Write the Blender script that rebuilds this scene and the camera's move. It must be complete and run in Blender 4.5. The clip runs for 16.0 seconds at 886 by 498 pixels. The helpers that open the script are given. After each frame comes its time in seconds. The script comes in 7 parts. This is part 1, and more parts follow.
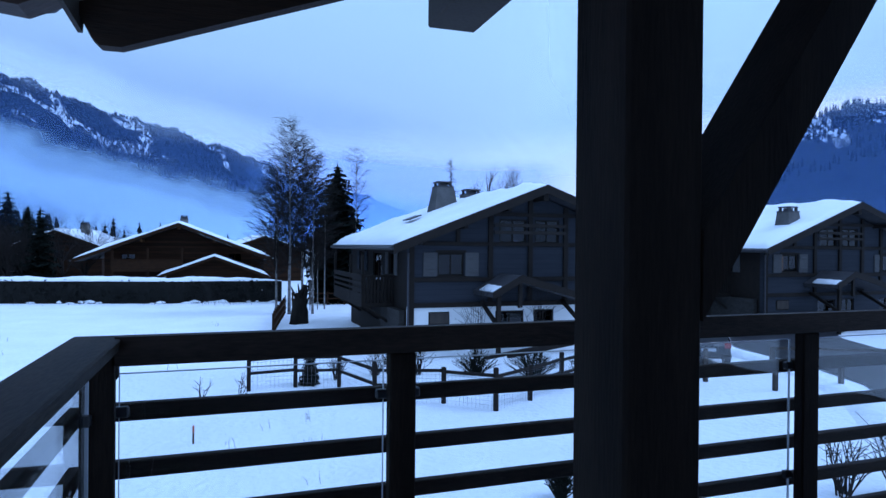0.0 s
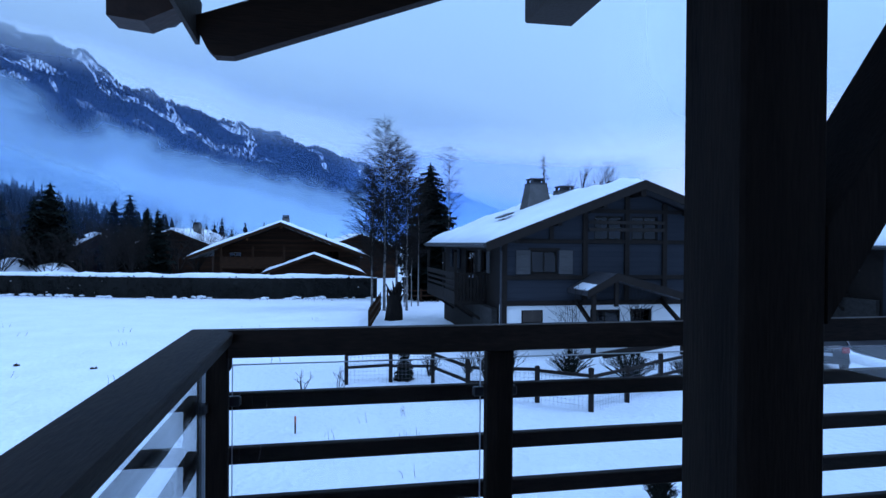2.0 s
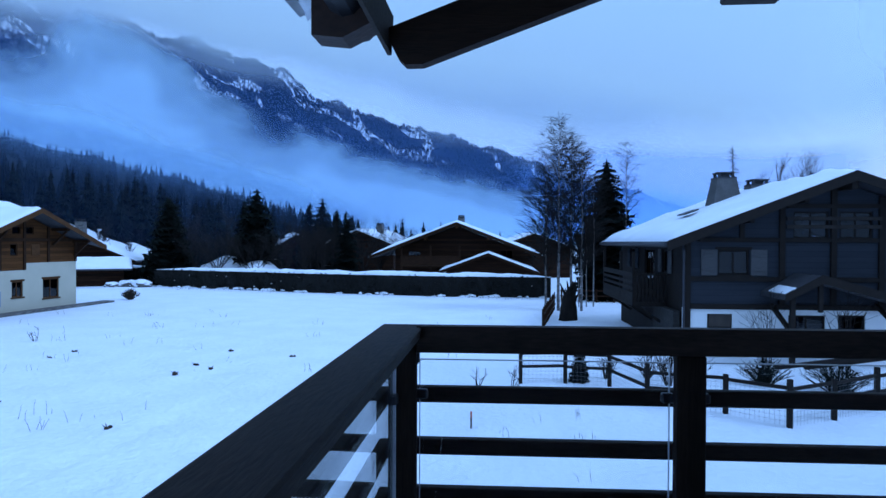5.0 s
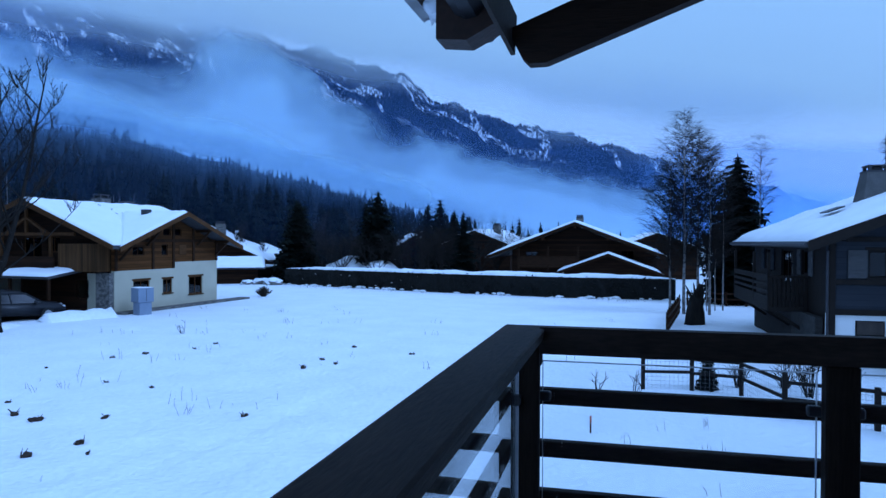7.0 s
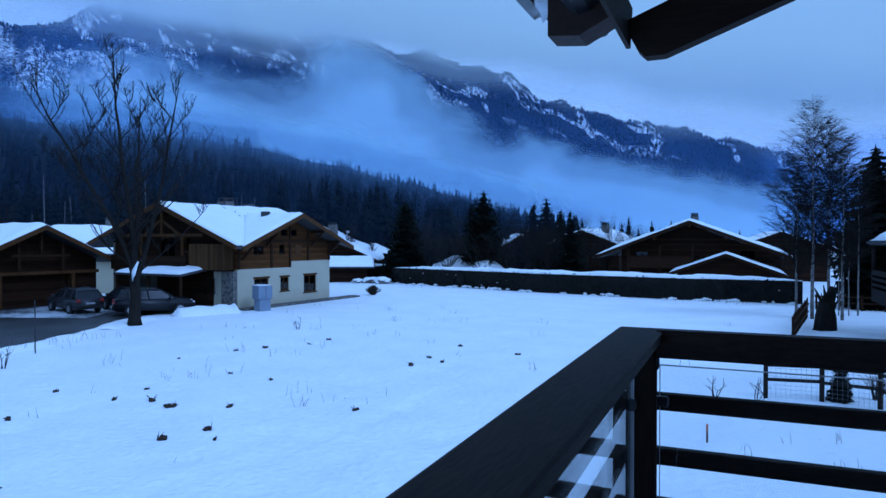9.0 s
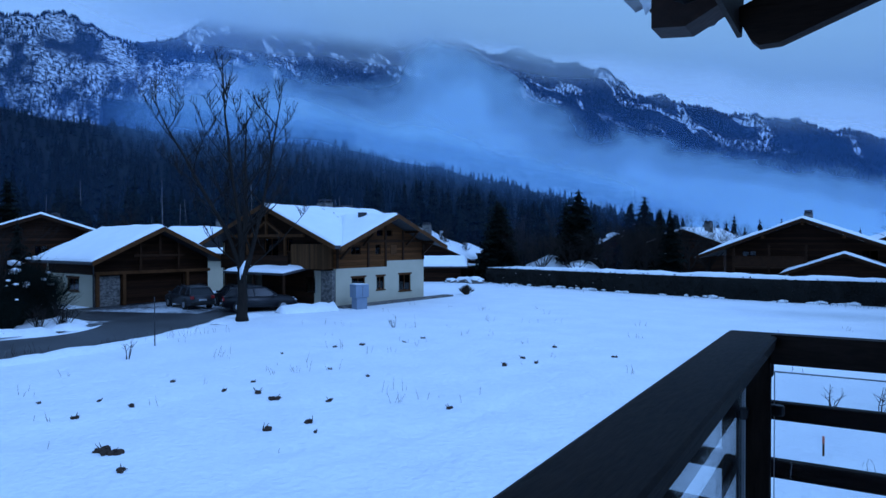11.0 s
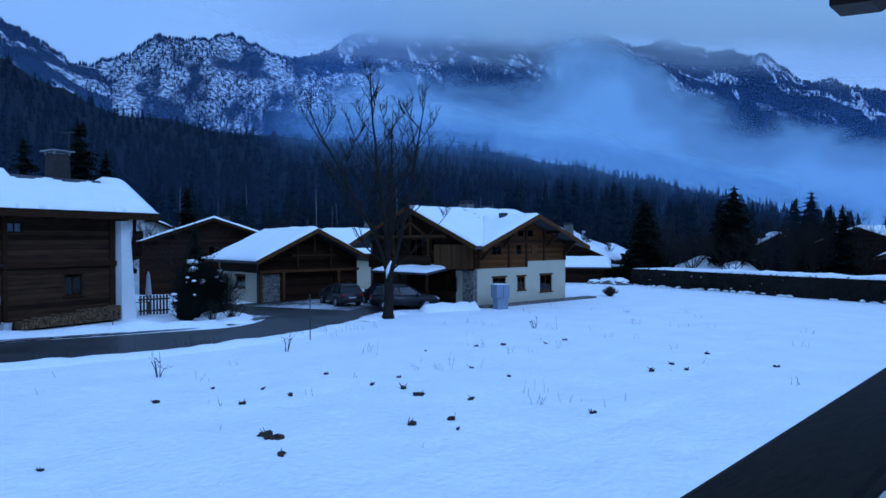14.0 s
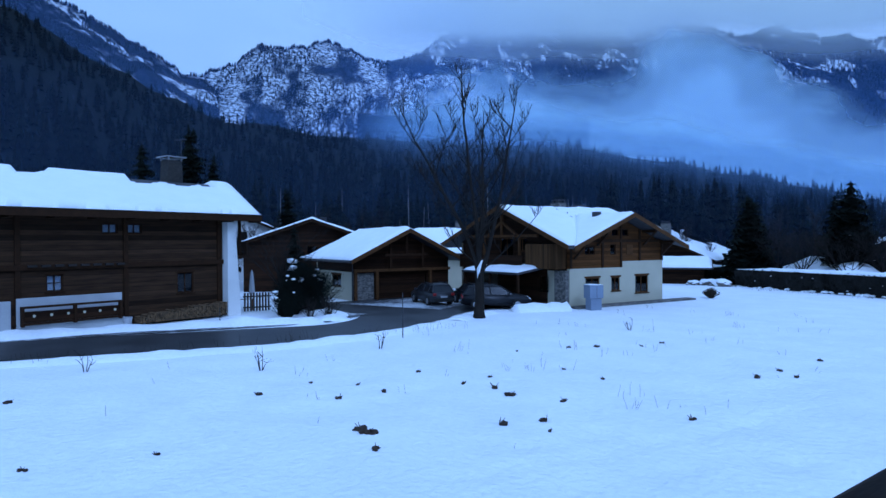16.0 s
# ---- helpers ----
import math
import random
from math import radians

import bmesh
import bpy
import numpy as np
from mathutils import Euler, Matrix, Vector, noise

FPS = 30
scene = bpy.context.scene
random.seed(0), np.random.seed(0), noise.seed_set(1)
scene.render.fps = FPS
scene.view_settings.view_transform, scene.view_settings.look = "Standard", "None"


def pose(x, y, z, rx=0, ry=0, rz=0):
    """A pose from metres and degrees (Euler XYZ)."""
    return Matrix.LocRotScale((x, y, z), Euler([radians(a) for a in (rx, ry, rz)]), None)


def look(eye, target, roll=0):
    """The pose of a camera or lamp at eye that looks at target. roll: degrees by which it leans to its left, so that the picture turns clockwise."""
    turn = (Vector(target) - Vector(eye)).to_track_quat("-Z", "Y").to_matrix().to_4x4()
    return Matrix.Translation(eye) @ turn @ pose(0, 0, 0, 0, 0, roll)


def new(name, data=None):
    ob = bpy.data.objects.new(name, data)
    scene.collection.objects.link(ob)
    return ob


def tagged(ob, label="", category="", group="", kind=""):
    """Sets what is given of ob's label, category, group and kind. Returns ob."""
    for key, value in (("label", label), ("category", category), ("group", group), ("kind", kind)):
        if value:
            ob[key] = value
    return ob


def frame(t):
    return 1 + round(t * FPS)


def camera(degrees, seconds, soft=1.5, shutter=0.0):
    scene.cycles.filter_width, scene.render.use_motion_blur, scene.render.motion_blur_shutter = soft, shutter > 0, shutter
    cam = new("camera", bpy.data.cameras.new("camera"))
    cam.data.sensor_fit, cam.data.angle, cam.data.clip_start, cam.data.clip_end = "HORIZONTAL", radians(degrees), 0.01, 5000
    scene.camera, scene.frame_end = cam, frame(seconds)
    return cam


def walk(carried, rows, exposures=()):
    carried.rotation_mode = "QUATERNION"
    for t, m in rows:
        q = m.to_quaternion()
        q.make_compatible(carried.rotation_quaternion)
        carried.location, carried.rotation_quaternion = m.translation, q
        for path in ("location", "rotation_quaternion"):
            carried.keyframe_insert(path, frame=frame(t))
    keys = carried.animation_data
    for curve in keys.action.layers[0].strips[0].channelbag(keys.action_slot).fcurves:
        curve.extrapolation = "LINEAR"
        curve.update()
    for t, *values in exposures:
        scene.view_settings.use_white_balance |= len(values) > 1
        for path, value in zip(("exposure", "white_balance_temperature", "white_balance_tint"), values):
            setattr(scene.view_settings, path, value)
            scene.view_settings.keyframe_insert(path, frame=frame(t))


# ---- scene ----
cam = camera(68.3, 16.0)
PATH = [
    (0.0, 0.0371, 0.0997, 4.5, 89.775, -0.526, -18.385),
    (0.5, 0.0341, 0.1008, 4.5, 89.702, -0.494, -16.642),
    (1.0, 0.0305, 0.1020, 4.5, 89.640, -0.479, -14.621),
    (1.5, 0.0269, 0.1030, 4.5, 89.575, -0.419, -12.591),
    (2.0, 0.0227, 0.1040, 4.5, 89.514, -0.383, -10.302),
    (2.5, 0.0186, 0.1048, 4.5, 89.454, -0.337, -8.036),
    (3.0, 0.0140, 0.1055, 4.5, 89.444, -0.358, -5.514),
    (3.5, 0.0095, 0.1060, 4.5, 89.405, -0.322, -3.088),
    (4.0, 0.0046, 0.1063, 4.5, 89.377, -0.289, -0.414),
    (6.5, -0.0192, 0.1047, 4.5, 89.347, -0.181, 12.448),
    (7.0, -0.0239, 0.1037, 4.5, 89.349, -0.166, 15.020),
    (7.5, -0.0281, 0.1027, 4.5, 89.333, -0.156, 17.345),
    (8.0, -0.0322, 0.1014, 4.5, 89.319, -0.107, 19.675),
    (8.5, -0.0362, 0.1001, 4.5, 89.324, -0.077, 21.900),
    (9.0, -0.0402, 0.0985, 4.5, 89.316, -0.040, 24.241),
    (11.5, -0.0572, 0.0897, 4.5, 89.324, 0.116, 34.548),
    (12.0, -0.0606, 0.0875, 4.5, 89.351, 0.139, 36.756),
    (12.5, -0.0632, 0.0856, 4.5, 89.340, 0.181, 38.500),
    (13.0, -0.0663, 0.0833, 4.5, 89.324, 0.213, 40.562),
    (13.5, -0.0692, 0.0809, 4.5, 89.350, 0.240, 42.564),
    (14.0, -0.0721, 0.0783, 4.5, 89.367, 0.241, 44.662),
    (14.5, -0.0747, 0.0758, 4.5, 89.362, 0.294, 46.590),
    (15.0, -0.0774, 0.0731, 4.5, 89.365, 0.271, 48.679),
    (15.5, -0.0798, 0.0704, 4.5, 89.379, 0.315, 50.600),
    (16.0, -0.0822, 0.0676, 4.5, 89.374, 0.315, 52.611),
]
walk(cam, [(t, pose(*r)) for t, *r in PATH], exposures=[(0, 0.62, 8100, 15), (2.0, 0.52, 7850, 14), (4, 0.43, 7560, 12), (7, 0.29, 7200, 11), (9, 0.12, 6930, 10), (12.5, -0.04, 6790, 10), (14, -0.03, 6880, 10.6), (14.5, 0.05, 7060, 11.6), (15, 0.16, 7290, 12.8), (16, 0.24, 7320, 13)])

# ---- world and light ----
world = bpy.data.worlds.new("overcast_dusk")
scene.world = world
world.use_nodes = True
wn, wl = world.node_tree.nodes, world.node_tree.links
wn.clear()
w_out = wn.new("ShaderNodeOutputWorld")
w_bg = wn.new("ShaderNodeBackground")
w_sky = wn.new("ShaderNodeTexSky")
w_sky.sky_type, w_sky.sun_disc = "NISHITA", False
w_sky.sun_elevation, w_sky.sun_rotation = radians(6), radians(50)
w_sky.air_density, w_sky.dust_density = 1.0, 2.0
w_sbg = wn.new("ShaderNodeBackground")
w_sbg.inputs[1].default_value = 0.006
w_add = wn.new("ShaderNodeAddShader")
w_co = wn.new("ShaderNodeTexCoord")
w_map = wn.new("ShaderNodeMapping")
w_map.inputs["Scale"].default_value = (1.0, 1.0, 3.0)
w_noise = wn.new("ShaderNodeTexNoise")
w_noise.inputs["Scale"].default_value, w_noise.inputs["Detail"].default_value = 1.6, 4.0
w_ramp = wn.new("ShaderNodeValToRGB")
w_ramp.color_ramp.elements[0].position, w_ramp.color_ramp.elements[1].position = 0.30, 0.70
w_ramp.color_ramp.elements[0].color = (0.208, 0.490, 1.105, 1)
w_ramp.color_ramp.elements[1].color = (0.268, 0.572, 1.230, 1)
wl.new(w_co.outputs["Generated"], w_map.inputs[0])
wl.new(w_map.outputs[0], w_noise.inputs["Vector"])
wl.new(w_noise.outputs[0], w_ramp.inputs[0])
wl.new(w_ramp.outputs[0], w_bg.inputs[0])
w_bg.inputs[1].default_value = 0.92
wl.new(w_sky.outputs[0], w_sbg.inputs[0])
wl.new(w_bg.outputs[0], w_add.inputs[0])
wl.new(w_sbg.outputs[0], w_add.inputs[1])
wl.new(w_add.outputs[0], w_out.inputs[0])
sun = new("sun", bpy.data.lights.new("sun", "SUN"))
sun.data.energy, sun.data.angle, sun.data.color = 1.3, radians(30), (0.31, 0.58, 1.25)
sun.matrix_world = look((40, -10, 40), (0, 0, 0))

# ---- materials ----


def mat(name, base, second=None, scale=4.0, stretch=(1, 1, 1), rough=0.8, bump=0.3, fine=40.0, metal=0.0, lo=0.35, hi=0.65, spec=0.3):
    """A surface of two tones at two scales of noise, with fine relief."""
    m = bpy.data.materials.new(name)
    m.use_nodes = True
    n, l = m.node_tree.nodes, m.node_tree.links
    b = n["Principled BSDF"]
    second = second or tuple(c * 0.75 for c in base)
    co, mp = n.new("ShaderNodeTexCoord"), n.new("ShaderNodeMapping")
    mp.inputs["Scale"].default_value = stretch
    l.new(co.outputs["Object"], mp.inputs[0])
    a, f = n.new("ShaderNodeTexNoise"), n.new("ShaderNodeTexNoise")
    a.inputs["Scale"].default_value, a.inputs["Detail"].default_value = scale, 5
    f.inputs["Scale"].default_value, f.inputs["Detail"].default_value = fine, 4
    for t in (a, f):
        l.new(mp.outputs[0], t.inputs["Vector"])
    mix = n.new("ShaderNodeMix")
    mix.data_type = "FLOAT"
    mix.inputs[0].default_value = 0.4
    l.new(a.outputs[0], mix.inputs[2])
    l.new(f.outputs[0], mix.inputs[3])
    r = n.new("ShaderNodeValToRGB")
    r.color_ramp.elements[0].position, r.color_ramp.elements[1].position = lo, hi
    r.color_ramp.elements[0].color, r.color_ramp.elements[1].color = (*second, 1), (*base, 1)
    l.new(mix.outputs[0], r.inputs[0])
    l.new(r.outputs[0], b.inputs["Base Color"])
    b.inputs["Roughness"].default_value, b.inputs["Metallic"].default_value = rough, metal
    b.inputs["Specular IOR Level"].default_value = spec
    if bump:
        bp = n.new("ShaderNodeBump")
        bp.inputs["Strength"].default_value, bp.inputs["Distance"].default_value = bump, 0.02
        l.new(mix.outputs[0], bp.inputs["Height"])
        l.new(bp.outputs[0], b.inputs["Normal"])
    return m


def boards(name, base, second, pitch, axis="z", rough=0.75, gap=0.12, spread=(0.6, 1.25)):
    """Wooden cladding: boards of one pitch with dark joints, each board with its own tone and grain."""
    m = mat(name, base, second, 1.3, (1, 1, 1), rough, 0.2, 25, spec=0.1)
    n, l = m.node_tree.nodes, m.node_tree.links
    b = n["Principled BSDF"]
    ramp = [x for x in n if x.type == "VALTORGB"][0]
    mp = [x for x in n if x.type == "MAPPING"][0]
    mp.inputs["Scale"].default_value = (0.6, 0.6, 6) if axis == "z" else (6, 6, 0.6)
    co = [x for x in n if x.type == "TEX_COORD"][0]
    sep = n.new("ShaderNodeSeparateXYZ")
    l.new(co.outputs["Object"], sep.inputs[0])
    src = sep.outputs[2]
    if axis == "x":
        add = n.new("ShaderNodeMath")
        l.new(sep.outputs[0], add.inputs[0])
        l.new(sep.outputs[1], add.inputs[1])
        src = add.outputs[0]
    div = n.new("ShaderNodeMath")
    div.operation = "DIVIDE"
    div.inputs[1].default_value = pitch
    l.new(src, div.inputs[0])
    fr, fl = n.new("ShaderNodeMath"), n.new("ShaderNodeMath")
    fr.operation, fl.operation = "FRACT", "FLOOR"
    l.new(div.outputs[0], fr.inputs[0])
    l.new(div.outputs[0], fl.inputs[0])
    lt = n.new("ShaderNodeMath")
    lt.operation = "GREATER_THAN"
    lt.inputs[1].default_value = gap
    l.new(fr.outputs[0], lt.inputs[0])
    wn_ = n.new("ShaderNodeTexWhiteNoise")
    wn_.noise_dimensions = "1D"
    l.new(fl.outputs[0], wn_.inputs["W"])
    mr = n.new("ShaderNodeMapRange")
    mr.inputs[3].default_value, mr.inputs[4].default_value = spread
    l.new(wn_.outputs[0], mr.inputs[0])
    mul = n.new("ShaderNodeMath")
    mul.operation = "MULTIPLY"
    l.new(mr.outputs[0], mul.inputs[0])
    joint = n.new("ShaderNodeMapRange")
    joint.inputs[3].default_value, joint.inputs[4].default_value = 0.6, 1.0
    l.new(lt.outputs[0], joint.inputs[0])
    l.new(joint.outputs[0], mul.inputs[1])
    mc = n.new("ShaderNodeVectorMath")
    mc.operation = "SCALE"
    l.new(ramp.outputs[0], mc.inputs[0])
    l.new(mul.outputs[0], mc.inputs["Scale"])
    l.new(mc.outputs[0], b.inputs["Base Color"])
    bp = [x for x in n if x.type == "BUMP"][0]
    bp.inputs["Distance"].default_value = 0.03
    l.new(lt.outputs[0], bp.inputs["Height"])
    return m


def glass_mat(name, tint=(0.96, 0.98, 0.985), power=5.0, least=0.05):
    m = bpy.data.materials.new(name)
    m.use_nodes = True
    n, l = m.node_tree.nodes, m.node_tree.links
    n.remove(n["Principled BSDF"])
    tr, gl, lw, mx = (n.new("ShaderNode" + k) for k in ("BsdfTransparent", "BsdfGlossy", "LayerWeight", "MixShader"))
    tr.inputs[0].default_value = (*tint, 1)
    gl.inputs["Roughness"].default_value = 0.02
    lw.inputs["Blend"].default_value = 0.5
    pw, ma = n.new("ShaderNodeMath"), n.new("ShaderNodeMath")
    pw.operation, ma.operation = "POWER", "MULTIPLY_ADD"
    pw.inputs[1].default_value, ma.inputs[1].default_value, ma.inputs[2].default_value = power, 0.9, least
    l.new(lw.outputs["Facing"], pw.inputs[0])
    l.new(pw.outputs[0], ma.inputs[0])
    l.new(ma.outputs[0], mx.inputs[0])
    l.new(tr.outputs[0], mx.inputs[1])
    l.new(gl.outputs[0], mx.inputs[2])
    l.new(mx.outputs[0], n["Material Output"].inputs[0])
    return m


M_SNOW = mat("snow", (0.90, 0.92, 0.93), (0.80, 0.83, 0.87), 0.5, (1, 1, 1), 0.6, 0.9, 5.0)
[x for x in M_SNOW.node_tree.nodes if x.type == "BUMP"][0].inputs["Distance"].default_value = 0.19
M_SNOW_ROOF = mat("roof_snow", (0.88, 0.90, 0.92), (0.82, 0.85, 0.88), 0.8, (1, 1, 1), 0.65, 0.25, 9.0)
M_STAIN = mat("dark_stained_wood", (0.042, 0.026, 0.020), (0.014, 0.0095, 0.008), 1.6, (4, 0.7, 4), 0.7, 0.3, 30, lo=0.38, hi=0.66, spec=0.12)
M_STAIN_X = mat("dark_stained_wood_x", (0.042, 0.026, 0.020), (0.014, 0.0095, 0.008), 1.6, (0.7, 4, 4), 0.7, 0.3, 30, lo=0.38, hi=0.66, spec=0.12)
M_STAIN_Z = mat("dark_stained_wood_z", (0.029, 0.019, 0.015), (0.012, 0.0085, 0.007), 2.0, (6, 6, 0.6), 0.75, 0.25, 30, spec=0.06)
M_SOFFIT = mat("brown_soffit_wood", (0.040, 0.020, 0.012), (0.020, 0.011, 0.008), 3.0, (0.7, 8, 8), 0.75, 0.3, 30, spec=0.15)
M_RUST = mat("weathered_red_wood", (0.060, 0.026, 0.017), (0.028, 0.014, 0.010), 5.0, (1, 1, 1), 0.7, 0.3)
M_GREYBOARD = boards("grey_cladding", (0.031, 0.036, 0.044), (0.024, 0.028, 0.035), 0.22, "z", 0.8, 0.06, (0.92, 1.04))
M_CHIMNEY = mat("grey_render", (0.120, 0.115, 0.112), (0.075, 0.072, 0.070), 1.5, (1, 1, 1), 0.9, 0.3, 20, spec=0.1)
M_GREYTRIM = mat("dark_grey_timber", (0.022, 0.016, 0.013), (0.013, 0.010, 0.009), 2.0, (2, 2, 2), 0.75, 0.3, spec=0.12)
M_GREYTRIM3 = mat("weathered_grey_timber", (0.040, 0.032, 0.028), (0.026, 0.021, 0.019), 2.0, (2, 2, 2), 0.75, 0.3, spec=0.12)
M_GREYTRIM2 = mat("grey_timber", (0.070, 0.055, 0.047), (0.048, 0.038, 0.033), 2.0, (2, 2, 2), 0.75, 0.3, spec=0.12)
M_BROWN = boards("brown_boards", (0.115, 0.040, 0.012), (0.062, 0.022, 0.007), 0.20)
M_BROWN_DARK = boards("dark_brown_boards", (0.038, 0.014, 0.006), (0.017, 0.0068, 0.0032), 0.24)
M_BARN = boards("old_barn_boards", (0.060, 0.028, 0.014), (0.021, 0.010, 0.006), 0.26, spread=(0.5, 1.4))
M_BROWN_V = boards("upright_brown_boards", (0.12, 0.052, 0.021), (0.075, 0.033, 0.014), 0.16, "x")
M_TIMBER = mat("brown_timber", (0.105, 0.041, 0.015), (0.06, 0.024, 0.009), 2.0, (2, 2, 2), 0.75, 0.3, spec=0.12)
M_TIMBER_DARK = mat("dark_brown_timber", (0.040, 0.015, 0.006), (0.022, 0.009, 0.004), 2.0, (2, 2, 2), 0.75, 0.3, spec=0.12)
M_WHITE = mat("white_plaster", (0.78, 0.78, 0.76), (0.66, 0.66, 0.65), 0.7, (1, 1, 1), 0.9, 0.15, 30)
# white plaster with the eave's shadow put into its grey
M_PLINTH_SHADED = mat("shaded_white_plaster", (0.46, 0.47, 0.48), (0.36, 0.37, 0.38), 0.9, (1, 1, 1), 0.9, 0.25, 20)
M_CREAM = mat("cream_plaster", (0.50, 0.445, 0.335), (0.43, 0.385, 0.29), 0.7, (1, 1, 1), 0.9, 0.15, 30)
M_STONE = mat("rubble_stone", (0.19, 0.175, 0.16), (0.065, 0.060, 0.056), 4.0, (1, 1, 1.6), 0.9, 0.8, 12, lo=0.42, hi=0.58)
M_DARKSTONE = mat("sooty_stone", (0.040, 0.036, 0.033), (0.018, 0.016, 0.015), 5.0, (1, 1, 1.6), 0.9, 0.8, 12)
M_TILE = mat("dark_roof_tile", (0.055, 0.055, 0.06), (0.035, 0.035, 0.04), 3.0, (1, 1, 1), 0.7, 0.5, 12)
M_METAL = mat("dark_metal", (0.06, 0.06, 0.065), (0.04, 0.04, 0.045), 3, (1, 1, 1), 0.45, 0.1, 30, metal=0.6)
M_ZINC = mat("grey_zinc", (0.30, 0.31, 0.33), (0.22, 0.23, 0.25), 3, (1, 1, 1), 0.4, 0.1, 30, metal=0.7)
M_STEEL = mat("brushed_steel", (0.45, 0.46, 0.48), (0.35, 0.36, 0.38), 8, (1, 1, 1), 0.35, 0.05, 60, metal=0.9)
M_ASPHALT = mat("wet_asphalt", (0.040, 0.040, 0.043), (0.012, 0.012, 0.014), 0.45, (1, 1, 1), 0.45, 0.35, 9, lo=0.40, hi=0.62, spec=0.3)
M_SLUSH = mat("slush_on_asphalt", (0.55, 0.57, 0.60), (0.05, 0.05, 0.055), 0.22, (1, 1, 1), 0.5, 0.3, 3.0, lo=0.45, hi=0.58)
M_BARK = mat("dark_bark", (0.024, 0.019, 0.016), (0.012, 0.010, 0.009), 6.0, (1, 1, 0.3), 0.95, 0.8, 30, spec=0.1)
M_SHUTTER = mat("pale_grey_shutter", (0.075, 0.072, 0.072), (0.058, 0.056, 0.056), 2.0, (2, 2, 6), 0.8, 0.2)
M_BIRCH = mat("birch_bark", (0.24, 0.22, 0.21), (0.06, 0.055, 0.05), 3.0, (1, 1, 2.5), 0.85, 0.4, 14, lo=0.40, hi=0.55)
M_TWIG = mat("twig", (0.026, 0.020, 0.018), (0.017, 0.014, 0.012), 3, (1, 1, 1), 0.9, 0.0, spec=0.08)
M_NEEDLE = mat("conifer_needles", (0.009, 0.013, 0.010), (0.004, 0.006, 0.005), 0.8, (1, 1, 1), 0.9, 0.0, 6, spec=0.04)
M_FOREST = mat("far_conifers", (0.011, 0.016, 0.015), (0.006, 0.009, 0.009), 0.05, (1, 1, 1), 0.95, 0.0, 0.6, spec=0.03)
M_HEDGE = mat("hedge_leaves", (0.010, 0.009, 0.007), (0.004, 0.004, 0.003), 2.5, (1, 1, 1), 0.9, 0.8, 14)
M_SOIL = mat("frozen_soil", (0.06, 0.036, 0.024), (0.028, 0.018, 0.014), 6, (1, 1, 1), 0.95, 0.8, 30)
M_STRAW = mat("dry_stem", (0.050, 0.034, 0.022), (0.028, 0.020, 0.014), 6, (1, 1, 1), 0.9, 0.0)
M_LOG = mat("split_firewood", (0.20, 0.11, 0.055), (0.03, 0.018, 0.011), 5, (1, 1, 1), 0.9, 0.4, 20)
M_GLASS = glass_mat("clear_glass")
M_PANE = glass_mat("window_glass", (0.25, 0.28, 0.34), 4.0, 0.03)
M_ICE = mat("icy_snow", (0.75, 0.80, 0.85), (0.60, 0.66, 0.72), 6, (1, 1, 1), 0.25, 0.3, 20)
M_BOXBLUE = mat("cabinet_paint_and_pane_sky", (0.20, 0.26, 0.33), (0.16, 0.21, 0.28), 1.5, (1, 1, 1), 0.6, 0.1)
M_PLAINGREY = mat("pale_grey_paint", (0.42, 0.43, 0.45), (0.34, 0.35, 0.37), 1.5, (1, 1, 1), 0.6, 0.1)
M_RUBBER = mat("tyre_rubber", (0.02, 0.02, 0.02), (0.014, 0.014, 0.014), 5, (1, 1, 1), 0.9, 0.1)
M_ORANGE = mat("orange_paint", (0.65, 0.16, 0.08), (0.45, 0.10, 0.06), 9, (1, 1, 1), 0.6, 0.1)
M_RED = mat("red_lens", (0.35, 0.03, 0.03), (0.25, 0.02, 0.02), 9, (1, 1, 1), 0.2, 0.0)
M_LAMPLENS = mat("clear_lens", (0.6, 0.62, 0.65), (0.5, 0.52, 0.55), 9, (1, 1, 1), 0.15, 0.0)

# ---- building blocks ----


def box(bm, x0, x1, y0, y1, z0, z1, m=None):
    v = [bm.verts.new(p) for p in ((x0, y0, z0), (x1, y0, z0), (x1, y1, z0), (x0, y1, z0), (x0, y0, z1), (x1, y0, z1), (x1, y1, z1), (x0, y1, z1))]
    for f in ((3, 2, 1, 0), (4, 5, 6, 7), (0, 1, 5, 4), (1, 2, 6, 5), (2, 3, 7, 6), (3, 0, 4, 7)):
        bm.faces.new([v[i] for i in f])
    if m is not None:
        bmesh.ops.transform(bm, matrix=m, verts=v)
    return v


def boxes(*dims, bevel=0.0):
    bm = bmesh.new()
    for d in dims:
        box(bm, *d)
    if bevel:
        bmesh.ops.bevel(bm, geom=bm.edges[:], offset=bevel, segments=1, affect="EDGES", profile=0.5)
    return bm


def prism(pts, y0, y1, bm=None, axis="y"):
    """An outline in the xz plane (or yz, for axis x; xy, for axis z), pulled along the axis."""
    bm = bm or bmesh.new()
    put = {"y": lambda a, b, d: (a, d, b), "x": lambda a, b, d: (d, a, b), "z": lambda a, b, d: (a, b, d)}[axis]
    lo = [bm.verts.new(put(a, b, y0)) for a, b in pts]
    hi = [bm.verts.new(put(a, b, y1)) for a, b in pts]
    bm.faces.new(lo)
    bm.faces.new(hi[::-1])
    k = len(pts)
    for i in range(k):
        bm.faces.new((lo[i], hi[i], hi[(i + 1) % k], lo[(i + 1) % k]))
    bmesh.ops.recalc_face_normals(bm, faces=bm.faces[:])
    return bm


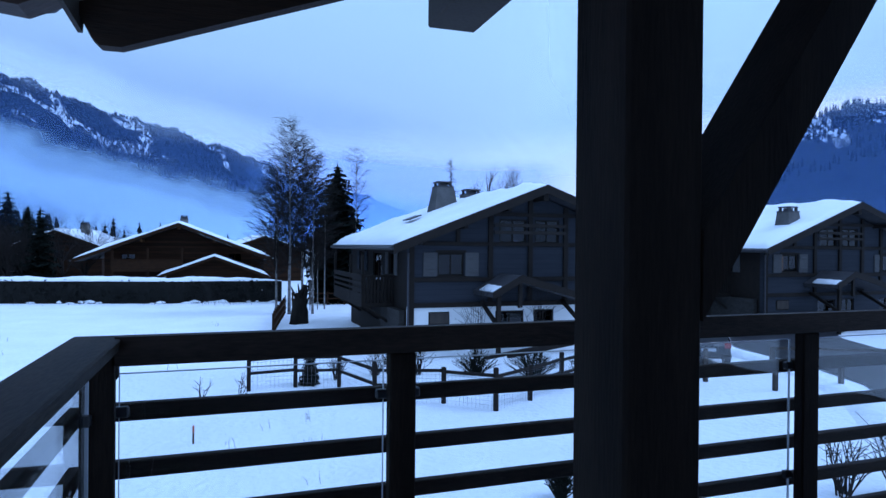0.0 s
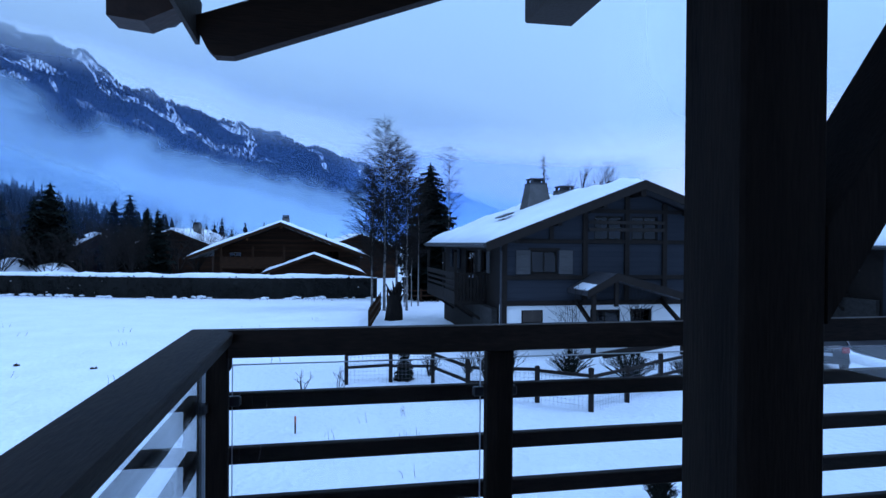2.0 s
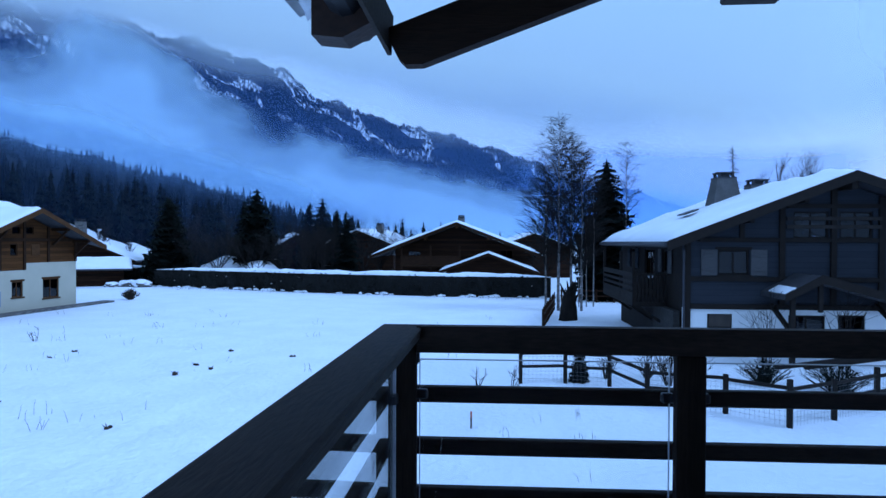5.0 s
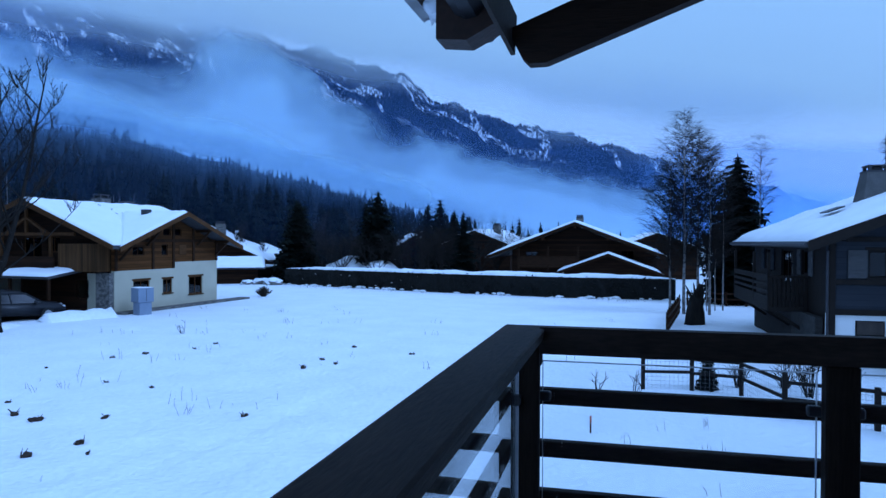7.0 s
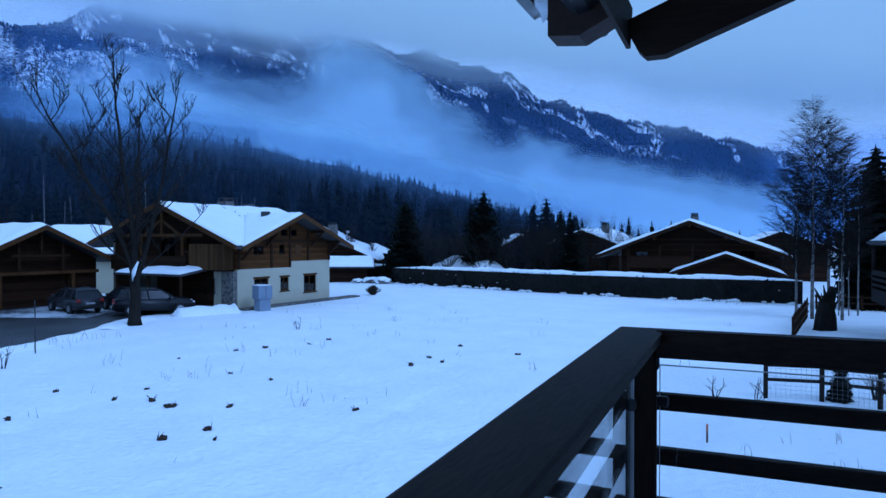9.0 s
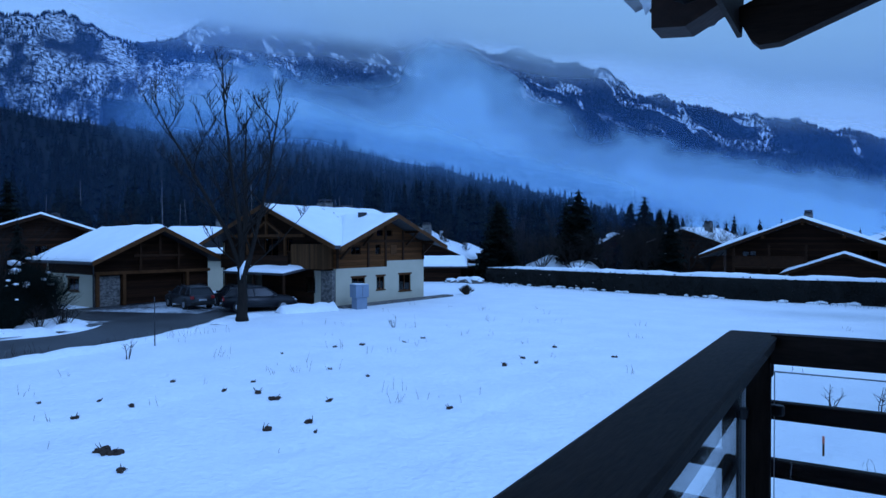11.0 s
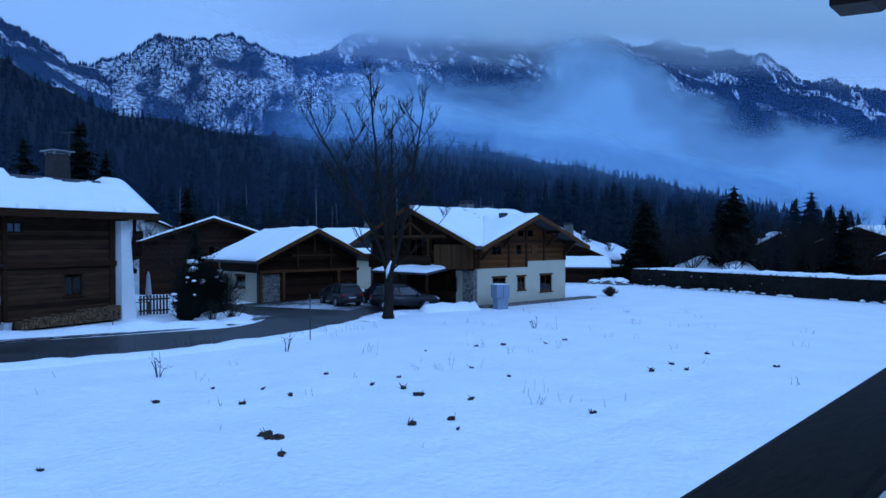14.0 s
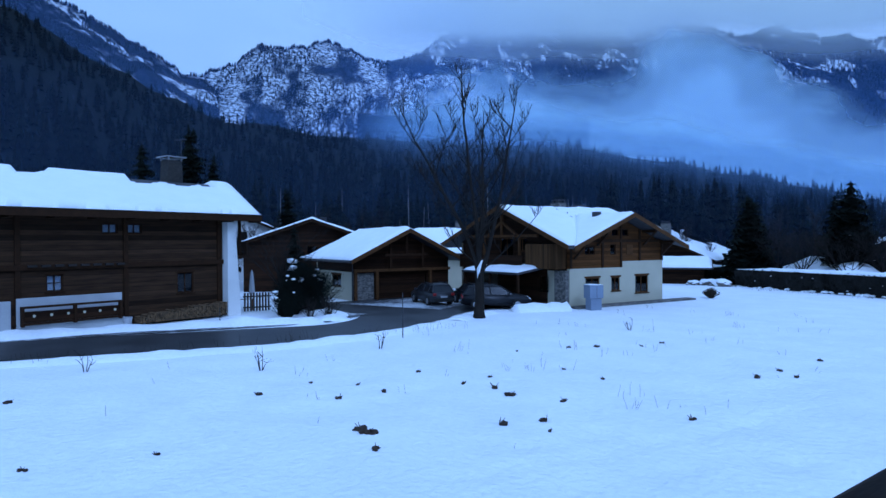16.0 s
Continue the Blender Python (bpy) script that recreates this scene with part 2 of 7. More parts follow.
def beam(bm, a, b, w, h):
    """A squared beam from a to b; w across, h upright."""
    a, b = Vector(a), Vector(b)
    d = (b - a).normalized()
    side = d.cross(Vector((0, 0, 1)))
    side = side.normalized() if side.length > 0.01 else Vector((1, 0, 0))
    up = side.cross(d).normalized()
    v = []
    for p in (a, b):
        for s, t in ((-1, -1), (1, -1), (1, 1), (-1, 1)):
            v.append(bm.verts.new(p + side * (s * w / 2) + up * (t * h / 2)))
    for f in ((0, 1, 2, 3), (7, 6, 5, 4), (4, 5, 1, 0), (5, 6, 2, 1), (6, 7, 3, 2), (7, 4, 0, 3)):
        bm.faces.new([v[i] for i in f])


def tube(bm, pts, radii, sides=5, cap=True):
    rings = []
    for i, p in enumerate(pts):
        p = Vector(p)
        d = (Vector(pts[min(i + 1, len(pts) - 1)]) - Vector(pts[max(i - 1, 0)])).normalized()
        s = d.orthogonal().normalized()
        t = d.cross(s)
        rings.append([bm.verts.new(p + (s * math.cos(2 * math.pi * k / sides) + t * math.sin(2 * math.pi * k / sides)) * radii[i]) for k in range(sides)])
    for r0, r1 in zip(rings, rings[1:]):
        for k in range(sides):
            bm.faces.new((r0[k], r0[(k + 1) % sides], r1[(k + 1) % sides], r1[k]))
    if cap:
        bm.faces.new(rings[0][::-1])
        bm.faces.new(rings[-1])


def part(name, bm, material, parent=None, label="", smooth=False, m=None):
    me = bpy.data.meshes.new(name)
    if smooth:
        for f in bm.faces:
            f.smooth = True
    bm.to_mesh(me)
    bm.free()
    me.materials.append(material)
    ob = new(name, me)
    if parent is not None:
        ob.parent = parent
    if m is not None:
        ob.matrix_basis = m
    if label:
        tagged(ob, label)
    return ob


def thing(name, label, category, m=None, group="", kind=""):
    e = new(name)
    e.empty_display_size = 0.2
    if m is not None:
        e.matrix_basis = m
    return tagged(e, label, category, group, kind)


def solo(name, bm, material, label, category, m=None, group="", kind="", smooth=False):
    return tagged(part(name, bm, material, None, "", smooth, m), label, category, group, kind)


def wall(holes, u0, u1, z0, top, breaks=(), thick=0.25):
    """A wall in the xz plane from y = 0 inwards, with holes (u0, u1, z0, z1); top(u) is its upper edge."""
    bm = bmesh.new()
    us = sorted({u0, u1, *breaks, *[h[0] for h in holes], *[h[1] for h in holes]})
    us = [u for u in us if u0 <= u <= u1]
    for a, b in zip(us, us[1:]):
        if b - a < 1e-4:
            continue
        lim = min(top(a), top(b))
        spans = sorted([(h[2], min(h[3], lim)) for h in holes if h[0] <= a + 1e-5 and h[1] >= b - 1e-5 and z0 < h[3] and h[2] < lim])
        z = z0
        for lo, hi in spans:
            if lo > z + 1e-4:
                prism([(a, z), (b, z), (b, lo), (a, lo)], 0, thick, bm)
            z = max(z, hi)
        ta, tb = top(a), top(b)
        if max(ta, tb) > z + 1e-3:
            prism([(a, z), (b, z), (b, max(tb, z + 1e-3)), (a, max(ta, z + 1e-3))], 0, thick, bm)
    bmesh.ops.remove_doubles(bm, verts=bm.verts[:], dist=1e-4)
    return bm


FRONT = Matrix.Identity(4)


def face_side(x, y):
    """The frame of a wall that looks towards local -x, at x; it runs towards -y."""
    return pose(x, y, 0, 0, 0, -90)


def window(parent, m, u0, u1, z0, z1, frame_mat, bars=(1, 1), shutters=0, shutter_mat=None, sill=True, lit=None, sky_panel=False):
    """A window in a wall hole: frame with glazing bars, pane, sill and shutters."""
    w = 0.07
    ds = [(u0, u1, 0.06, 0.13, z0, z0 + w), (u0, u1, 0.06, 0.13, z1 - w, z1), (u0, u0 + w, 0.06, 0.13, z0 + w, z1 - w), (u1 - w, u1, 0.06, 0.13, z0 + w, z1 - w)]
    win = part("window", boxes(*ds), frame_mat, parent, "", False, m)
    for i in range(1, bars[0] + 1):
        c = u0 + (u1 - u0) * i / (bars[0] + 1)
        part("glazing_bar", boxes((c - 0.03, c + 0.03, 0.07, 0.12, z0 + w, z1 - w)), frame_mat, win)
    for i in range(1, bars[1] + 1):
        c = z0 + (z1 - z0) * i / (bars[1] + 1)
        part("glazing_bar", boxes((u0 + w, u1 - w, 0.075, 0.115, c - 0.02, c + 0.02)), frame_mat, win)
    part("pane", boxes((u0 + w, u1 - w, 0.092, 0.098, z0 + w, z1 - w)), M_GLASS if sky_panel else M_PANE, win)
    # part-width curtain, or a full panel whose colour paints the sky's reflection
    part("curtain_or_sky_panel", boxes((u0 + w, u1 - w if sky_panel else u0 + (u1 - u0) * 0.35, 0.14 if sky_panel else 0.30, 0.15 if sky_panel else 0.32, z0 + (w if sky_panel else 0), z1 - (w if sky_panel else 0))), lit or M_PLAINGREY, win)
    if sill:
        part("sill", boxes((u0 - 0.08, u1 + 0.08, -0.07, 0.06, z0 - 0.08, z0), bevel=0.01), frame_mat, win)
        part("lintel", boxes((u0 - 0.1, u1 + 0.1, -0.04, 0.05, z1, z1 + 0.12), bevel=0.01), frame_mat, win)
    for s in range(shutters):
        sw = (u1 - u0) * 0.52
        a = u0 - sw - 0.04 if s == 0 else u1 + 0.04
        sh = part("shutter", boxes((a, a + sw, -0.06, -0.02, z0 - 0.02, z1 + 0.02), (a + 0.06, a + sw - 0.06, -0.085, -0.06, z0 + 0.15, z0 + 0.27), (a + 0.06, a + sw - 0.06, -0.085, -0.06, z1 - 0.27, z1 - 0.15), bevel=0.006), shutter_mat or M_GREYBOARD, win)
    return win


def snow_sheet(nx, ny, fn, thick, seed, edge=0.25, rough=0.04, bare=None, uneven=0.5):
    """A blanket of snow over a sheet fn(u, v): rounded at the rim, a little uneven."""
    bm = bmesh.new()
    tops, bots, off = [], [], set()
    for i in range(nx + 1):
        rt, rb = [], []
        for j in range(ny + 1):
            u, v = i / nx, j / ny
            p = Vector(fn(u, v))
            rim = min(1.0, min(u, 1 - u, v, 1 - v) / edge)
            h = thick * (1 - (1 - rim) ** 2.5)
            h *= 0.85 + uneven * noise.noise(Vector((p.x * 0.6 + seed, p.y * 0.6, 0)))
            h += rough * noise.noise(Vector((p.x * 2.3, p.y * 2.3, seed)))
            if bare and bare(u, v):
                h = 0.0
                off.add((i, j))
            wob = 0.10 * noise.noise(Vector((p.x * 1.4, p.y * 1.4, seed + 9))) if rim < 0.02 else 0
            rt.append(bm.verts.new(p + Vector((0, 0, max(0.004, h) + 0.005 + wob * 0.2))))
            rb.append(bm.verts.new(p + Vector((0, 0, 0.003))))
        tops.append(rt)
        bots.append(rb)
    for i in range(nx):
        for j in range(ny):
            if not ((i, j) in off and (i + 1, j + 1) in off):
                bm.faces.new((tops[i][j], tops[i + 1][j], tops[i + 1][j + 1], tops[i][j + 1]))
    rim = [(0, j) for j in range(ny)] + [(i, ny) for i in range(nx)] + [(nx, ny - j) for j in range(ny)] + [(nx - i, 0) for i in range(nx)]
    for (a, b), (c, d) in zip(rim, rim[1:] + rim[:1]):
        bm.faces.new((tops[a][b], tops[c][d], bots[c][d], bots[a][b]))
    bmesh.ops.delete(bm, geom=[v for v in bm.verts if not v.link_faces], context="VERTS")
    bmesh.ops.recalc_face_normals(bm, faces=bm.faces[:])
    return bm


def gable_roof(parent, x0, xa, x1, ze0, za, ze1, y0, y1, thick, tile, trim, snow=0.28, seed=1, cover=(0, 1), bare=None, board=0.30):
    """Two slopes from the eaves at x0 and x1 to the ridge at xa, with bargeboards, fascia, gutters and snow."""
    part("roof", prism([(x0, ze0), (xa, za), (x1, ze1), (x1, ze1 - thick), (xa, za - thick * 1.05), (x0, ze0 - thick)], y0 + 0.04, y1 - 0.04), tile, parent)
    for y in (y0, y1 - 0.04):
        for xs, zs in ((x0, ze0), (x1, ze1)):
            part("bargeboard", prism([(xs, zs + 0.03), (xa, za + 0.03), (xa, za - board), (xs, zs - board)], y, y + 0.04), trim, parent)
    for xs, zs, s in ((x0, ze0, -1), (x1, ze1, 1)):
        bm = bmesh.new()
        tube(bm, [(xs + s * 0.07, y0 + 0.05, zs - 0.10), (xs + s * 0.07, y1 - 0.05, zs - 0.10)], [0.065, 0.065], 8)
        part("gutter", bm, M_METAL, parent, "dark metal gutter under the eave")

    def top(u, v):
        u = cover[0] + (cover[1] - cover[0]) * u
        x = x0 + (x1 - x0) * u
        z = ze0 + (za - ze0) * (x - x0) / (xa - x0) if x < xa else za + (ze1 - za) * (x - xa) / (x1 - xa)
        return (x, y0 + 0.06 + (y1 - y0 - 0.12) * v, z)

    if snow:
        part("snow_cover", snow_sheet(40, 24, top, snow, seed, 0.06, 0.05, bare), M_SNOW_ROOF, parent, "smooth white snow lying on the roof", True)


def chimney(parent, x, y, z0, z1, w0, w1, material, cap=True):
    bm = bmesh.new()
    lo = [bm.verts.new((x + sx * w0, y + sy * w0, z0)) for sx, sy in ((-1, -1), (1, -1), (1, 1), (-1, 1))]
    hi = [bm.verts.new((x + sx * w1, y + sy * w1, z1)) for sx, sy in ((-1, -1), (1, -1), (1, 1), (-1, 1))]
    bm.faces.new(lo[::-1])
    bm.faces.new(hi)
    for i in range(4):
        bm.faces.new((lo[i], lo[(i + 1) % 4], hi[(i + 1) % 4], hi[i]))
    c = part("chimney", bm, material, parent)
    if cap:
        part("chimney_cap", boxes((x - w1 * 1.04, x + w1 * 1.04, y - w1 * 1.04, y + w1 * 1.04, z1, z1 + 0.07), *[(x + sx * w1 * 0.7 - 0.06, x + sx * w1 * 0.7 + 0.06, y + sy * w1 * 0.7 - 0.06, y + sy * w1 * 0.7 + 0.06, z1 + 0.07, z1 + 0.26) for sx in (-1, 1) for sy in (-1, 1)], (x - w1 * 0.45, x + w1 * 0.45, y - w1 * 0.45, y + w1 * 0.45, z1 + 0.07, z1 + 0.22), (x - w1 * 0.92, x + w1 * 0.92, y - w1 * 0.92, y + w1 * 0.92, z1 + 0.26, z1 + 0.32)), M_TILE, c)
    return c


# ---- ground, road ----
def flat(x, y):
    """How much the field may roll at a place: nothing near the yard and the houses."""
    return min(1.0, max(0.0, (x + 26) / 5)) * min(1.0, max(0.0, (52 - y) / 5)) * min(1.0, max(0, (16 - x) / 6))


# a line of footprints across the field, and a few stray hollows
rs = random.Random(17)
STEPS = [(-9.9 + 0.13 * k + rs.uniform(-0.12, 0.12) - (0.0 if k < 9 else 0.05 * (k - 9)), 7.6 + 0.62 * k + rs.uniform(-0.1, 0.1)) for k in range(19)] + [(rs.uniform(-24, 2), rs.uniform(4, 36)) for k in range(110)]


def ground_z(x, y):
    k = flat(x, y)
    h = 0.10 * noise.noise(Vector((x * 0.12, y * 0.12, 3))) + 0.055 * noise.noise(Vector((x * 0.7, y * 0.7, 7))) + 0.02 * noise.noise(Vector((x * 1.9, y * 1.9, 11)))
    d = 0.0
    for tx, ty in STEPS:
        q = (x - tx) ** 2 + (y - ty) ** 2
        if q < 0.36:
            d += 0.10 * math.exp(-q / 0.045)
    return -0.03 + k * h - d


def ground_mesh():
    bm = bmesh.new()
    xs = [-3000, -1200, -500, -250, -140, -90, -70, -60, -50, -40, -34] + [-30 + 0.25 * i for i in range(201)] + [25, 32, 40, 55, 80, 140, 300, 800, 3000]
    ys = [-1500, -500, -200, -90, -50, -30, -20, -12] + [-6 + 0.25 * i for i in range(241)] + [58, 64, 75, 110, 180, 300, 600, 1200, 3000]
    g = [[bm.verts.new((x, y, ground_z(x, y))) for y in ys] for x in xs]
    for i in range(len(xs) - 1):
        for j in range(len(ys) - 1):
            bm.faces.new((g[i][j], g[i + 1][j], g[i + 1][j + 1], g[i][j + 1]))
    return bm


ground = solo("ground", ground_mesh(), M_SNOW, "snow-covered field with faint tracks and hollows", "snow field", kind="structure", smooth=True)


def strip(near, far, z, n=60):
    """A road surface between two edge lines of the same number of points, with fine wavering edges."""
    bm = bmesh.new()

    def along(line, t):
        f = t * (len(line) - 1)
        i = min(int(f), len(line) - 2)
        p0, p1 = Vector(line[max(i - 1, 0)]), Vector(line[i])
        p2, p3 = Vector(line[i + 1]), Vector(line[min(i + 2, len(line) - 1)])
        s = f - i
        return 0.5 * ((2 * p1) + (p2 - p0) * s + (2 * p0 - 5 * p1 + 4 * p2 - p3) * s * s + (3 * p1 - p0 - 3 * p2 + p3) * s ** 3)

    rows = []
    for i in range(n + 1):
        a, b = along(near, i / n), along(far, i / n)
        wv = 0.18 * noise.noise(Vector((a.x, a.y, 0.0)))
        a = a + (a - b).normalized() * wv
        rows.append([bm.verts.new((*a.lerp(b, k / 4), z)) for k in range(5)])
    for r0, r1 in zip(rows, rows[1:]):
        for k in range(4):
            bm.faces.new((r0[k], r1[k], r1[k + 1], r0[k + 1]))
    bmesh.ops.recalc_face_normals(bm, faces=bm.faces[:])
    return bm


LANE_NEAR = [(-31.5, -40), (-30.9, -10), (-30.3, 1.7), (-28.5, 7), (-27.6, 11), (-27.6, 15), (-28.4, 19), (-30.2, 23), (-32.4, 27), (-33.0, 33.0)]
LANE_FAR = [(-36.5, -40), (-36.3, -10), (-36.0, 2.0), (-34.6, 8), (-33.2, 13), (-32.4, 17), (-35, 20.3), (-40, 20.8), (-43.9, 22.0), (-43.9, 33.0)]
solo("road", strip(LANE_NEAR, LANE_FAR, 0.02, 90), M_ASPHALT, "wet dark asphalt lane and yard between snow banks", "road", kind="structure")
solo("road_slush", strip([(-36.1, 1), (-35.0, 8), (-33.6, 14), (-33.4, 17.5), (-35.5, 21.2)], [(-37.4, 1), (-36.2, 8), (-34.6, 14), (-35, 18.6), (-36.5, 20.2)], 0.032, 40), M_SLUSH, "patchy slush along the road edge", "slush", kind="stuff")
solo("yard_slush", strip([(-34.5, 26), (-36, 30), (-36, 33)], [(-42.5, 23), (-43, 29), (-43, 33)], 0.032, 20), M_SLUSH, "thin trodden snow on the yard", "slush", kind="stuff")
solo("side_road", strip([(16, 10.5), (19.5, 15.0), (21.5, 19.5), (22.0, 23.0), (24.5, 27.6), (30, 30)], [(19, 8.5), (23.5, 14.5), (27.0, 19.0), (28.8, 23.0), (30.5, 26.0), (34, 28)], 0.02, 50), M_ASPHALT, "wet asphalt drive curving past the neighbouring chalet", "road", kind="structure")


def bank(line, width, height, seed, n=70):
    """A ploughed ridge of snow along a line."""
    bm = bmesh.new()
    rows = []
    for i in range(n + 1):
        f = i / n * (len(line) - 1)
        k = min(int(f), len(line) - 2)
        a, b = Vector(line[k]), Vector(line[k + 1])
        p = a.lerp(b, f - k)
        side = Vector((b.y - a.y, a.x - b.x)).normalized()
        h = height * (0.55 + 0.9 * abs(noise.noise(Vector((p.x * 0.5, p.y * 0.5, seed))))) * min(1, i / 4, (n - i) / 4)
        r = []
        for s in range(-4, 5):
            q = p + side * (s / 4 * width * (0.9 + 0.2 * noise.noise(Vector((p.x * 0.6, p.y * 0.6, s * 0.5 + seed)))))
            z = -0.06 + (h + 0.06) * max(0, 1 - abs(s / 4) ** 1.6) + 0.04 * noise.noise(Vector((q.x * 2.5, q.y * 2.5, seed)))
            r.append(bm.verts.new((q.x, q.y, z if abs(s) < 4 else -0.08)))
        rows.append(r)
    for r0, r1 in zip(rows, rows[1:]):
        for k in range(8):
            bm.faces.new((r0[k], r1[k], r1[k + 1], r0[k + 1]))
    bmesh.ops.recalc_face_normals(bm, faces=bm.faces[:])
    return bm


BANKS = "ploughed snow banks beside the road"
for line, wd, hg, sd in (
        ([(-30.5, -30), (-29.9, -8), (-29.4, 1.7), (-27.8, 7), (-26.9, 11), (-26.9, 15), (-27.7, 19), (-29.0, 21.8)], 0.9, 0.20, 1),
        ([(-30.9, 29.2), (-30.0, 31.2), (-29.2, 32.8)], 1.0, 0.75, 2),
        ([(-29.4, 23.4), (-30.4, 25.6), (-31.2, 27.8)], 0.7, 0.12, 6),
        ([(-37.9, -6), (-37.5, 2), (-36.9, 7.5), (-35.8, 11.5), (-34.6, 15), (-33.6, 17.2)], 1.3, 0.45, 3),
        ([(-33.4, 17.6), (-36, 18.9), (-39, 19.4), (-42, 20.2)], 1.3, 0.35, 4),
        ([(15, 11), (18.6, 15.3), (20.6, 19.8), (21.0, 23.2), (23.5, 28.0)], 0.8, 0.2, 5)):
    solo("snow_bank", bank(line, wd, hg, sd), M_SNOW, "ridge of ploughed snow along the asphalt", "snow bank", group=BANKS, smooth=True)

bm = bmesh.new()
rows = []
for i in range(41):
    u = i / 40 * 2 - 1
    rows.append([bm.verts.new((-27.6 + 7.4 * u + 0.2 * v, 67.0 + 3.2 * v - 2.2 * u, -0.08 + 2.75 * max(0.0, 1 - abs(u) ** 2.2) * max(0.0, 1 - abs(v) ** 2.4) * (1 + 0.25 * noise.noise(Vector((u * 3, v * 2, 9)))))) for v in [k / 7 - 1 for k in range(15)]])
for q0, q1 in zip(rows, rows[1:]):
    for k in range(14):
        bm.faces.new((q0[k], q0[k + 1], q1[k + 1], q1[k]))
bmesh.ops.recalc_face_normals(bm, faces=bm.faces[:])
solo("garden_bank", bm, M_SNOW, "snow-covered garden bank rising behind the hedge", "snow bank", kind="structure", smooth=True)

# ---- own balcony ----
DECK = 3.18
RAIL = 4.235


def balcony():
    top = thing("balcony", "dark stained timber balcony with boarded deck on an upper floor", "balcony", kind="structure")
    for i in range(42):
        x = -0.40 + i * 0.146
        part("deck_board", boxes((x, x + 0.14, -3.0, 2.20, DECK - 0.03, DECK), bevel=0.004), M_STAIN, top)
    for y in (-2.6, -1.2, 0.2, 1.4, 2.1):
        part("joist", boxes((-0.38, 5.7, y - 0.05, y + 0.05, DECK - 0.23, DECK - 0.034)), M_STAIN_X, top)
    part("edge_board", boxes((-0.42, 5.75, 2.205, 2.24, DECK - 0.26, DECK + 0.01)), M_STAIN_X, top)
    return top


balcony()
# the chalet that the balcony belongs to
solo("wall_house", boxes((-0.3, 5.8, -3.3, -3.0, 0, 7.5)), M_BROWN_DARK, "dark boarded chalet wall behind the balcony", "wall", kind="structure")


def railing_panel(parent, x0, x1, s):
    """One bay between two posts, along local x: a glass sheet near the outer face of the posts, and its clips."""
    o = s * 0.022
    g = part("glass_panel", boxes((x0 + 0.005, x1 - 0.005, o - 0.004, o + 0.004, DECK + 0.08, 4.5 - 0.378)), M_GLASS, parent, "clear safety glass sheet")
    g.visible_shadow = False
    for x in (x0 + 0.010, x1 - 0.010):
        for z in (-0.49, -0.95):
            part("glass_clip", boxes((x - 0.020, x + 0.020, o - 0.013, o + 0.013, 4.5 + z - 0.016, 4.5 + z + 0.016), bevel=0.005), M_METAL, parent, "small dark metal glass clamp")
    for x in (x0 + 0.004, x1 - 0.004):
        part("glass_edge", boxes((x - 0.0012, x + 0.0012, o - 0.005, o + 0.005, DECK + 0.08, 4.5 - 0.378)), M_LAMPLENS, parent, "bright polished edge of the glass")
    part("glass_edge", boxes((x0 + 0.005, x1 - 0.005, o - 0.005, o + 0.005, 4.5 - 0.3795, 4.5 - 0.377)), M_LAMPLENS, parent)


def railing(name, label, posts, m, s, bars):
    """Posts with slats fixed along their outer side (s: which way is out)."""
    top = thing(name, label, "railing", m, group="balcony railings", kind="structure")
    for x in posts:
        part("rail_post", boxes((x - 0.044, x + 0.044, -0.046, 0.004, DECK, RAIL - (0.081 if x else 0.037)), bevel=0.005), M_STAIN_Z, top)
    for z in (-0.500, -0.671, -0.831, -0.989, -1.148, -1.28):
        part("rail_bar", boxes((bars[0], bars[1], s * 0.069 - 0.018, s * 0.069 + 0.018, 4.5 + z - 0.026, 4.5 + z + 0.026), bevel=0.004), M_STAIN_X, top)
    for a, b in zip(posts, posts[1:]):
        railing_panel(top, a + 0.046, b - 0.046, s)
    return top


front = railing("railing_front", "dark stained slatted balcony railing with glass behind the bars", [0.0, 0.889, 1.775, 2.660, 3.520, 4.323, 5.183, 6.0], pose(-0.303, 2.17, 0, 0, 0, 1.5), 1, (-0.05, 6.05))
part("top_rail", prism([(-0.065, -0.078), (0.012, -0.078), (0.012, 0.0), (-0.065, 0.004)], 0.047, 6.05, None, "x"), M_STAIN_X, front, "broad dark timber handrail", False, pose(0, 0, RAIL))
part("corner_block", boxes((-0.044, 0.046, 0.006, 0.066, RAIL - 0.130, RAIL - 0.038), bevel=0.004), M_STAIN_Z, front)
part("under_rail", boxes((0.047, 6.05, 0.013, 0.09, RAIL - 0.085, RAIL - 0.02)), M_STAIN_X, front)
side = railing("railing_side", "dark stained slatted balcony railing with broad worn handrail", [0.0, 1.36, 2.6, 3.85, 5.1], pose(-0.303, 2.17, 0, 0, 0, -90), -1, (-0.05, 5.2))
bpy.data.objects.remove([c for c in side.children if c.name.startswith("rail_post")][0])
part("top_rail", prism([(-0.068, -0.036), (0.058, -0.036), (0.064, -0.004), (0.058, 0.0), (-0.064, 0.0), (-0.072, -0.004)], -0.012, 5.2, None, "x"), M_STAIN_X, side, "broad dark timber handrail, matt and worn", False, pose(0, 0, RAIL))


def timber_post():
    top = thing("timber_post", "heavy dark squared timber post with a slanting brace", "post", pose(0.612, 0.95, 0))
    part("post_shaft", boxes((0, 0.142, 0, 0.158, DECK, 7.2), bevel=0.006), M_STAIN_Z, top)
    part("post_brace", prism([(0.1425, 4.53), (0.1425, 4.385), (1.00, 5.69), (0.908, 5.69)], 0.0, 0.15), M_STAIN_Z, top, "slanting dark brace")


timber_post()

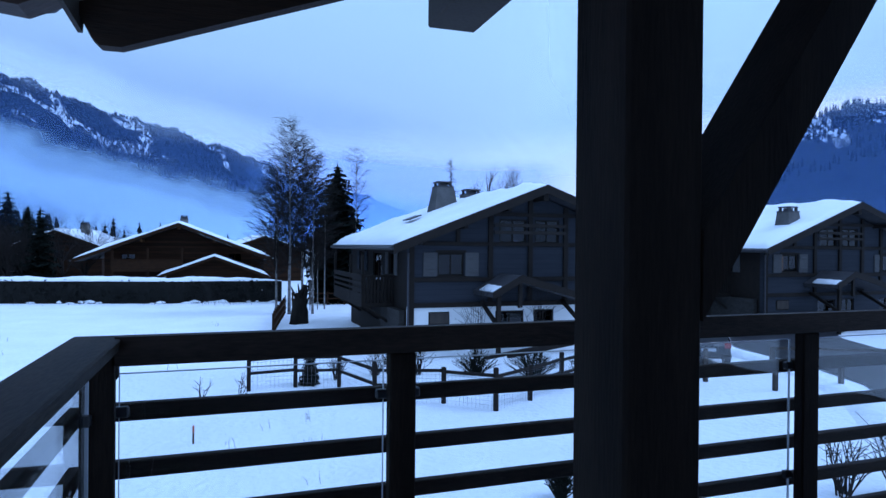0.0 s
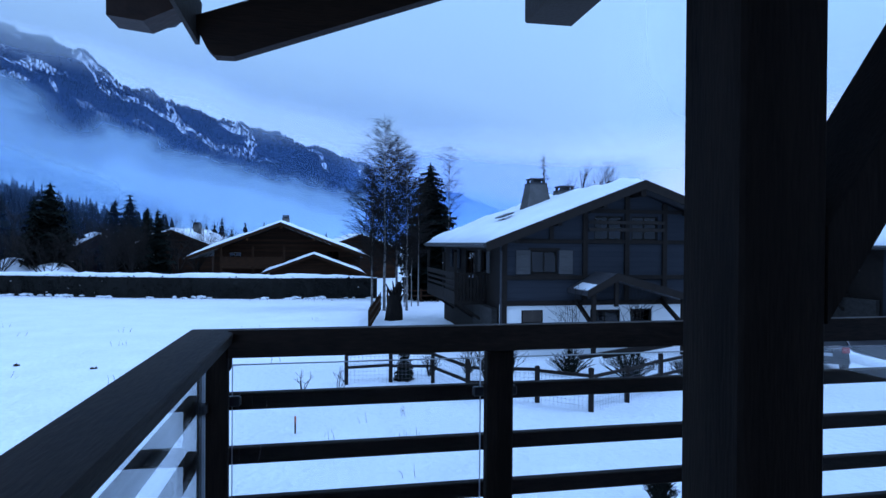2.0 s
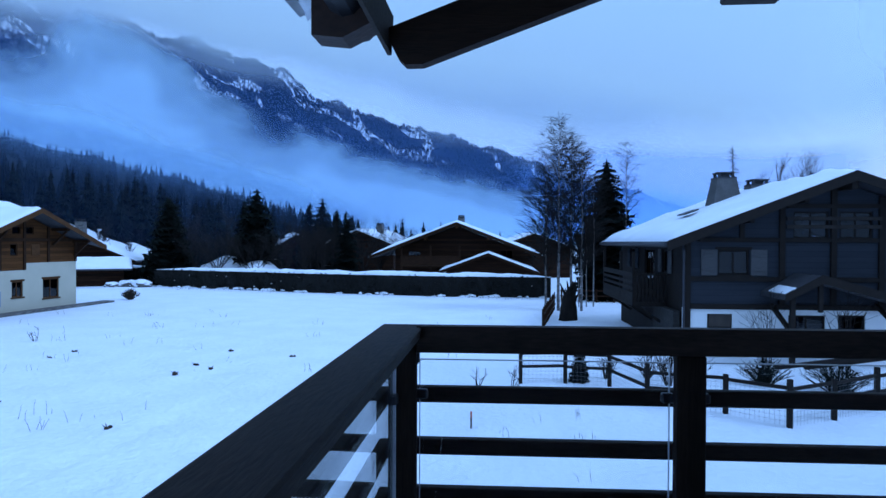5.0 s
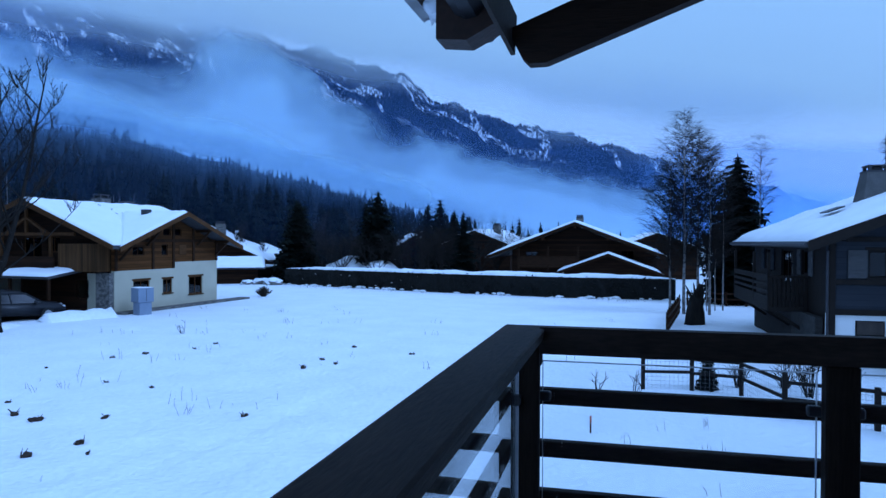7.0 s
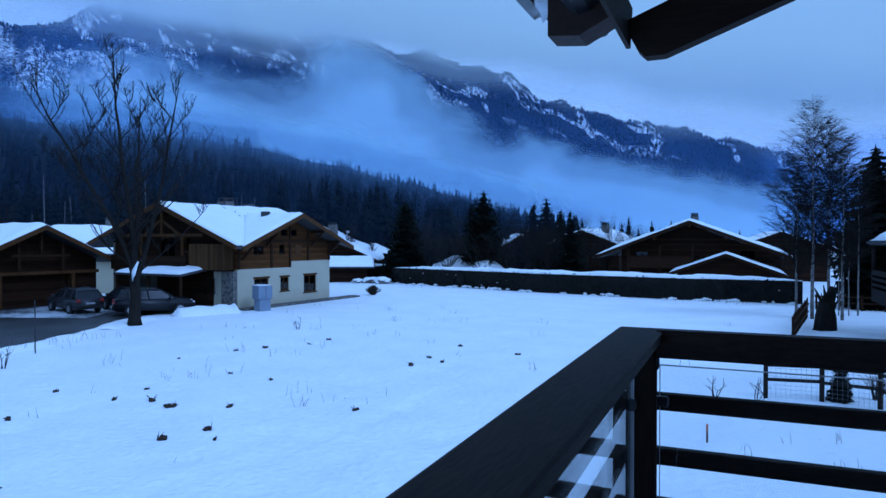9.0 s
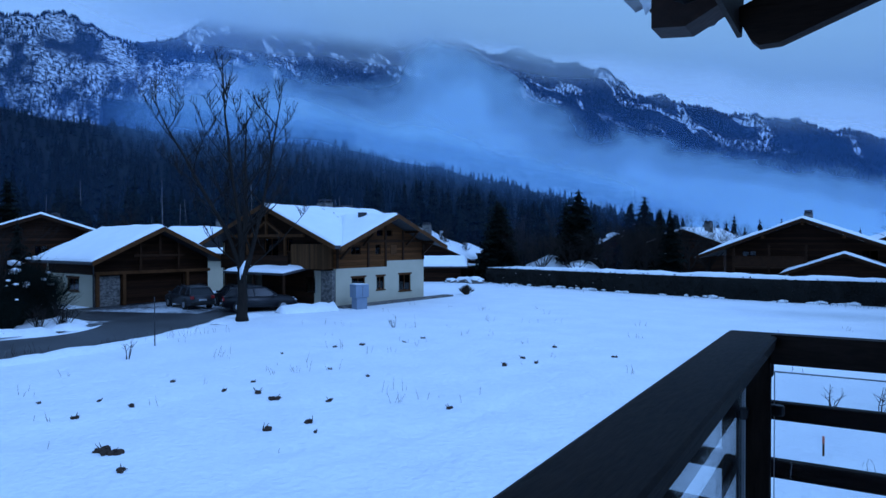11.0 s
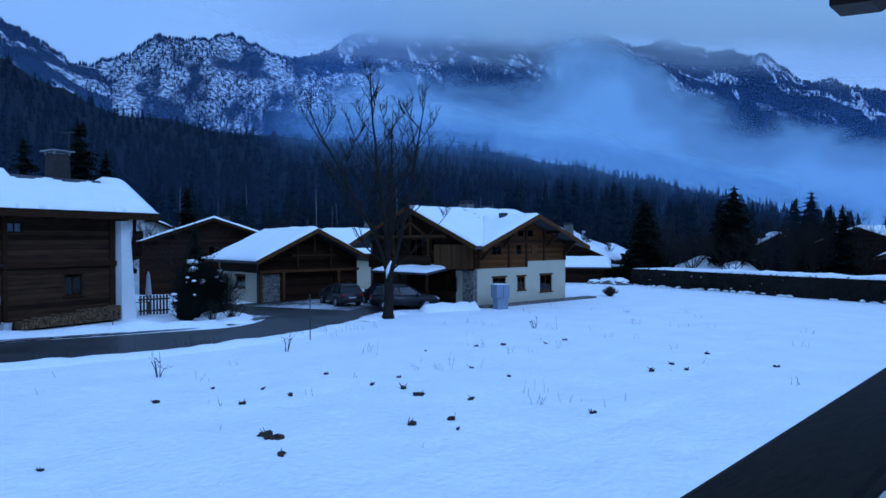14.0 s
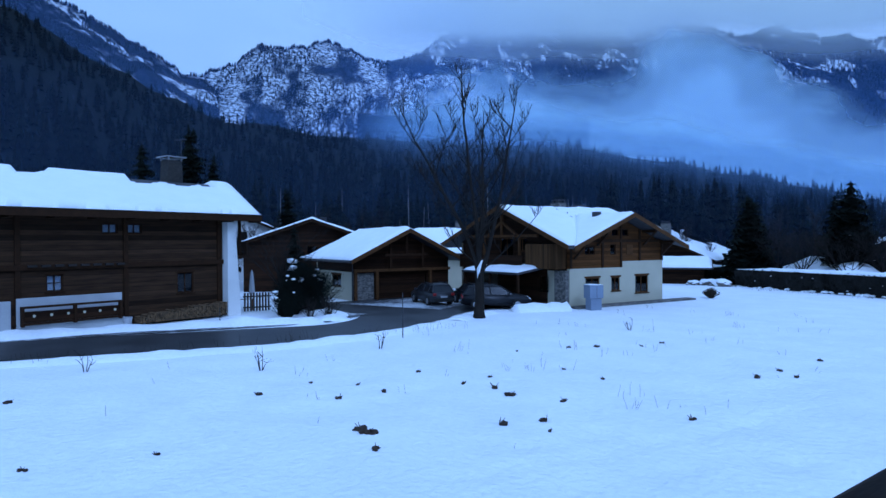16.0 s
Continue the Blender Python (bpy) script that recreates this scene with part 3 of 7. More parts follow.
# the roof over the balcony: rises from the eave beside the side railing
RS = math.tan(radians(20))


def own_roof():
    top = thing("balcony_roof", "dark timber roof overhang with rafters, gutter and snow", "roof", kind="structure")

    def zr(x):
        return 5.0 + 0.075 + (x + 0.29) * RS

    part("rafter", prism([(-0.29, 5.02), (-0.27, 5.0), (-0.22, 5.0), (1.2, 5.0 + 1.42 * RS), (5.0, 5.0 + 5.22 * RS), (5.0, 5.15 + 5.22 * RS), (1.2, 5.15 + 1.42 * RS), (-0.33, 5.10)], 1.94, 1.99), M_SOFFIT, top, "sloping dark rafter with a cut end")
    for y in (0.9, -0.3, -1.5, -2.7):
        part("rafter", prism([(-0.29, 5.22), (0.4, 5.20 + 0.4 * RS), (5.0, 5.16 + 5.22 * RS), (5.0, 5.26 + 5.22 * RS), (-0.29, 5.26)], y, y + 0.1), M_SOFFIT, top)
    part("rafter_tail", prism([(-0.54, 5.09), (-0.54, 5.22), (-0.36, 5.26), (-0.36, 5.125), (-0.45, 5.08)], 1.94, 2.05), M_RUST, top, "weathered reddish rafter end beyond the fascia")
    bm = bmesh.new()
    beam(bm, (-0.318, 1.985, 5.095), (-0.405, 1.0, 5.275), 0.012, 0.12)
    part("fascia", bm, M_GREYTRIM2, top, "thin grey fascia board")
    bm = bmesh.new()
    tube(bm, [(-0.43, 2.12, 5.17), (-0.52, 0.9, 5.33), (-0.62, -3.2, 5.5)], [0.055, 0.055, 0.055], 10)
    part("gutter", bm, M_METAL, top, "dark round gutter")
    part("roof_boards", prism([(-0.62, 5.235), (5.0, 5.235 + 5.62 * RS), (5.0, 5.275 + 5.62 * RS), (-0.62, 5.275)], -3.4, 2.30), M_SOFFIT, top, "dark boarding under the roof")
    part("snow_cover", snow_sheet(20, 20, lambda u, v: (-0.70 + 5.6 * u, -3.4 + 5.75 * v, 5.28 + 5.6 * u * RS), 0.18, 4, 0.05), M_SNOW_ROOF, top, "snow on the roof above the balcony", True)


own_roof()
solo("purlin", boxes((0.68, 0.85, -3.0, 2.22, 5.24, 5.44), bevel=0.006), M_GREYTRIM2, "grey weathered purlin end under the roof", "beam", kind="structure")


def ice_lump():
    bm = bmesh.new()
    bmesh.ops.create_icosphere(bm, subdivisions=3, radius=0.085)
    for v in bm.verts:
        v.co *= 1 + 0.4 * noise.noise(v.co * 20)
        v.co.z *= 1.2 if v.co.z > 0 else 0.9
        if v.co.z < -0.04:
            v.co.z += 0.06 * noise.noise(v.co * 40)
    solo("ice", bm, M_ICE, "ragged lump of icy snow hanging from the gutter", "ice", pose(-0.535, 2.08, 5.285), smooth=True)


ice_lump()

# ---- grey chalets beyond the railing ----


def wall_top(x0, xa, x1, z0, za, drop):
    return lambda u: (z0 + (za - z0) * (u - x0) / (xa - x0) if u < xa else za + (z0 - za) * (u - xa) / (x1 - xa)) - drop


def grey_chalet(name, label, m, length, white=True, lit=None):
    top = thing(name, label, "house", m, group="grey boarded chalets")
    W, AX, AZ, EZ = 12.4, 5.88, 7.19, 4.54
    wt = wall_top(-0.98, AX, W + 1.0, EZ - 0.02, AZ, 0.30)
    base_holes = [(0.9, 1.86, 1.15, 1.70), (4.0, 5.4, 0.95, 1.68), (5.88, 6.9, 0.95, 1.70), (9.0, 10.2, 0.95, 1.70)]
    up_holes = [(1.3, 2.5, 3.24, 4.22), (4.16, 5.5, 4.68, 5.74), (5.9, 7.14, 4.68, 5.74), (9.2, 10.5, 3.24, 4.22)]
    part("base_wall", wall(base_holes, 0, W, -0.1, lambda u: 1.93), M_WHITE if white else M_GREYBOARD, top, "white plastered ground floor")
    part("wall", wall(up_holes, 0, W, 1.93, wt, (AX,)), M_GREYBOARD, top, "grey-blue boarded upper wall")
    ms = face_side(0, length)
    # shade of the side turned from the sun is put into its colour
    part("wall", wall([(length - 3.2, length - 2.2, 3.2, 4.2), (length - 6.5, length - 4.6, 2.2, 4.2), (length - 9.5, length - 8.3, 3.2, 4.2)], 0.252, length - 0.252, -0.1, lambda u: 4.55), M_GREYTRIM, top, "boarded side wall under the eave, coloured dark for its shade", False, ms @ pose(0, 0.01, 0))
    part("back_wall", boxes((0, W, length - 0.25, length, -0.1, 4.5), (W - 0.25, W, 0.252, length - 0.252, -0.1, 4.5)), M_GREYBOARD, top)
    part("floor_slab", boxes((0.26, W - 0.26, 0.26, length - 0.26, 2.2, 2.4)), M_GREYTRIM, top)
    # timber frame
    for z, h in ((1.99, 0.20), (3.08, 0.19), (4.62, 0.17)):
        a, b = (0.0, W) if z < 4 else (0.6, W - 0.7)
        part("beam", boxes((a - 0.02, b, -0.09, -0.004, z - h / 2, z + h / 2), bevel=0.01), M_GREYTRIM, top)
    for x in (0.12, 3.72, 5.66, 7.45, 9.0, W - 0.12):
        h = wt(x) - 0.02
        part("stud", boxes((x - 0.11, x + 0.11, -0.105, -0.006, -0.1 if x in (0.12, W - 0.12) else 2.1, h), bevel=0.01), M_GREYTRIM, top)
    for x in (2.2, 10.2):
        part("stud", boxes((x - 0.09, x + 0.09, -0.085, -0.005, 4.70, wt(x) - 0.02)), M_GREYTRIM, top)
    part("collar_beam", boxes((3.9, 8.6, -0.12, -0.006, 5.86, 6.02)), M_GREYTRIM, top)
    bm = bmesh.new()
    for z in (5.46, 5.14):
        box(bm, 3.86, 7.40, -0.16, -0.11, z - 0.07, z + 0.07)
    part("loggia_rail", bm, M_GREYTRIM3, top, "grey bars across the attic windows")
    for h in base_holes:
        window(top, FRONT, *h, M_GREYTRIM, (0, 0) if h[0] < 1 else (1, 0), sill=False)
    window(top, FRONT, *up_holes[0], M_GREYTRIM, (1, 0), 2, M_SHUTTER, lit=lit or M_GREYTRIM2)
    window(top, FRONT, *up_holes[3], M_GREYTRIM, (1, 0), 2, M_SHUTTER)
    for h in up_holes[1:3]:
        window(top, FRONT, *h, M_GREYTRIM, (1, 0), sill=False, lit=M_GREYTRIM)
    window(top, ms, length - 3.2, length - 2.2, 3.2, 4.2, M_GREYTRIM, (1, 0), 2, M_SHUTTER, lit=lit)
    window(top, ms, length - 9.5, length - 8.3, 3.2, 4.2, M_GREYTRIM, (1, 0), 2)
    window(top, ms, length - 6.5, length - 4.6, 2.2, 4.2, M_GREYTRIM, (1, 0), sill=False)
    part("shutter", boxes((0.95, 1.8, -0.04, 0.02, 1.2, 1.66)), M_GREYTRIM2, top, "closed grey shutter")
    bm = bmesh.new()
    tube(bm, [(-0.05, -0.14, 4.2), (-0.05, -0.14, 0)], [0.045, 0.045], 8)
    part("downpipe", bm, M_METAL, top)
    gable_roof(top, -0.98, AX, W + 1.0, EZ, AZ, EZ, -1.25, length + 1.0, 0.22, M_TILE, M_GREYTRIM, 0.26, 3, board=0.36)
    for y in (-1.0,):
        for x in (0.4, 2.2, 4.2, 8.4, 10.3, 12.0):
            z = wt(x) + 0.02
            part("purlin", boxes((x - 0.09, x + 0.09, y, 0.0, z - 0.22, z), bevel=0.01), M_GREYTRIM, top)
    part("purlin", boxes((AX - 0.12, AX + 0.12, -1.1, 0.0, AZ - 0.66, AZ - 0.36), bevel=0.01), M_GREYTRIM, top)
    # porch with its own little roof
    px0, px1, pa, pz, ez = 2.95, 7.7, 4.25, 3.34, 2.62
    part("porch_roof", prism([(px0, ez), (pa, pz), (px1, ez - 0.25), (px1, ez - 0.45), (pa, pz - 0.22), (px0, ez - 0.18)], -2.1, -0.01), M_TILE, top, "small tiled porch roof")
    part("porch_board", prism([(px0, ez + 0.02), (pa, pz + 0.02), (px1, ez - 0.23), (px1, ez - 0.50), (pa, pz - 0.30), (px0, ez - 0.25)], -2.15, -2.1), M_GREYTRIM, top)
    for x in (px0 + 0.35, px1 - 0.45):
        bm = bmesh.new()
        beam(bm, (x, -1.9, 1.2), (x, -0.1, 2.1), 0.14, 0.14)
        part("porch_brace", bm, M_GREYTRIM, top)
        part("porch_post", boxes((x - 0.08, x + 0.08, -1.98, -1.82, -0.1, ez - 0.1)), M_GREYTRIM, top)
    part("porch_king_post", boxes((pa - 0.07, pa + 0.07, -2.02, -1.88, 2.0, pz - 0.3)), M_GREYTRIM, top)
    part("porch_snow", snow_sheet(10, 10, lambda u, v: (px0 + 0.05 + 0.45 * u, -2.0 + 1.6 * v, ez + 0.01 + 0.45 * u * (pz - ez) / (pa - px0)), 0.08, 5, 0.3), M_SNOW_ROOF, top, "remnant of snow on the porch roof", True)
    chimney(top, 3.78, 6.5, 5.9, 7.62, 0.74, 0.45, M_CHIMNEY)
    chimney(top, 5.78, 7.5, 6.3, 7.36, 0.66, 0.46, M_CHIMNEY)
    if not white:
        chimney(top, 2.5, 0.7, 5.6, 6.62, 0.50, 0.40, M_CHIMNEY)
    part("roof_window", boxes((1.2, 1.9, 4.2, 5.3, 5.36, 5.42), bevel=0.01), M_METAL, top, "dark skylight", False, pose(0, 0, 0.5) @ pose(1.5, 0, 5.4, 0, -20.5, 0) @ pose(-1.5, 0, -5.4))
    # side balcony, its dark colour also carrying the shade of this side
    yb0, yb1 = 2.3, 9.4
    part("balcony_deck", boxes((-1.5, -0.02, yb0, yb1, 1.75, 1.92)), M_GREYTRIM, top)
    part("balcony_rail", boxes((-1.5, -1.42, yb0, yb1, 3.08, 3.18), (-1.5, -0.02, yb0, yb0 + 0.08, 3.08, 3.18)), M_GREYTRIM, top)
    part("balcony_front", boxes((-1.49, -1.44, yb0, yb1, 1.92, 2.34), (-1.49, -1.44, yb0, yb1, 2.46, 2.58), (-1.49, -1.44, yb0, yb1, 2.72, 2.84), (-1.49, -1.44, yb0, yb1, 2.96, 3.08)), M_GREYTRIM, top)
    for k in range(9):
        x = -1.42 + k * 0.16
        part("baluster", boxes((x, x + 0.11, yb0 + 0.02, yb0 + 0.05, 1.92, 3.08)), M_GREYTRIM, top)
    for y in (yb0 + 0.1, 5.0, yb1 - 0.1):
        bm = bmesh.new()
        beam(bm, (-0.02, y, 0.9), (-1.3, y, 1.75), 0.12, 0.12)
        part("bracket", bm, M_GREYTRIM, top)
        part("balcony_post", boxes((-1.5, -1.38, y - 0.06, y + 0.06, 1.92, 4.1)), M_GREYTRIM, top)
    part("side_base", boxes((-0.30, -0.02, 0.4, 3.6, -0.1, 1.75), bevel=0.02), M_DARKSTONE, top, "dark stone base under the side balcony")
    return top


M_LIT = bpy.data.materials.new("lit_curtain")
M_LIT.use_nodes = True
M_LIT.node_tree.nodes["Principled BSDF"].inputs["Base Color"].default_value = (0.7, 0.5, 0.3, 1)
M_LIT.node_tree.nodes["Principled BSDF"].inputs["Emission Color"].default_value = (1.0, 0.55, 0.22, 1)
M_LIT.node_tree.nodes["Principled BSDF"].inputs["Emission Strength"].default_value = 0.45
grey_chalet("grey_chalet", "grey boarded chalet with white base, broad snowy roof and two chimneys", pose(7.33, 26.61, 0, 0, 0, 1), 12.0)
grey_chalet("grey_chalet", "grey boarded chalet with a lamplit window and snowy roof", pose(27.9, 28.4, 0, 0, 0, 2), 12.0, False, M_LIT)

# ---- brown chalet behind the hedge ----


def brown_chalet():
    top = thing("brown_chalet", "brown timber chalet with wide snowy roof behind the hedge", "house", pose(-6.17, 63.8, 0, 0, 0, 0))
    wt = wall_top(-6.2, 2.2, 10.7, 3.1, 6.35, 0.28)
    holes = [(-2.6, -1.4, 2.45, 3.6), (6.4, 7.6, 2.6, 3.7), (0.9, 2.6, 0.4, 2.1)]
    part("wall", wall(holes, -3.9, 9.6, -0.1, wt, (2.2,)), M_BROWN_DARK, top, "dark brown boarded gable")
    part("wall", boxes((-3.9, -3.6, 0.252, 14, -0.1, 3.6), (9.3, 9.6, 0.252, 14, -0.1, 3.6), (-3.9, 9.6, 14, 14.2, -0.1, 3.6)), M_BROWN_DARK, top)
    for h in holes[:2]:
        window(top, FRONT, *h, M_TIMBER_DARK, (1, 0), sill=False)
    part("door", boxes((0.9, 2.6, 0.1, 0.16, 0.4, 2.1)), M_WHITE, top, "pale garden door")
    gable_roof(top, -6.2, 2.2, 10.7, 3.1, 6.35, 3.1, -1.6, 14.6, 0.20, M_TILE, M_TIMBER_DARK, 0.30, 11, board=0.26)
    part("balcony", boxes((-3.2, 2.6, -1.3, -0.02, 2.05, 2.2), (-3.2, 2.6, -1.3, -1.22, 2.22, 3.05), (-3.2, 2.6, -1.34, -1.20, 3.05, 3.15)), M_TIMBER_DARK, top, "dark wooden balcony")
    for x in (-3.1, -0.3, 2.5):
        part("balcony_post", boxes((x - 0.08, x + 0.08, -1.28, -1.14, -0.1, 4.1)), M_TIMBER_DARK, top)
    for x in (-0.8, 2.2, 5.2):
        part("purlin", boxes((x - 0.1, x + 0.1, -1.4, 0, wt(x) - 0.25, wt(x))), M_TIMBER, top)
    chimney(top, 2.4, 3.5, 6.0, 6.9, 0.36, 0.34, M_STONE)
    return top


brown_chalet()


def small_gable(name, label, m, half, ze, za, length, wall_mat, trim, snow=0.25, seed=5, chim=None, over=0.8):
    """A simple boarded house: gable in front, eaves at both sides, snow on the roof."""
    top = thing(name, label, "house", m)
    wt = wall_top(-half - over, 0, half + over, ze, za, 0.22)
    part("wall", wall([(-0.5, 0.5, ze - 1.1, ze - 0.1)], -half, half, -0.1, wt, (0,)), wall_mat, top)
    part("wall", boxes((-half, -half + 0.2, 0.252, length, -0.1, ze + 0.1), (half - 0.2, half, 0.252, length, -0.1, ze + 0.1), (-half, half, length, length + 0.2, -0.1, ze + 0.1)), wall_mat, top)
    window(top, FRONT, -0.5, 0.5, ze - 1.1, ze - 0.1, trim, (1, 0), sill=False)
    gable_roof(top, -half - over, 0, half + over, ze, za, ze, -over, length + over, 0.18, M_TILE, trim, snow, seed, board=0.24)
    if chim:
        chimney(top, *chim, M_STONE)
    return top


small_gable("garden_house", "low brown outbuilding with snow along its gable", pose(-0.9, 60.5, 0, 0, 0, 0), 3.9, 1.75, 3.45, 3.0, M_BROWN_DARK, M_TIMBER_DARK, 0.2, 21, over=0.7)
small_gable("far_chalet", "dark chalet with a snowy roof among bare trees", pose(-17.5, 82, 0, 0, 0, -14), 4.6, 3.9, 5.9, 9, M_BROWN_DARK, M_TIMBER_DARK, 0.3, 22, (1.5, 3, 5, 6.6, 0.4, 0.35))
small_gable("far_chalet", "dark gabled house half hidden by birches", pose(4.5, 84, 0, 0, 0, 8), 4.8, 3.6, 5.6, 8, M_BROWN_DARK, M_TIMBER_DARK, 0.18, 23)

# ---- cream and timber chalet across the field ----


def cross_chalet():
    top = thing("timber_chalet", "chalet with cream base, brown boarded upper floor and snowy roof", "house", pose(-29.93, 33.62, 0, 0, 0, 85))
    wt = wall_top(-0.8, 4.95, 10.8, 4.1, 6.45, 0.30)
    low = [(1.48, 2.83, 1.30, 1.94), (4.0, 4.86, 0.97, 1.93), (6.46, 7.85, 0.72, 1.97)]
    up = [(1.43, 2.4, 3.55, 4.15), (3.9, 4.47, 3.52, 4.27), (5.5, 6.2, 3.52, 4.27), (4.05, 4.75, 4.85, 5.35), (5.05, 5.75, 4.85, 5.35)]
    part("base_wall", wall(low, 0, 4.95, -0.1, lambda u: 2.62), M_CREAM, top, "cream plastered ground floor")
    part("base_wall", wall(low, 4.95, 9.43, -0.1, lambda u: 3.05), M_CREAM, top, "cream plastered wall, stepped up")
    part("wall", wall(up, 0, 4.95, 2.62, wt), M_BROWN, top, "brown boarded gable")
    part("wall", wall(up, 4.95, 9.43, 3.05, wt), M_BROWN, top)
    for h in low:
        window(top, FRONT, *h, M_TIMBER, (1, 0))
    for h in up[:3]:
        window(top, FRONT, *h, M_TIMBER_DARK, (0, 0) if h[1] - h[0] < 0.8 else (1, 0), sill=False)
    for h in up[3:]:
        window(top, FRONT, *h, M_TIMBER_DARK, (0, 0), sill=False)
    part("shutter", boxes((5.52, 6.18, -0.03, 0.05, 3.55, 4.24)), M_TIMBER, top, "closed wooden shutter")
    for x, z0 in ((0.1, 2.62), (3.1, 2.62), (4.95, 2.62), (6.9, 3.05), (9.33, 3.05)):
        part("stud", boxes((x - 0.09, x + 0.09, -0.08, -0.005, z0, wt(x) - 0.02)), M_TIMBER_DARK, top)
    part("beam", boxes((0, 9.43, -0.085, -0.004, 4.42, 4.60)), M_TIMBER_DARK, top)
    part("plinth", boxes((-0.1, 12.2, -0.9, -0.02, -0.1, 0.10)), M_STONE, top, "bare stone terrace edge along the wall")
    for x in (0.4, 2.6, 7.3, 9.2):
        bm = bmesh.new()
        beam(bm, (x, -0.05, wt(x) - 1.0), (x, -1.05, wt(x) - 0.15), 0.12, 0.12)
        part("bracket", bm, M_TIMBER_DARK, top)
        part("purlin", boxes((x - 0.1, x + 0.1, -1.2, 0, wt(x) - 0.12, wt(x) + 0.06)), M_TIMBER_DARK, top)
    # face towards the yard
    ms = face_side(0, 13.0)
    holes = [(7.4, 8.5, 3.75, 4.75), (2.0, 5.0, 0.0, 2.3), (5.3, 6.9, 3.3, 4.75), (9.8, 10.9, 0.9, 2.0)]
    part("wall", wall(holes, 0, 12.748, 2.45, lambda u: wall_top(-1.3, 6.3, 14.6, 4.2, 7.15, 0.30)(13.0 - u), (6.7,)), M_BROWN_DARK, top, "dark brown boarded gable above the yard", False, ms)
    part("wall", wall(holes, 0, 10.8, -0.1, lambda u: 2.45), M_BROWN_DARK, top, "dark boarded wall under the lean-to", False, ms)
    part("wall", wall(holes, 10.8, 12.748, -0.1, lambda u: 2.45), M_CREAM, top, "", False, ms)
    part("corner_pier", boxes((-0.35, -0.02, 0.02, 1.15, -0.1, 2.5), bevel=0.02), M_STONE, top, "rubble stone pier at the corner")
    part("board_screen", boxes((-0.9, -0.02, 0.3, 3.6, 2.6, 4.3)), M_BROWN_V, top, "pale upright boarded balcony end")
    window(top, ms, *holes[0], M_TIMBER, (1, 0), sill=False)
    window(top, ms, *holes[2], M_TIMBER, (1, 0), sill=False)
    bm = bmesh.new()
    beam(bm, (-0.9, 2.2, 4.9), (-0.9, 10.6, 4.9), 0.16, 0.2)
    part("truss_beam", bm, M_TIMBER, top)
    for a, b in (((-0.9, 6.3, 4.9), (-0.9, 6.3, 6.8)), ((-0.9, 4.4, 4.9), (-0.9, 6.2, 5.9)), ((-0.9, 8.2, 4.9), (-0.9, 6.4, 5.9)), ((-0.9, 4.2, 2.6), (-0.9, 4.2, 4.9)), ((-0.9, 8.5, 2.6), (-0.9, 8.5, 4.9))):
        bm = bmesh.new()
        beam(bm, a, b, 0.16, 0.16)
        part("truss_post", bm, M_TIMBER, top)
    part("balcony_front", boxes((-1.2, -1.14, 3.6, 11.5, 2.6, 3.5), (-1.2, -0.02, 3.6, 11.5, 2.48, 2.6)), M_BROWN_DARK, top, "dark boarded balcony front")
    part("carport_roof", prism([(-2.7, 2.2), (-0.05, 2.6), (-0.05, 2.75), (-2.7, 2.35)], 2.2, 9.0), M_TILE, top, "lean-to roof over the parking place")
    part("carport_snow", snow_sheet(12, 30, lambda u, v: (-2.72 + 2.6 * u, 2.25 + 6.7 * v, 2.352 + 0.39 * u), 0.22, 8, 0.1), M_SNOW_ROOF, top, "thick snow on the lean-to roof", True)
    for y in (2.4, 5.6, 8.8):
        part("carport_post", boxes((-2.6, -2.44, y - 0.08, y + 0.08, -0.1, 2.2)), M_TIMBER_DARK, top)
    part("wall", boxes((0, 9.43, 12.75, 13.0, -0.1, 4.4), (9.18, 9.43, 0.252, 12.748, -0.1, 4.4)), M_CREAM, top)
    # main roof runs along the house, its ridge higher than the gable's
    # the main roof ends on the valleys of the cross gable

    def valley(x):
        zc = 4.1 + (6.45 - 4.1) * ((x + 0.8) / 5.75 if x < 4.95 else (10.8 - x) / 5.85)
        return max(-1.3, (zc - 4.2) / 0.3882 - 1.3)

    def main_z(y):
        return 4.2 + 0.3882 * (y + 1.3) if y < 6.3 else 7.15 - 0.3554 * (y - 6.3)

    # the cross gable's own roof: from its bargeboards back to the valleys

    def cross_z(x):
        return 4.1 + 2.35 * ((x + 0.8) / 5.75 if x < 4.95 else (10.8 - x) / 5.85)

    bm, lines = bmesh.new(), []
    for x in [-0.8, 0.2, 1.2, 2.2, 3.2, 4.2, 4.95, 5.7, 6.7, 7.7, 8.7, 9.7, 10.8]:
        z, y1 = cross_z(x), max(-1.25, valley(x) + 0.12)
        lines.append([bm.verts.new(p) for p in ((x, -1.31, z), (x, y1, z), (x, y1, z - 0.2), (x, -1.31, z - 0.2))])
    for q0, q1 in zip(lines, lines[1:]):
        for i in range(4):
            bm.faces.new((q0[i], q0[(i + 1) % 4], q1[(i + 1) % 4], q1[i]))
    bmesh.ops.recalc_face_normals(bm, faces=bm.faces[:])
    part("gable_roof", bm, M_TILE, top, "roof of the cross gable")
    for xs in (-0.8, 10.8):
        part("bargeboard", prism([(xs, 4.13), (4.95, 6.48), (4.95, 6.17), (xs, 3.82)], -1.35, -1.31), M_TIMBER, top)

    def gtop(u, v):
        x = -0.75 + 11.5 * u
        return (x, -1.28 + (max(-1.22, valley(x) + 0.10) + 1.28) * v, cross_z(x))

    part("snow_cover", snow_sheet(40, 16, gtop, 0.15, 31, 0.05, 0.04), M_SNOW_ROOF, top, "smooth white snow lying on the roof", True)
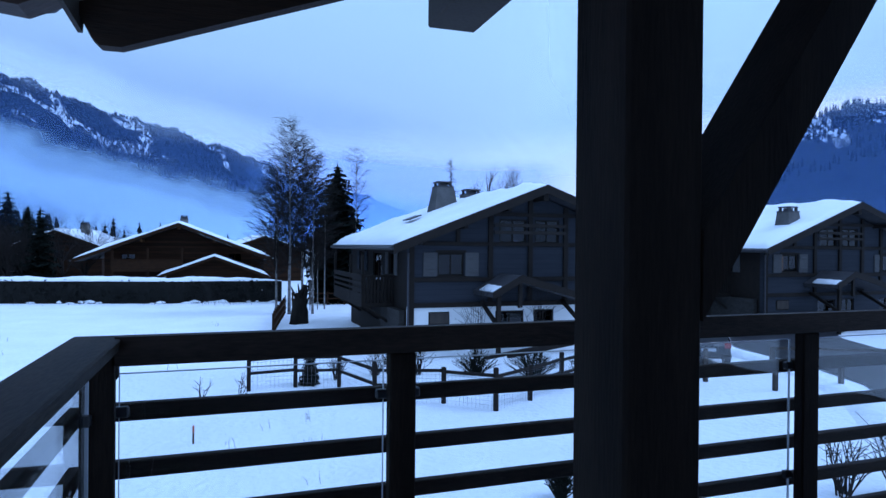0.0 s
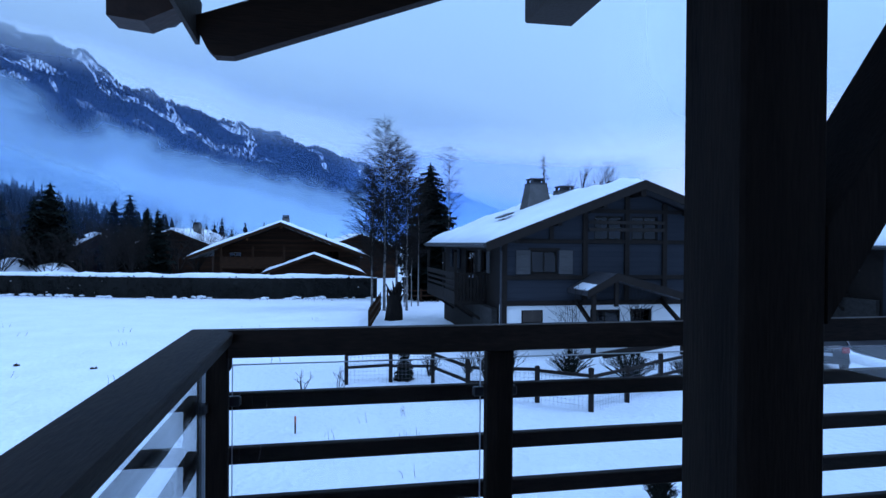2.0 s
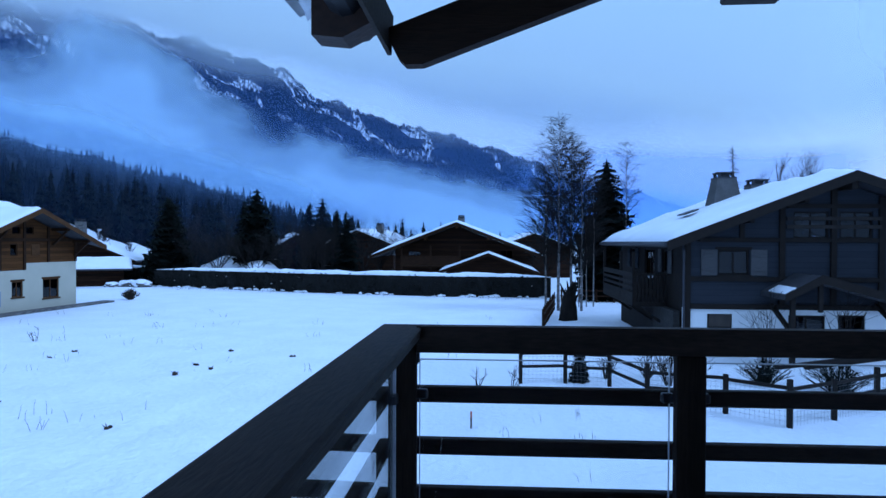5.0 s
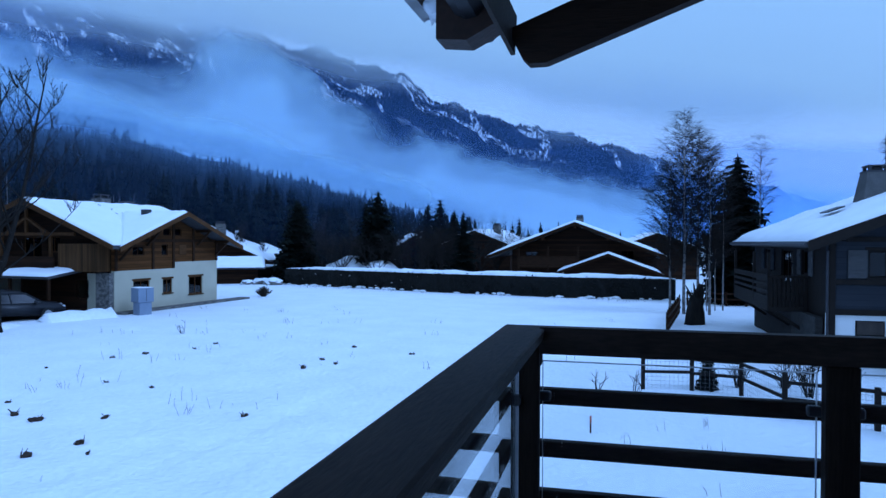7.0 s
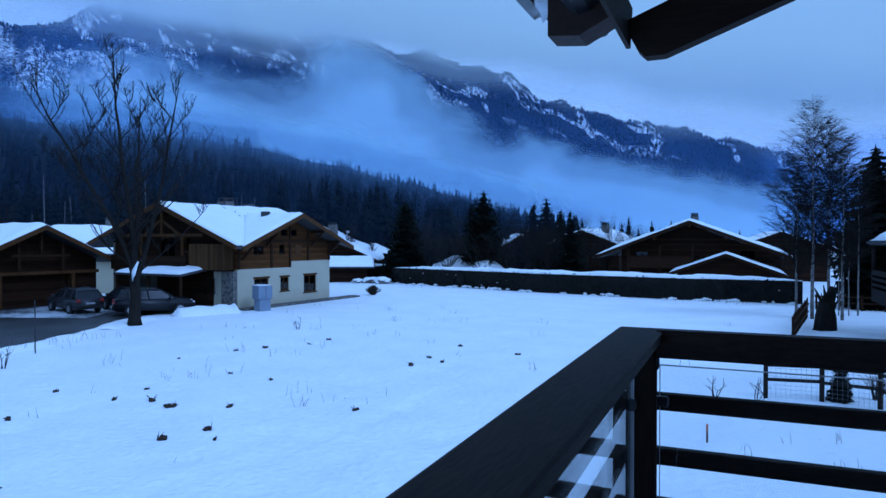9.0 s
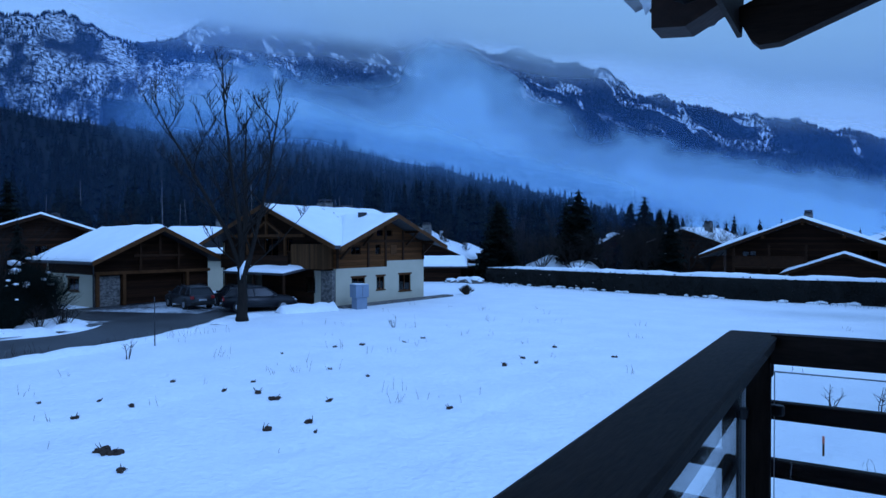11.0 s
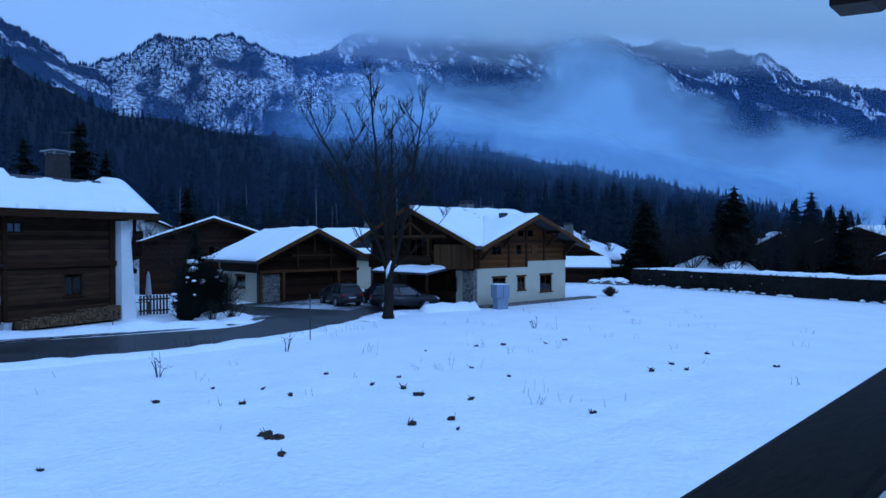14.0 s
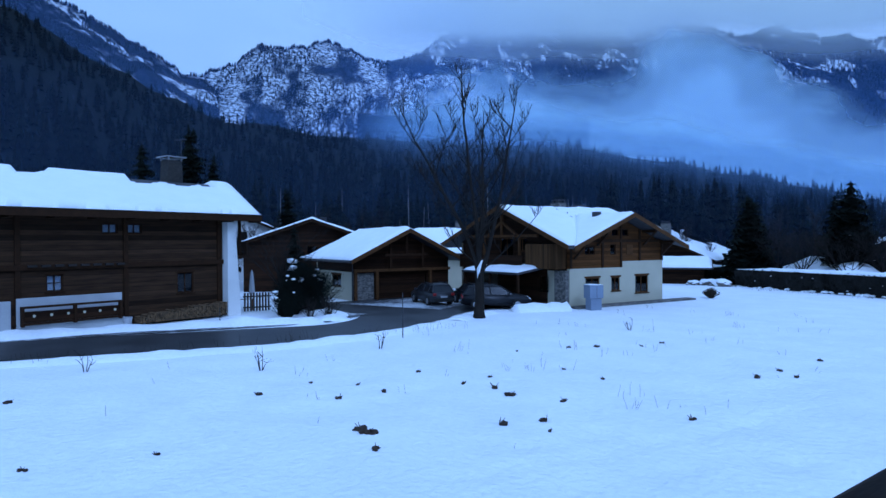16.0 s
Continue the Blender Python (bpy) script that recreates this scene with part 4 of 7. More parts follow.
    bm = bmesh.new()
    lines = []
    for x in [-1.3, -0.8, 0.2, 1.2, 2.2, 3.2, 4.2, 4.95, 5.7, 6.7, 7.7, 8.7, 9.7, 10.8]:
        ys = (valley(x), 6.3, 14.6)
        lines.append([bm.verts.new((x, y, main_z(y))) for y in ys] + [bm.verts.new((x, y, main_z(y) - 0.2)) for y in ys])
    for q0, q1 in zip(lines, lines[1:]):
        for i, j in ((0, 1), (1, 2), (4, 3), (5, 4), (3, 0), (2, 5)):
            bm.faces.new((q0[i], q0[j], q1[j], q1[i]))
    bmesh.ops.recalc_face_normals(bm, faces=bm.faces[:])
    part("main_roof", bm, M_TILE, top, "snow-covered main roof")
    for y0, z0 in ((-1.3, 4.2), (14.6, 4.2)):
        part("bargeboard", prism([(y0, z0 + 0.03), (6.3, 7.18), (6.3, 6.84), (y0, z0 - 0.28)], -1.345, -1.305, None, "x"), M_TIMBER, top)

    def mtop(u, v):
        x = -1.25 + 12.0 * v
        y0 = valley(x) + 0.05
        y = y0 + (14.5 - y0) * u
        return (x, y, main_z(y))

    part("snow_cover", snow_sheet(60, 60, mtop, 0.16, 33, 0.03, 0.04, lambda u, v: (abs(v - 0.47 + 0.012 * math.sin(u * 40)) < 0.011 and u < 0.30) or (0.40 < v < 0.62 and abs(u - 0.40) < 0.035)), M_SNOW_ROOF, top, "snow on the main roof, broken by a slide line", True)
    chimney(top, 5.6, 7.2, 6.6, 7.55, 0.5, 0.45, M_STONE)
    part("roof_vent", boxes((7.6, 8.4, 6.8, 7.6, 6.8, 7.5), bevel=0.05), M_TILE, top)
    part("roof_vent", boxes((3.6, 4.1, 1.6, 2.1, 6.0, 6.75), bevel=0.03), M_METAL, top, "small dark roof vent", False, pose(0.6, 0, -0.1))


cross_chalet()


def garage():
    top = thing("garage", "low garage with cream walls, open dark gable and snowy roof", "garage", pose(-44.08, 24.98, 0, 0, 0, 85))
    W, A, E = 8.7, 5.55, 3.15
    wt = wall_top(-0.7, 4.35, 9.4, E, A, 0.28)
    # cream front wall in shade, its darkness put in by the dark board colour
    part("wall", wall([(2.2, 6.6, -0.1, 2.05)], 1.75, W, -0.1, lambda u: 2.1), M_BROWN_DARK, top)
    part("wall", wall([], 0, W, 2.1, wt, (4.35,)), M_BROWN_DARK, top, "dark boarded gable")
    part("stone_wall", boxes((0.0, 1.746, -0.03, 0.25, -0.1, 2.1)), M_STONE, top, "rubble stone corner")
    door = part("garage_door", boxes((2.2, 6.6, 0.3, 0.36, -0.05, 2.05)), M_BROWN_DARK, top, "dark closed garage door")
    for z in (0.5, 1.0, 1.5):
        part("door_rail", boxes((2.25, 6.55, 0.27, 0.30, z - 0.03, z + 0.03)), M_TIMBER_DARK, door)
    ms = face_side(0, 7.5)
    part("side_wall", wall([(3.35, 5.25, 1.0, 1.93)], 0, 7.248, -0.1, lambda u: 2.2), M_CREAM, top, "cream plastered side wall", False, ms)
    part("side_wall", wall([], 0, 7.248, 2.2, lambda u: 3.2), M_BROWN_DARK, top, "", False, ms)
    window(top, ms, 3.35, 5.25, 1.0, 1.93, M_TIMBER, (1, 0))
    part("wall", boxes((0, W, 7.25, 7.5, -0.1, 3.2), (W - 0.25, W, 0.252, 7.248, -0.1, 3.2)), M_CREAM, top)
    for x in (0.12, 1.95, 6.8):
        part("post", boxes((x - 0.11, x + 0.11, -0.32, -0.08, -0.1, 2.2), bevel=0.01), M_TIMBER, top)
    bm = bmesh.new()
    box(bm, 0, W, -0.32, -0.06, 2.2, 2.42)
    part("tie_beam", bm, M_TIMBER, top)
    for a, b in (((2.4, -0.7, 3.5), (6.3, -0.7, 3.5)), ((4.35, -0.7, 3.5), (4.35, -0.7, 5.1)), ((2.9, -0.7, 2.5), (2.9, -0.7, 4.4)), ((5.8, -0.7, 2.5), (5.8, -0.7, 4.4))):
        bm = bmesh.new()
        beam(bm, a, b, 0.16, 0.18)
        part("truss_beam", bm, M_TIMBER_DARK, top)
    gable_roof(top, -0.7, 4.35, 9.4, E, A, E, -1.35, 8.6, 0.22, M_TILE, M_TIMBER, 0.22, 41, board=0.30)
    bm = bmesh.new()
    tube(bm, [(-0.09, -0.12, 2.9), (-0.09, -0.12, 0)], [0.045, 0.045], 8)
    part("downpipe", bm, M_METAL, top)


garage()


def barn():
    top = thing("barn_chalet", "old dark boarded farm chalet with thick snow and white end wall", "house", pose(-40.82, 13.88, 0, 0, 0, 105))
    L = 24.0
    holes = [(-10.1, -9.3, 2.1, 2.95), (-3.05, -2.0, 1.58, 2.8), (-7.35, -6.5, 5.05, 5.6), (-6.0, -5.15, 5.05, 5.6), (-13.6, -12.6, 2.1, 3.0)]
    part("wall", wall(holes, -L, -0.02, -0.1, lambda u: 3.25), M_BARN, top, "dark weathered horizontal boards")
    part("wall", wall(holes, -L, -0.02, 3.25, lambda u: 6.3), M_BARN, top)
    part("beam", boxes((-L, -0.02, -0.16, -0.005, 3.20, 3.48), bevel=0.02), M_TIMBER_DARK, top)
    for x in (-11.4, -6.1, -0.3):
        part("post", boxes((x - 0.12, x + 0.12, -0.12, -0.006, 0.0 if x < -11 else 0.3, 6.2), bevel=0.01), M_TIMBER_DARK, top)
    for i, h in enumerate(holes):
        # blue panels close behind these panes stand in for reflected sky
        window(top, FRONT, *h, M_TIMBER_DARK, (1, 1 if i in (0, 4) else 0), sill=i in (0, 1), lit=M_BOXBLUE if i != 1 else None, sky_panel=i != 1)
    part("corbel_stones", boxes(*[(-11.0 + k * 0.62, -10.6 + k * 0.62, -0.30, -0.005, 3.35, 3.46) for k in range(8)]), M_GREYTRIM3, top, "row of projecting beam ends")
    # white end wall, battered
    part("end_wall", prism([(0.0, 6.15), (0.52, 6.15), (0.95, -0.1), (0.0, -0.1)], -0.55, 9.5), M_WHITE, top, "white plastered end wall, wider at the foot")
    part("back_wall", boxes((-L, -0.02, 9.3, 9.5, -0.1, 6.2), (-L, -L + 0.25, 0.252, 9.298, -0.1, 6.2)), M_BROWN_DARK, top)
    for y in (0.4, 2.4):
        part("gallery_post", boxes((1.5, 1.65, y, y + 0.15, 3.8, 6.1)), M_TIMBER_DARK, top)
    part("gallery", boxes((1.06, 2.0, 0.2, 9.3, 3.5, 3.7), (1.9, 2.0, 0.2, 9.3, 3.7, 4.6)), M_TIMBER_DARK, top, "dark timber gallery on the end wall")
    # roof along the house
    R0, R1 = -L - 1, 2.1
    bm = bmesh.new()
    for dz in (0.0, -0.22):
        q = [bm.verts.new((x, y, z + dz)) for x, y, z in ((R0, -1.15, 6.25), (R1, -1.15, 6.25), (R1 + 1.9, 4.7, 8.55), (R0, 4.7, 8.55), (R1, 10.6, 6.25), (R0, 10.6, 6.25))]
        for f in ((0, 1, 2, 3), (3, 2, 4, 5), (1, 4, 2)):
            bm.faces.new([q[i] for i in f])
    part("roof", bm, M_TILE, top, "dark roof under thick snow")
    part("eave_board", boxes((R0, R1, -1.20, -1.155, 5.86, 6.22)), M_TIMBER_DARK, top)
    for x in range(-24, 3, 2):
        part("rafter_end", boxes((x - 0.09, x + 0.09, -1.1, -0.01, 5.80, 5.99)), M_TIMBER_DARK, top)

    def top_of(u, v):
        y = -1.1 + 11.6 * v
        z = 6.25 + 2.3 * (y + 1.15) / 5.85 if y < 4.7 else 8.55 - 2.3 * (y - 4.7) / 5.9
        x = R0 + 0.05 + (R1 + 1.9 * (z - 6.25) / 2.3 - R0 - 0.1) * u
        if v < 0.01:
            y -= 0.07 + 0.16 * noise.noise(Vector((x * 1.3, 3, 0))) + 0.06 * noise.noise(Vector((x * 4.0, 7, 0)))
        return (x, y, z + 0.01)

    def bare(u, v):
        x = R0 + (R1 - R0) * u
        e = 0.025 * noise.noise(Vector((x * 0.8, 0, 5)))
        return (-5.0 < x < 0.5 and 0.385 + e * 2.0 < v < 0.56) or (-10.8 < x < -9.2 and 0.42 + e * 2.0 < v < 0.56)

    part("snow_cover", snow_sheet(120, 48, top_of, 0.34, 51, 0.03, 0.012, bare, 0.10), M_SNOW_ROOF, top, "thick smooth snow with bare ridge patches", True)
    c = chimney(top, -0.35, 5.2, 8.3, 10.0, 0.52, 0.48, M_DARKSTONE, False)
    part("chimney_cap", boxes((-1.05, 0.35, 4.5, 5.9, 10.18, 10.26), (-0.85, -0.75, 4.7, 4.8, 10.0, 10.18), (0.05, 0.15, 4.7, 4.8, 10.0, 10.18), (-0.85, -0.75, 5.6, 5.7, 10.0, 10.18), (0.05, 0.15, 5.6, 5.7, 10.0, 10.18)), M_ZINC, c, "flat slab on the chimney with snow")
    bm = bmesh.new()
    tube(bm, [(0.36, 5.2, 8.4), (0.36, 5.2, 11.5)], [0.03, 0.025], 6)
    tube(bm, [(-0.10, 5.2, 11.42), (0.75, 5.2, 11.56)], [0.03, 0.03], 5)
    part("aerial", bm, M_METAL, top, "thin television aerial")
    # white trough wall with planter front
    part("low_wall", boxes((-11.5, -6.4, -0.5, -0.02, -0.1, 0.55), (-11.5, -6.4, -0.20, -0.02, 0.55, 1.85), (-14.0, -11.75, -0.22, -0.02, -0.1, 1.75), bevel=0.01), M_PLINTH_SHADED, top, "white plastered plinth wall, greyed for the eave's shadow")


barn()


def balustrade():
    top = thing("planter_rail", "dark wooden trough with pale carved hearts before a white wall", "planter", pose(-40.82, 13.88, 0, 0, 0, 105))
    part("rail", boxes((-11.4, -6.6, -0.72, -0.52, 1.38, 1.48), (-11.4, -6.6, -0.70, -0.54, 0.56, 0.66)), M_TIMBER_DARK, top)
    part("panel", boxes((-11.35, -6.65, -0.66, -0.60, 0.68, 1.22)), M_BROWN_DARK, top)
    for x in (-11.4, -9.0, -6.7):
        part("upright", boxes((x - 0.06, x + 0.06, -0.74, -0.50, 0.5, 1.48)), M_TIMBER_DARK, top)
    for k in range(6):
        x = -10.9 + k * 0.78
        bm = bmesh.new()
        bmesh.ops.create_circle(bm, cap_ends=True, radius=0.075, segments=8)
        part("carved_mark", bm, M_CREAM, top, "", False, pose(x, -0.664, 1.0, 90, 0, 0))


balustrade()


def firewood():
    bm = bmesh.new()
    rnd = random.Random(5)
    x = -5.6
    while x < -0.2:
        z, h = -0.02, 0.3 + 0.42 * (x + 5.6) / 5.4 + 0.09 * noise.noise(Vector((x * 2.5, 0, 3)))
        while z < h:
            r = rnd.uniform(0.05, 0.085)
            a = rnd.uniform(0, 3)
            pts = [(x + r * 1.1 * math.cos(a + k * 1.257), z + r + r * 1.1 * math.sin(a + k * 1.257)) for k in range(5)]
            y = -0.75 + rnd.uniform(-0.06, 0.06)
            prism(pts, y, y + 0.7, bm)
            z += r * 1.8
        x += 0.14
    solo("firewood", bm, M_LOG, "long stack of split firewood against the barn wall", "firewood", pose(-40.82, 13.88, 0.12, 0, 0, 105), kind="stuff")
    bm = bmesh.new()
    tube(bm, [(0, 0, 0), (0, 0, 0.5)], [0.2, 0.27], 14)
    solo("bucket", bm, M_PLAINGREY, "pale plastic bucket beside the firewood", "bucket", pose(-38.72, 7.95, 0.0))


firewood()
small_gable("far_chalet", "brown gabled house with snow on its roof behind the garage", pose(-56.0, 27.4, 0, 0, 0, 62), 6.2, 4.3, 6.7, 9, M_BROWN_DARK, M_TIMBER_DARK, 0.22, 61, (1.0, 2, 5.4, 6.6, 0.4, 0.35))
small_gable("far_chalet", "snow-roofed house between the garage and the chalet", pose(-55, 39, 0, 0, 0, -37), 3.6, 3.4, 5.7, 8, M_CREAM, M_TIMBER, 0.3, 62, (-1.0, 4, 5.0, 6.4, 0.3, 0.28))
small_gable("far_chalet", "pale plastered house with a dark window beyond the barn", pose(-78, 29, 0, 0, 0, 75), 3.6, 6.0, 7.8, 8, M_WHITE, M_TIMBER_DARK, 0.2, 63)
small_gable("far_chalet", "low house with a broad snowy roof and chimney", pose(-49, 70, 0, 0, 0, 8), 7.5, 2.2, 5.6, 9, M_BROWN_DARK, M_TIMBER_DARK, 0.35, 64, (1.5, 1.0, 5, 6.6, 0.5, 0.45))
small_gable("far_chalet", "snow-laden shed roof behind the hedge", pose(-38.5, 64.5, 0, 0, 0, 121), 2.4, 1.7, 2.5, 5, M_BROWN_DARK, M_TIMBER_DARK, 0.4, 65)
small_gable("far_chalet", "snowy roof glimpsed between dark firs", pose(-29, 92, 0, 0, 0, 25), 4.2, 2.6, 5.4, 8, M_BROWN_DARK, M_TIMBER_DARK, 0.35, 66)

# ---- mountains, forest, mist ----


def lerp_table(tab, a):
    tab = sorted(tab)
    if a <= tab[0][0]:
        return tab[0][1]
    for (a0, v0), (a1, v1) in zip(tab, tab[1:]):
        if a <= a1:
            s = (a - a0) / (a1 - a0)
            s = s * s * (3 - 2 * s)
            return v0 + (v1 - v0) * s
    return tab[-1][1]


def polar(az, r, z):
    return (-r * math.sin(radians(az)), r * math.cos(radians(az)), z)


GROUND_OF = {}


def mountain(name, label, sky, r0, r1, material, seed, az0, az1, na=200, ns=40, rough=0.10, jag=0.25):
    bm = bmesh.new()
    uvl, rise = bm.loops.layers.uv.new("UVMap"), bm.loops.layers.uv.new("Rise")
    rows, co = [], {}
    for i in range(na + 1):
        az = az0 + (az1 - az0) * i / na
        el = lerp_table(sky, az) + jag * noise.fractal(Vector((az * 0.9, seed, 0)), 0.7, 2.1, 5)
        row = []
        for j in range(ns + 3):
            s = j / ns
            r = r0 + (r1 - r0) * s
            peak = r1 * math.tan(radians(el)) + 4.5
            h = peak * (s ** 1.15 if s <= 1 else 1 - (s - 1) * 1.5)
            p = polar(az, r, 0)
            h += peak * rough * min(s, 1) * (1.0 - min(s, 1) * 0.55) * noise.fractal(Vector((p[0] / (r1 * 0.09), p[1] / (r1 * 0.09), seed)), 0.8, 2.1, 6)
            v = bm.verts.new(polar(az, r, h - 3))
            co[v] = ((az * r1 * 0.0175, h), (az * r1 * 0.0175, min(s, 1.0)))
            row.append(v)
        rows.append(row)
    for a, b in zip(rows, rows[1:]):
        for j in range(ns + 2):
            f = bm.faces.new((a[j], b[j], b[j + 1], a[j + 1]))
            for lp in f.loops:
                lp[uvl].uv, lp[rise].uv = co[lp.vert]
    GROUND_OF[name] = (az0, az1, [[v.co.copy() for v in row[:ns + 1]] for row in rows])
    bmesh.ops.recalc_face_normals(bm, faces=bm.faces[:])
    return solo(name, bm, material, label, "mountain", kind="structure", smooth=True)


def mountain_mat(name, snow_lo, snow_hi, size, speck_size, dark=(0.014, 0.021, 0.026), tilt=25, ledge=1.0, chutes=None):
    """Rock and forest floor with snow in gullies and on ledges; sizes in metres along and up the slope."""
    m = bpy.data.materials.new(name)
    m.use_nodes = True
    n, l = m.node_tree.nodes, m.node_tree.links
    b = n["Principled BSDF"]
    b.inputs["Roughness"].default_value, b.inputs["Specular IOR Level"].default_value = 0.95, 0.02
    uv = n.new("ShaderNodeUVMap")

    def field(sx, sy, turn, detail, rough):
        mp, ns = n.new("ShaderNodeMapping"), n.new("ShaderNodeTexNoise")
        mp.vector_type = "TEXTURE"
        mp.inputs["Scale"].default_value, mp.inputs["Rotation"].default_value = (sx, sy, 1), (0, 0, radians(turn))
        l.new(uv.outputs[0], mp.inputs[0])
        ns.noise_dimensions = "2D"
        ns.inputs["Scale"].default_value, ns.inputs["Detail"].default_value, ns.inputs["Roughness"].default_value = 1.0, detail, rough
        l.new(mp.outputs[0], ns.inputs["Vector"])
        return ns

    big = field(size[0], size[1], tilt, 7, 0.62)
    fine = field(speck_size[0], speck_size[1], tilt * ledge, 7, 0.74)
    zone, speck, mul, mix = n.new("ShaderNodeValToRGB"), n.new("ShaderNodeValToRGB"), n.new("ShaderNodeMath"), n.new("ShaderNodeMix")
    zone.color_ramp.elements[0].position, zone.color_ramp.elements[1].position = snow_lo, snow_hi
    speck.color_ramp.elements[0].position, speck.color_ramp.elements[1].position = 0.42, 0.58
    l.new(big.outputs[0], zone.inputs[0])
    l.new(fine.outputs[0], speck.inputs[0])
    mul.operation = "MULTIPLY"
    l.new(zone.outputs[0], mul.inputs[0])
    l.new(speck.outputs[0], mul.inputs[1])
    mix.data_type = "RGBA"
    mix.inputs[6].default_value, mix.inputs[7].default_value = (*dark, 1), (0.62, 0.66, 0.70, 1)
    snow = mul
    if chutes:
        # steep gullies filled with snow run down from the crest and cross the long ledges; the lower slope is all wood
        gully, cut, either = field(chutes[0], chutes[1], -24, 5, 0.55), n.new("ShaderNodeValToRGB"), n.new("ShaderNodeMath")
        cut.color_ramp.elements[0].position, cut.color_ramp.elements[1].position = 0.618, 0.640
        l.new(gully.outputs[0], cut.inputs[0])
        either.operation = "MAXIMUM"
        l.new(cut.outputs[0], either.inputs[0])
        l.new(zone.outputs[0], either.inputs[1])
        up, sep, band, high = n.new("ShaderNodeUVMap"), n.new("ShaderNodeSeparateXYZ"), n.new("ShaderNodeValToRGB"), n.new("ShaderNodeMath")
        up.uv_map = "Rise"
        l.new(up.outputs[0], sep.inputs[0])
        band.color_ramp.elements[0].position, band.color_ramp.elements[1].position = 0.60, 0.74
        l.new(sep.outputs[1], band.inputs[0])
        l.new(either.outputs[0], mul.inputs[0])
        high.operation = "MULTIPLY"
        l.new(mul.outputs[0], high.inputs[0])
        l.new(band.outputs[0], high.inputs[1])
        snow = high
    l.new(snow.outputs[0], mix.inputs[0])
    l.new(mix.outputs[2], b.inputs["Base Color"])
    return m


M_RIDGE = mountain_mat("snowy_forest_ridge", 0.592, 0.615, (190, 60), (10, 30), (0.010, 0.018, 0.028), tilt=28, ledge=0.0, chutes=(60, 230))
M_ROCKS = mountain_mat("snowy_crags", 0.42, 0.53, (95, 120), (9, 5), (0.010, 0.017, 0.026), tilt=14, ledge=1.0)
M_FLANK = mountain_mat("dark_crags", 0.535, 0.585, (150, 45), (18, 8), (0.009, 0.015, 0.023), tilt=32, ledge=1.0)
M_SLOPE = mountain_mat("forest_slope", 0.86, 0.95, (80, 40), (9, 9), (0.008, 0.012, 0.013))
mountain("mountain_ridge", "long forested ridge streaked with snow, half in cloud", [(-18, 2.0), (-15.7, 2.8), (-11.2, 4.5), (-6, 5.4), (-2.4, 6.9), (1, 8.3), (4.3, 9.1), (8.2, 10.1), (12.2, 11.0), (15.3, 12.2), (19.1, 14.2), (22.8, 15.0), (26, 15.9), (35, 18.0), (48, 18.0), (60, 15)], 1100, 2300, M_RIDGE, 3, -24, 64, 240, 44, 0.16, 0.22)
mountain("mountain_crag", "rounded rocky mountain patched with snow above the forest", [(46, 12.0), (50, 13.6), (53.8, 14.6), (58, 15.6), (61, 16.3), (64, 16.8), (67.4, 16.5), (70, 14.9), (73.2, 13.4), (77, 12.0), (82, 10), (100, 9)], 900, 1500, M_ROCKS, 8, 44, 90, 200, 44, 0.16, 0.22)
mountain("mountain_flank", "dark wooded mountainside with thin snow on its ledges", [(66, 8.0), (69.5, 11.0), (72.8, 13.2), (77.4, 15.4), (82.5, 17.8), (88, 20.8), (100, 24)], 860, 1400, M_FLANK, 12, 64, 112, 170, 44, 0.16, 0.22)
mountain("mountain_far", "dark mountainside with snowy crest in cloud", [(-75, 15), (-60, 13), (-52.5, 10.8), (-50, 10.6), (-47.6, 9.8), (-44, 8.4), (-40, 6.8), (-36, 4.2), (-30, 2)], 700, 1600, M_RIDGE, 14, -80, -26, 140, 36, 0.15, 0.3)
SLOPE = [(6, 0.2), (11.6, 1.0), (15.5, 1.6), (19, 3.1), (23, 4.3), (27.5, 5.5), (34.5, 6.8), (41.7, 8.4), (54.7, 9.0), (61.6, 9.3), (70.8, 10.4), (75, 11.8), (79.5, 13.9), (86.8, 17.2), (110, 20)]
mountain("forest_slope", "dark wooded slope rising behind the village", SLOPE, 140, 620, M_SLOPE, 21, 4, 116, 160, 30, 0.06, 0.15)


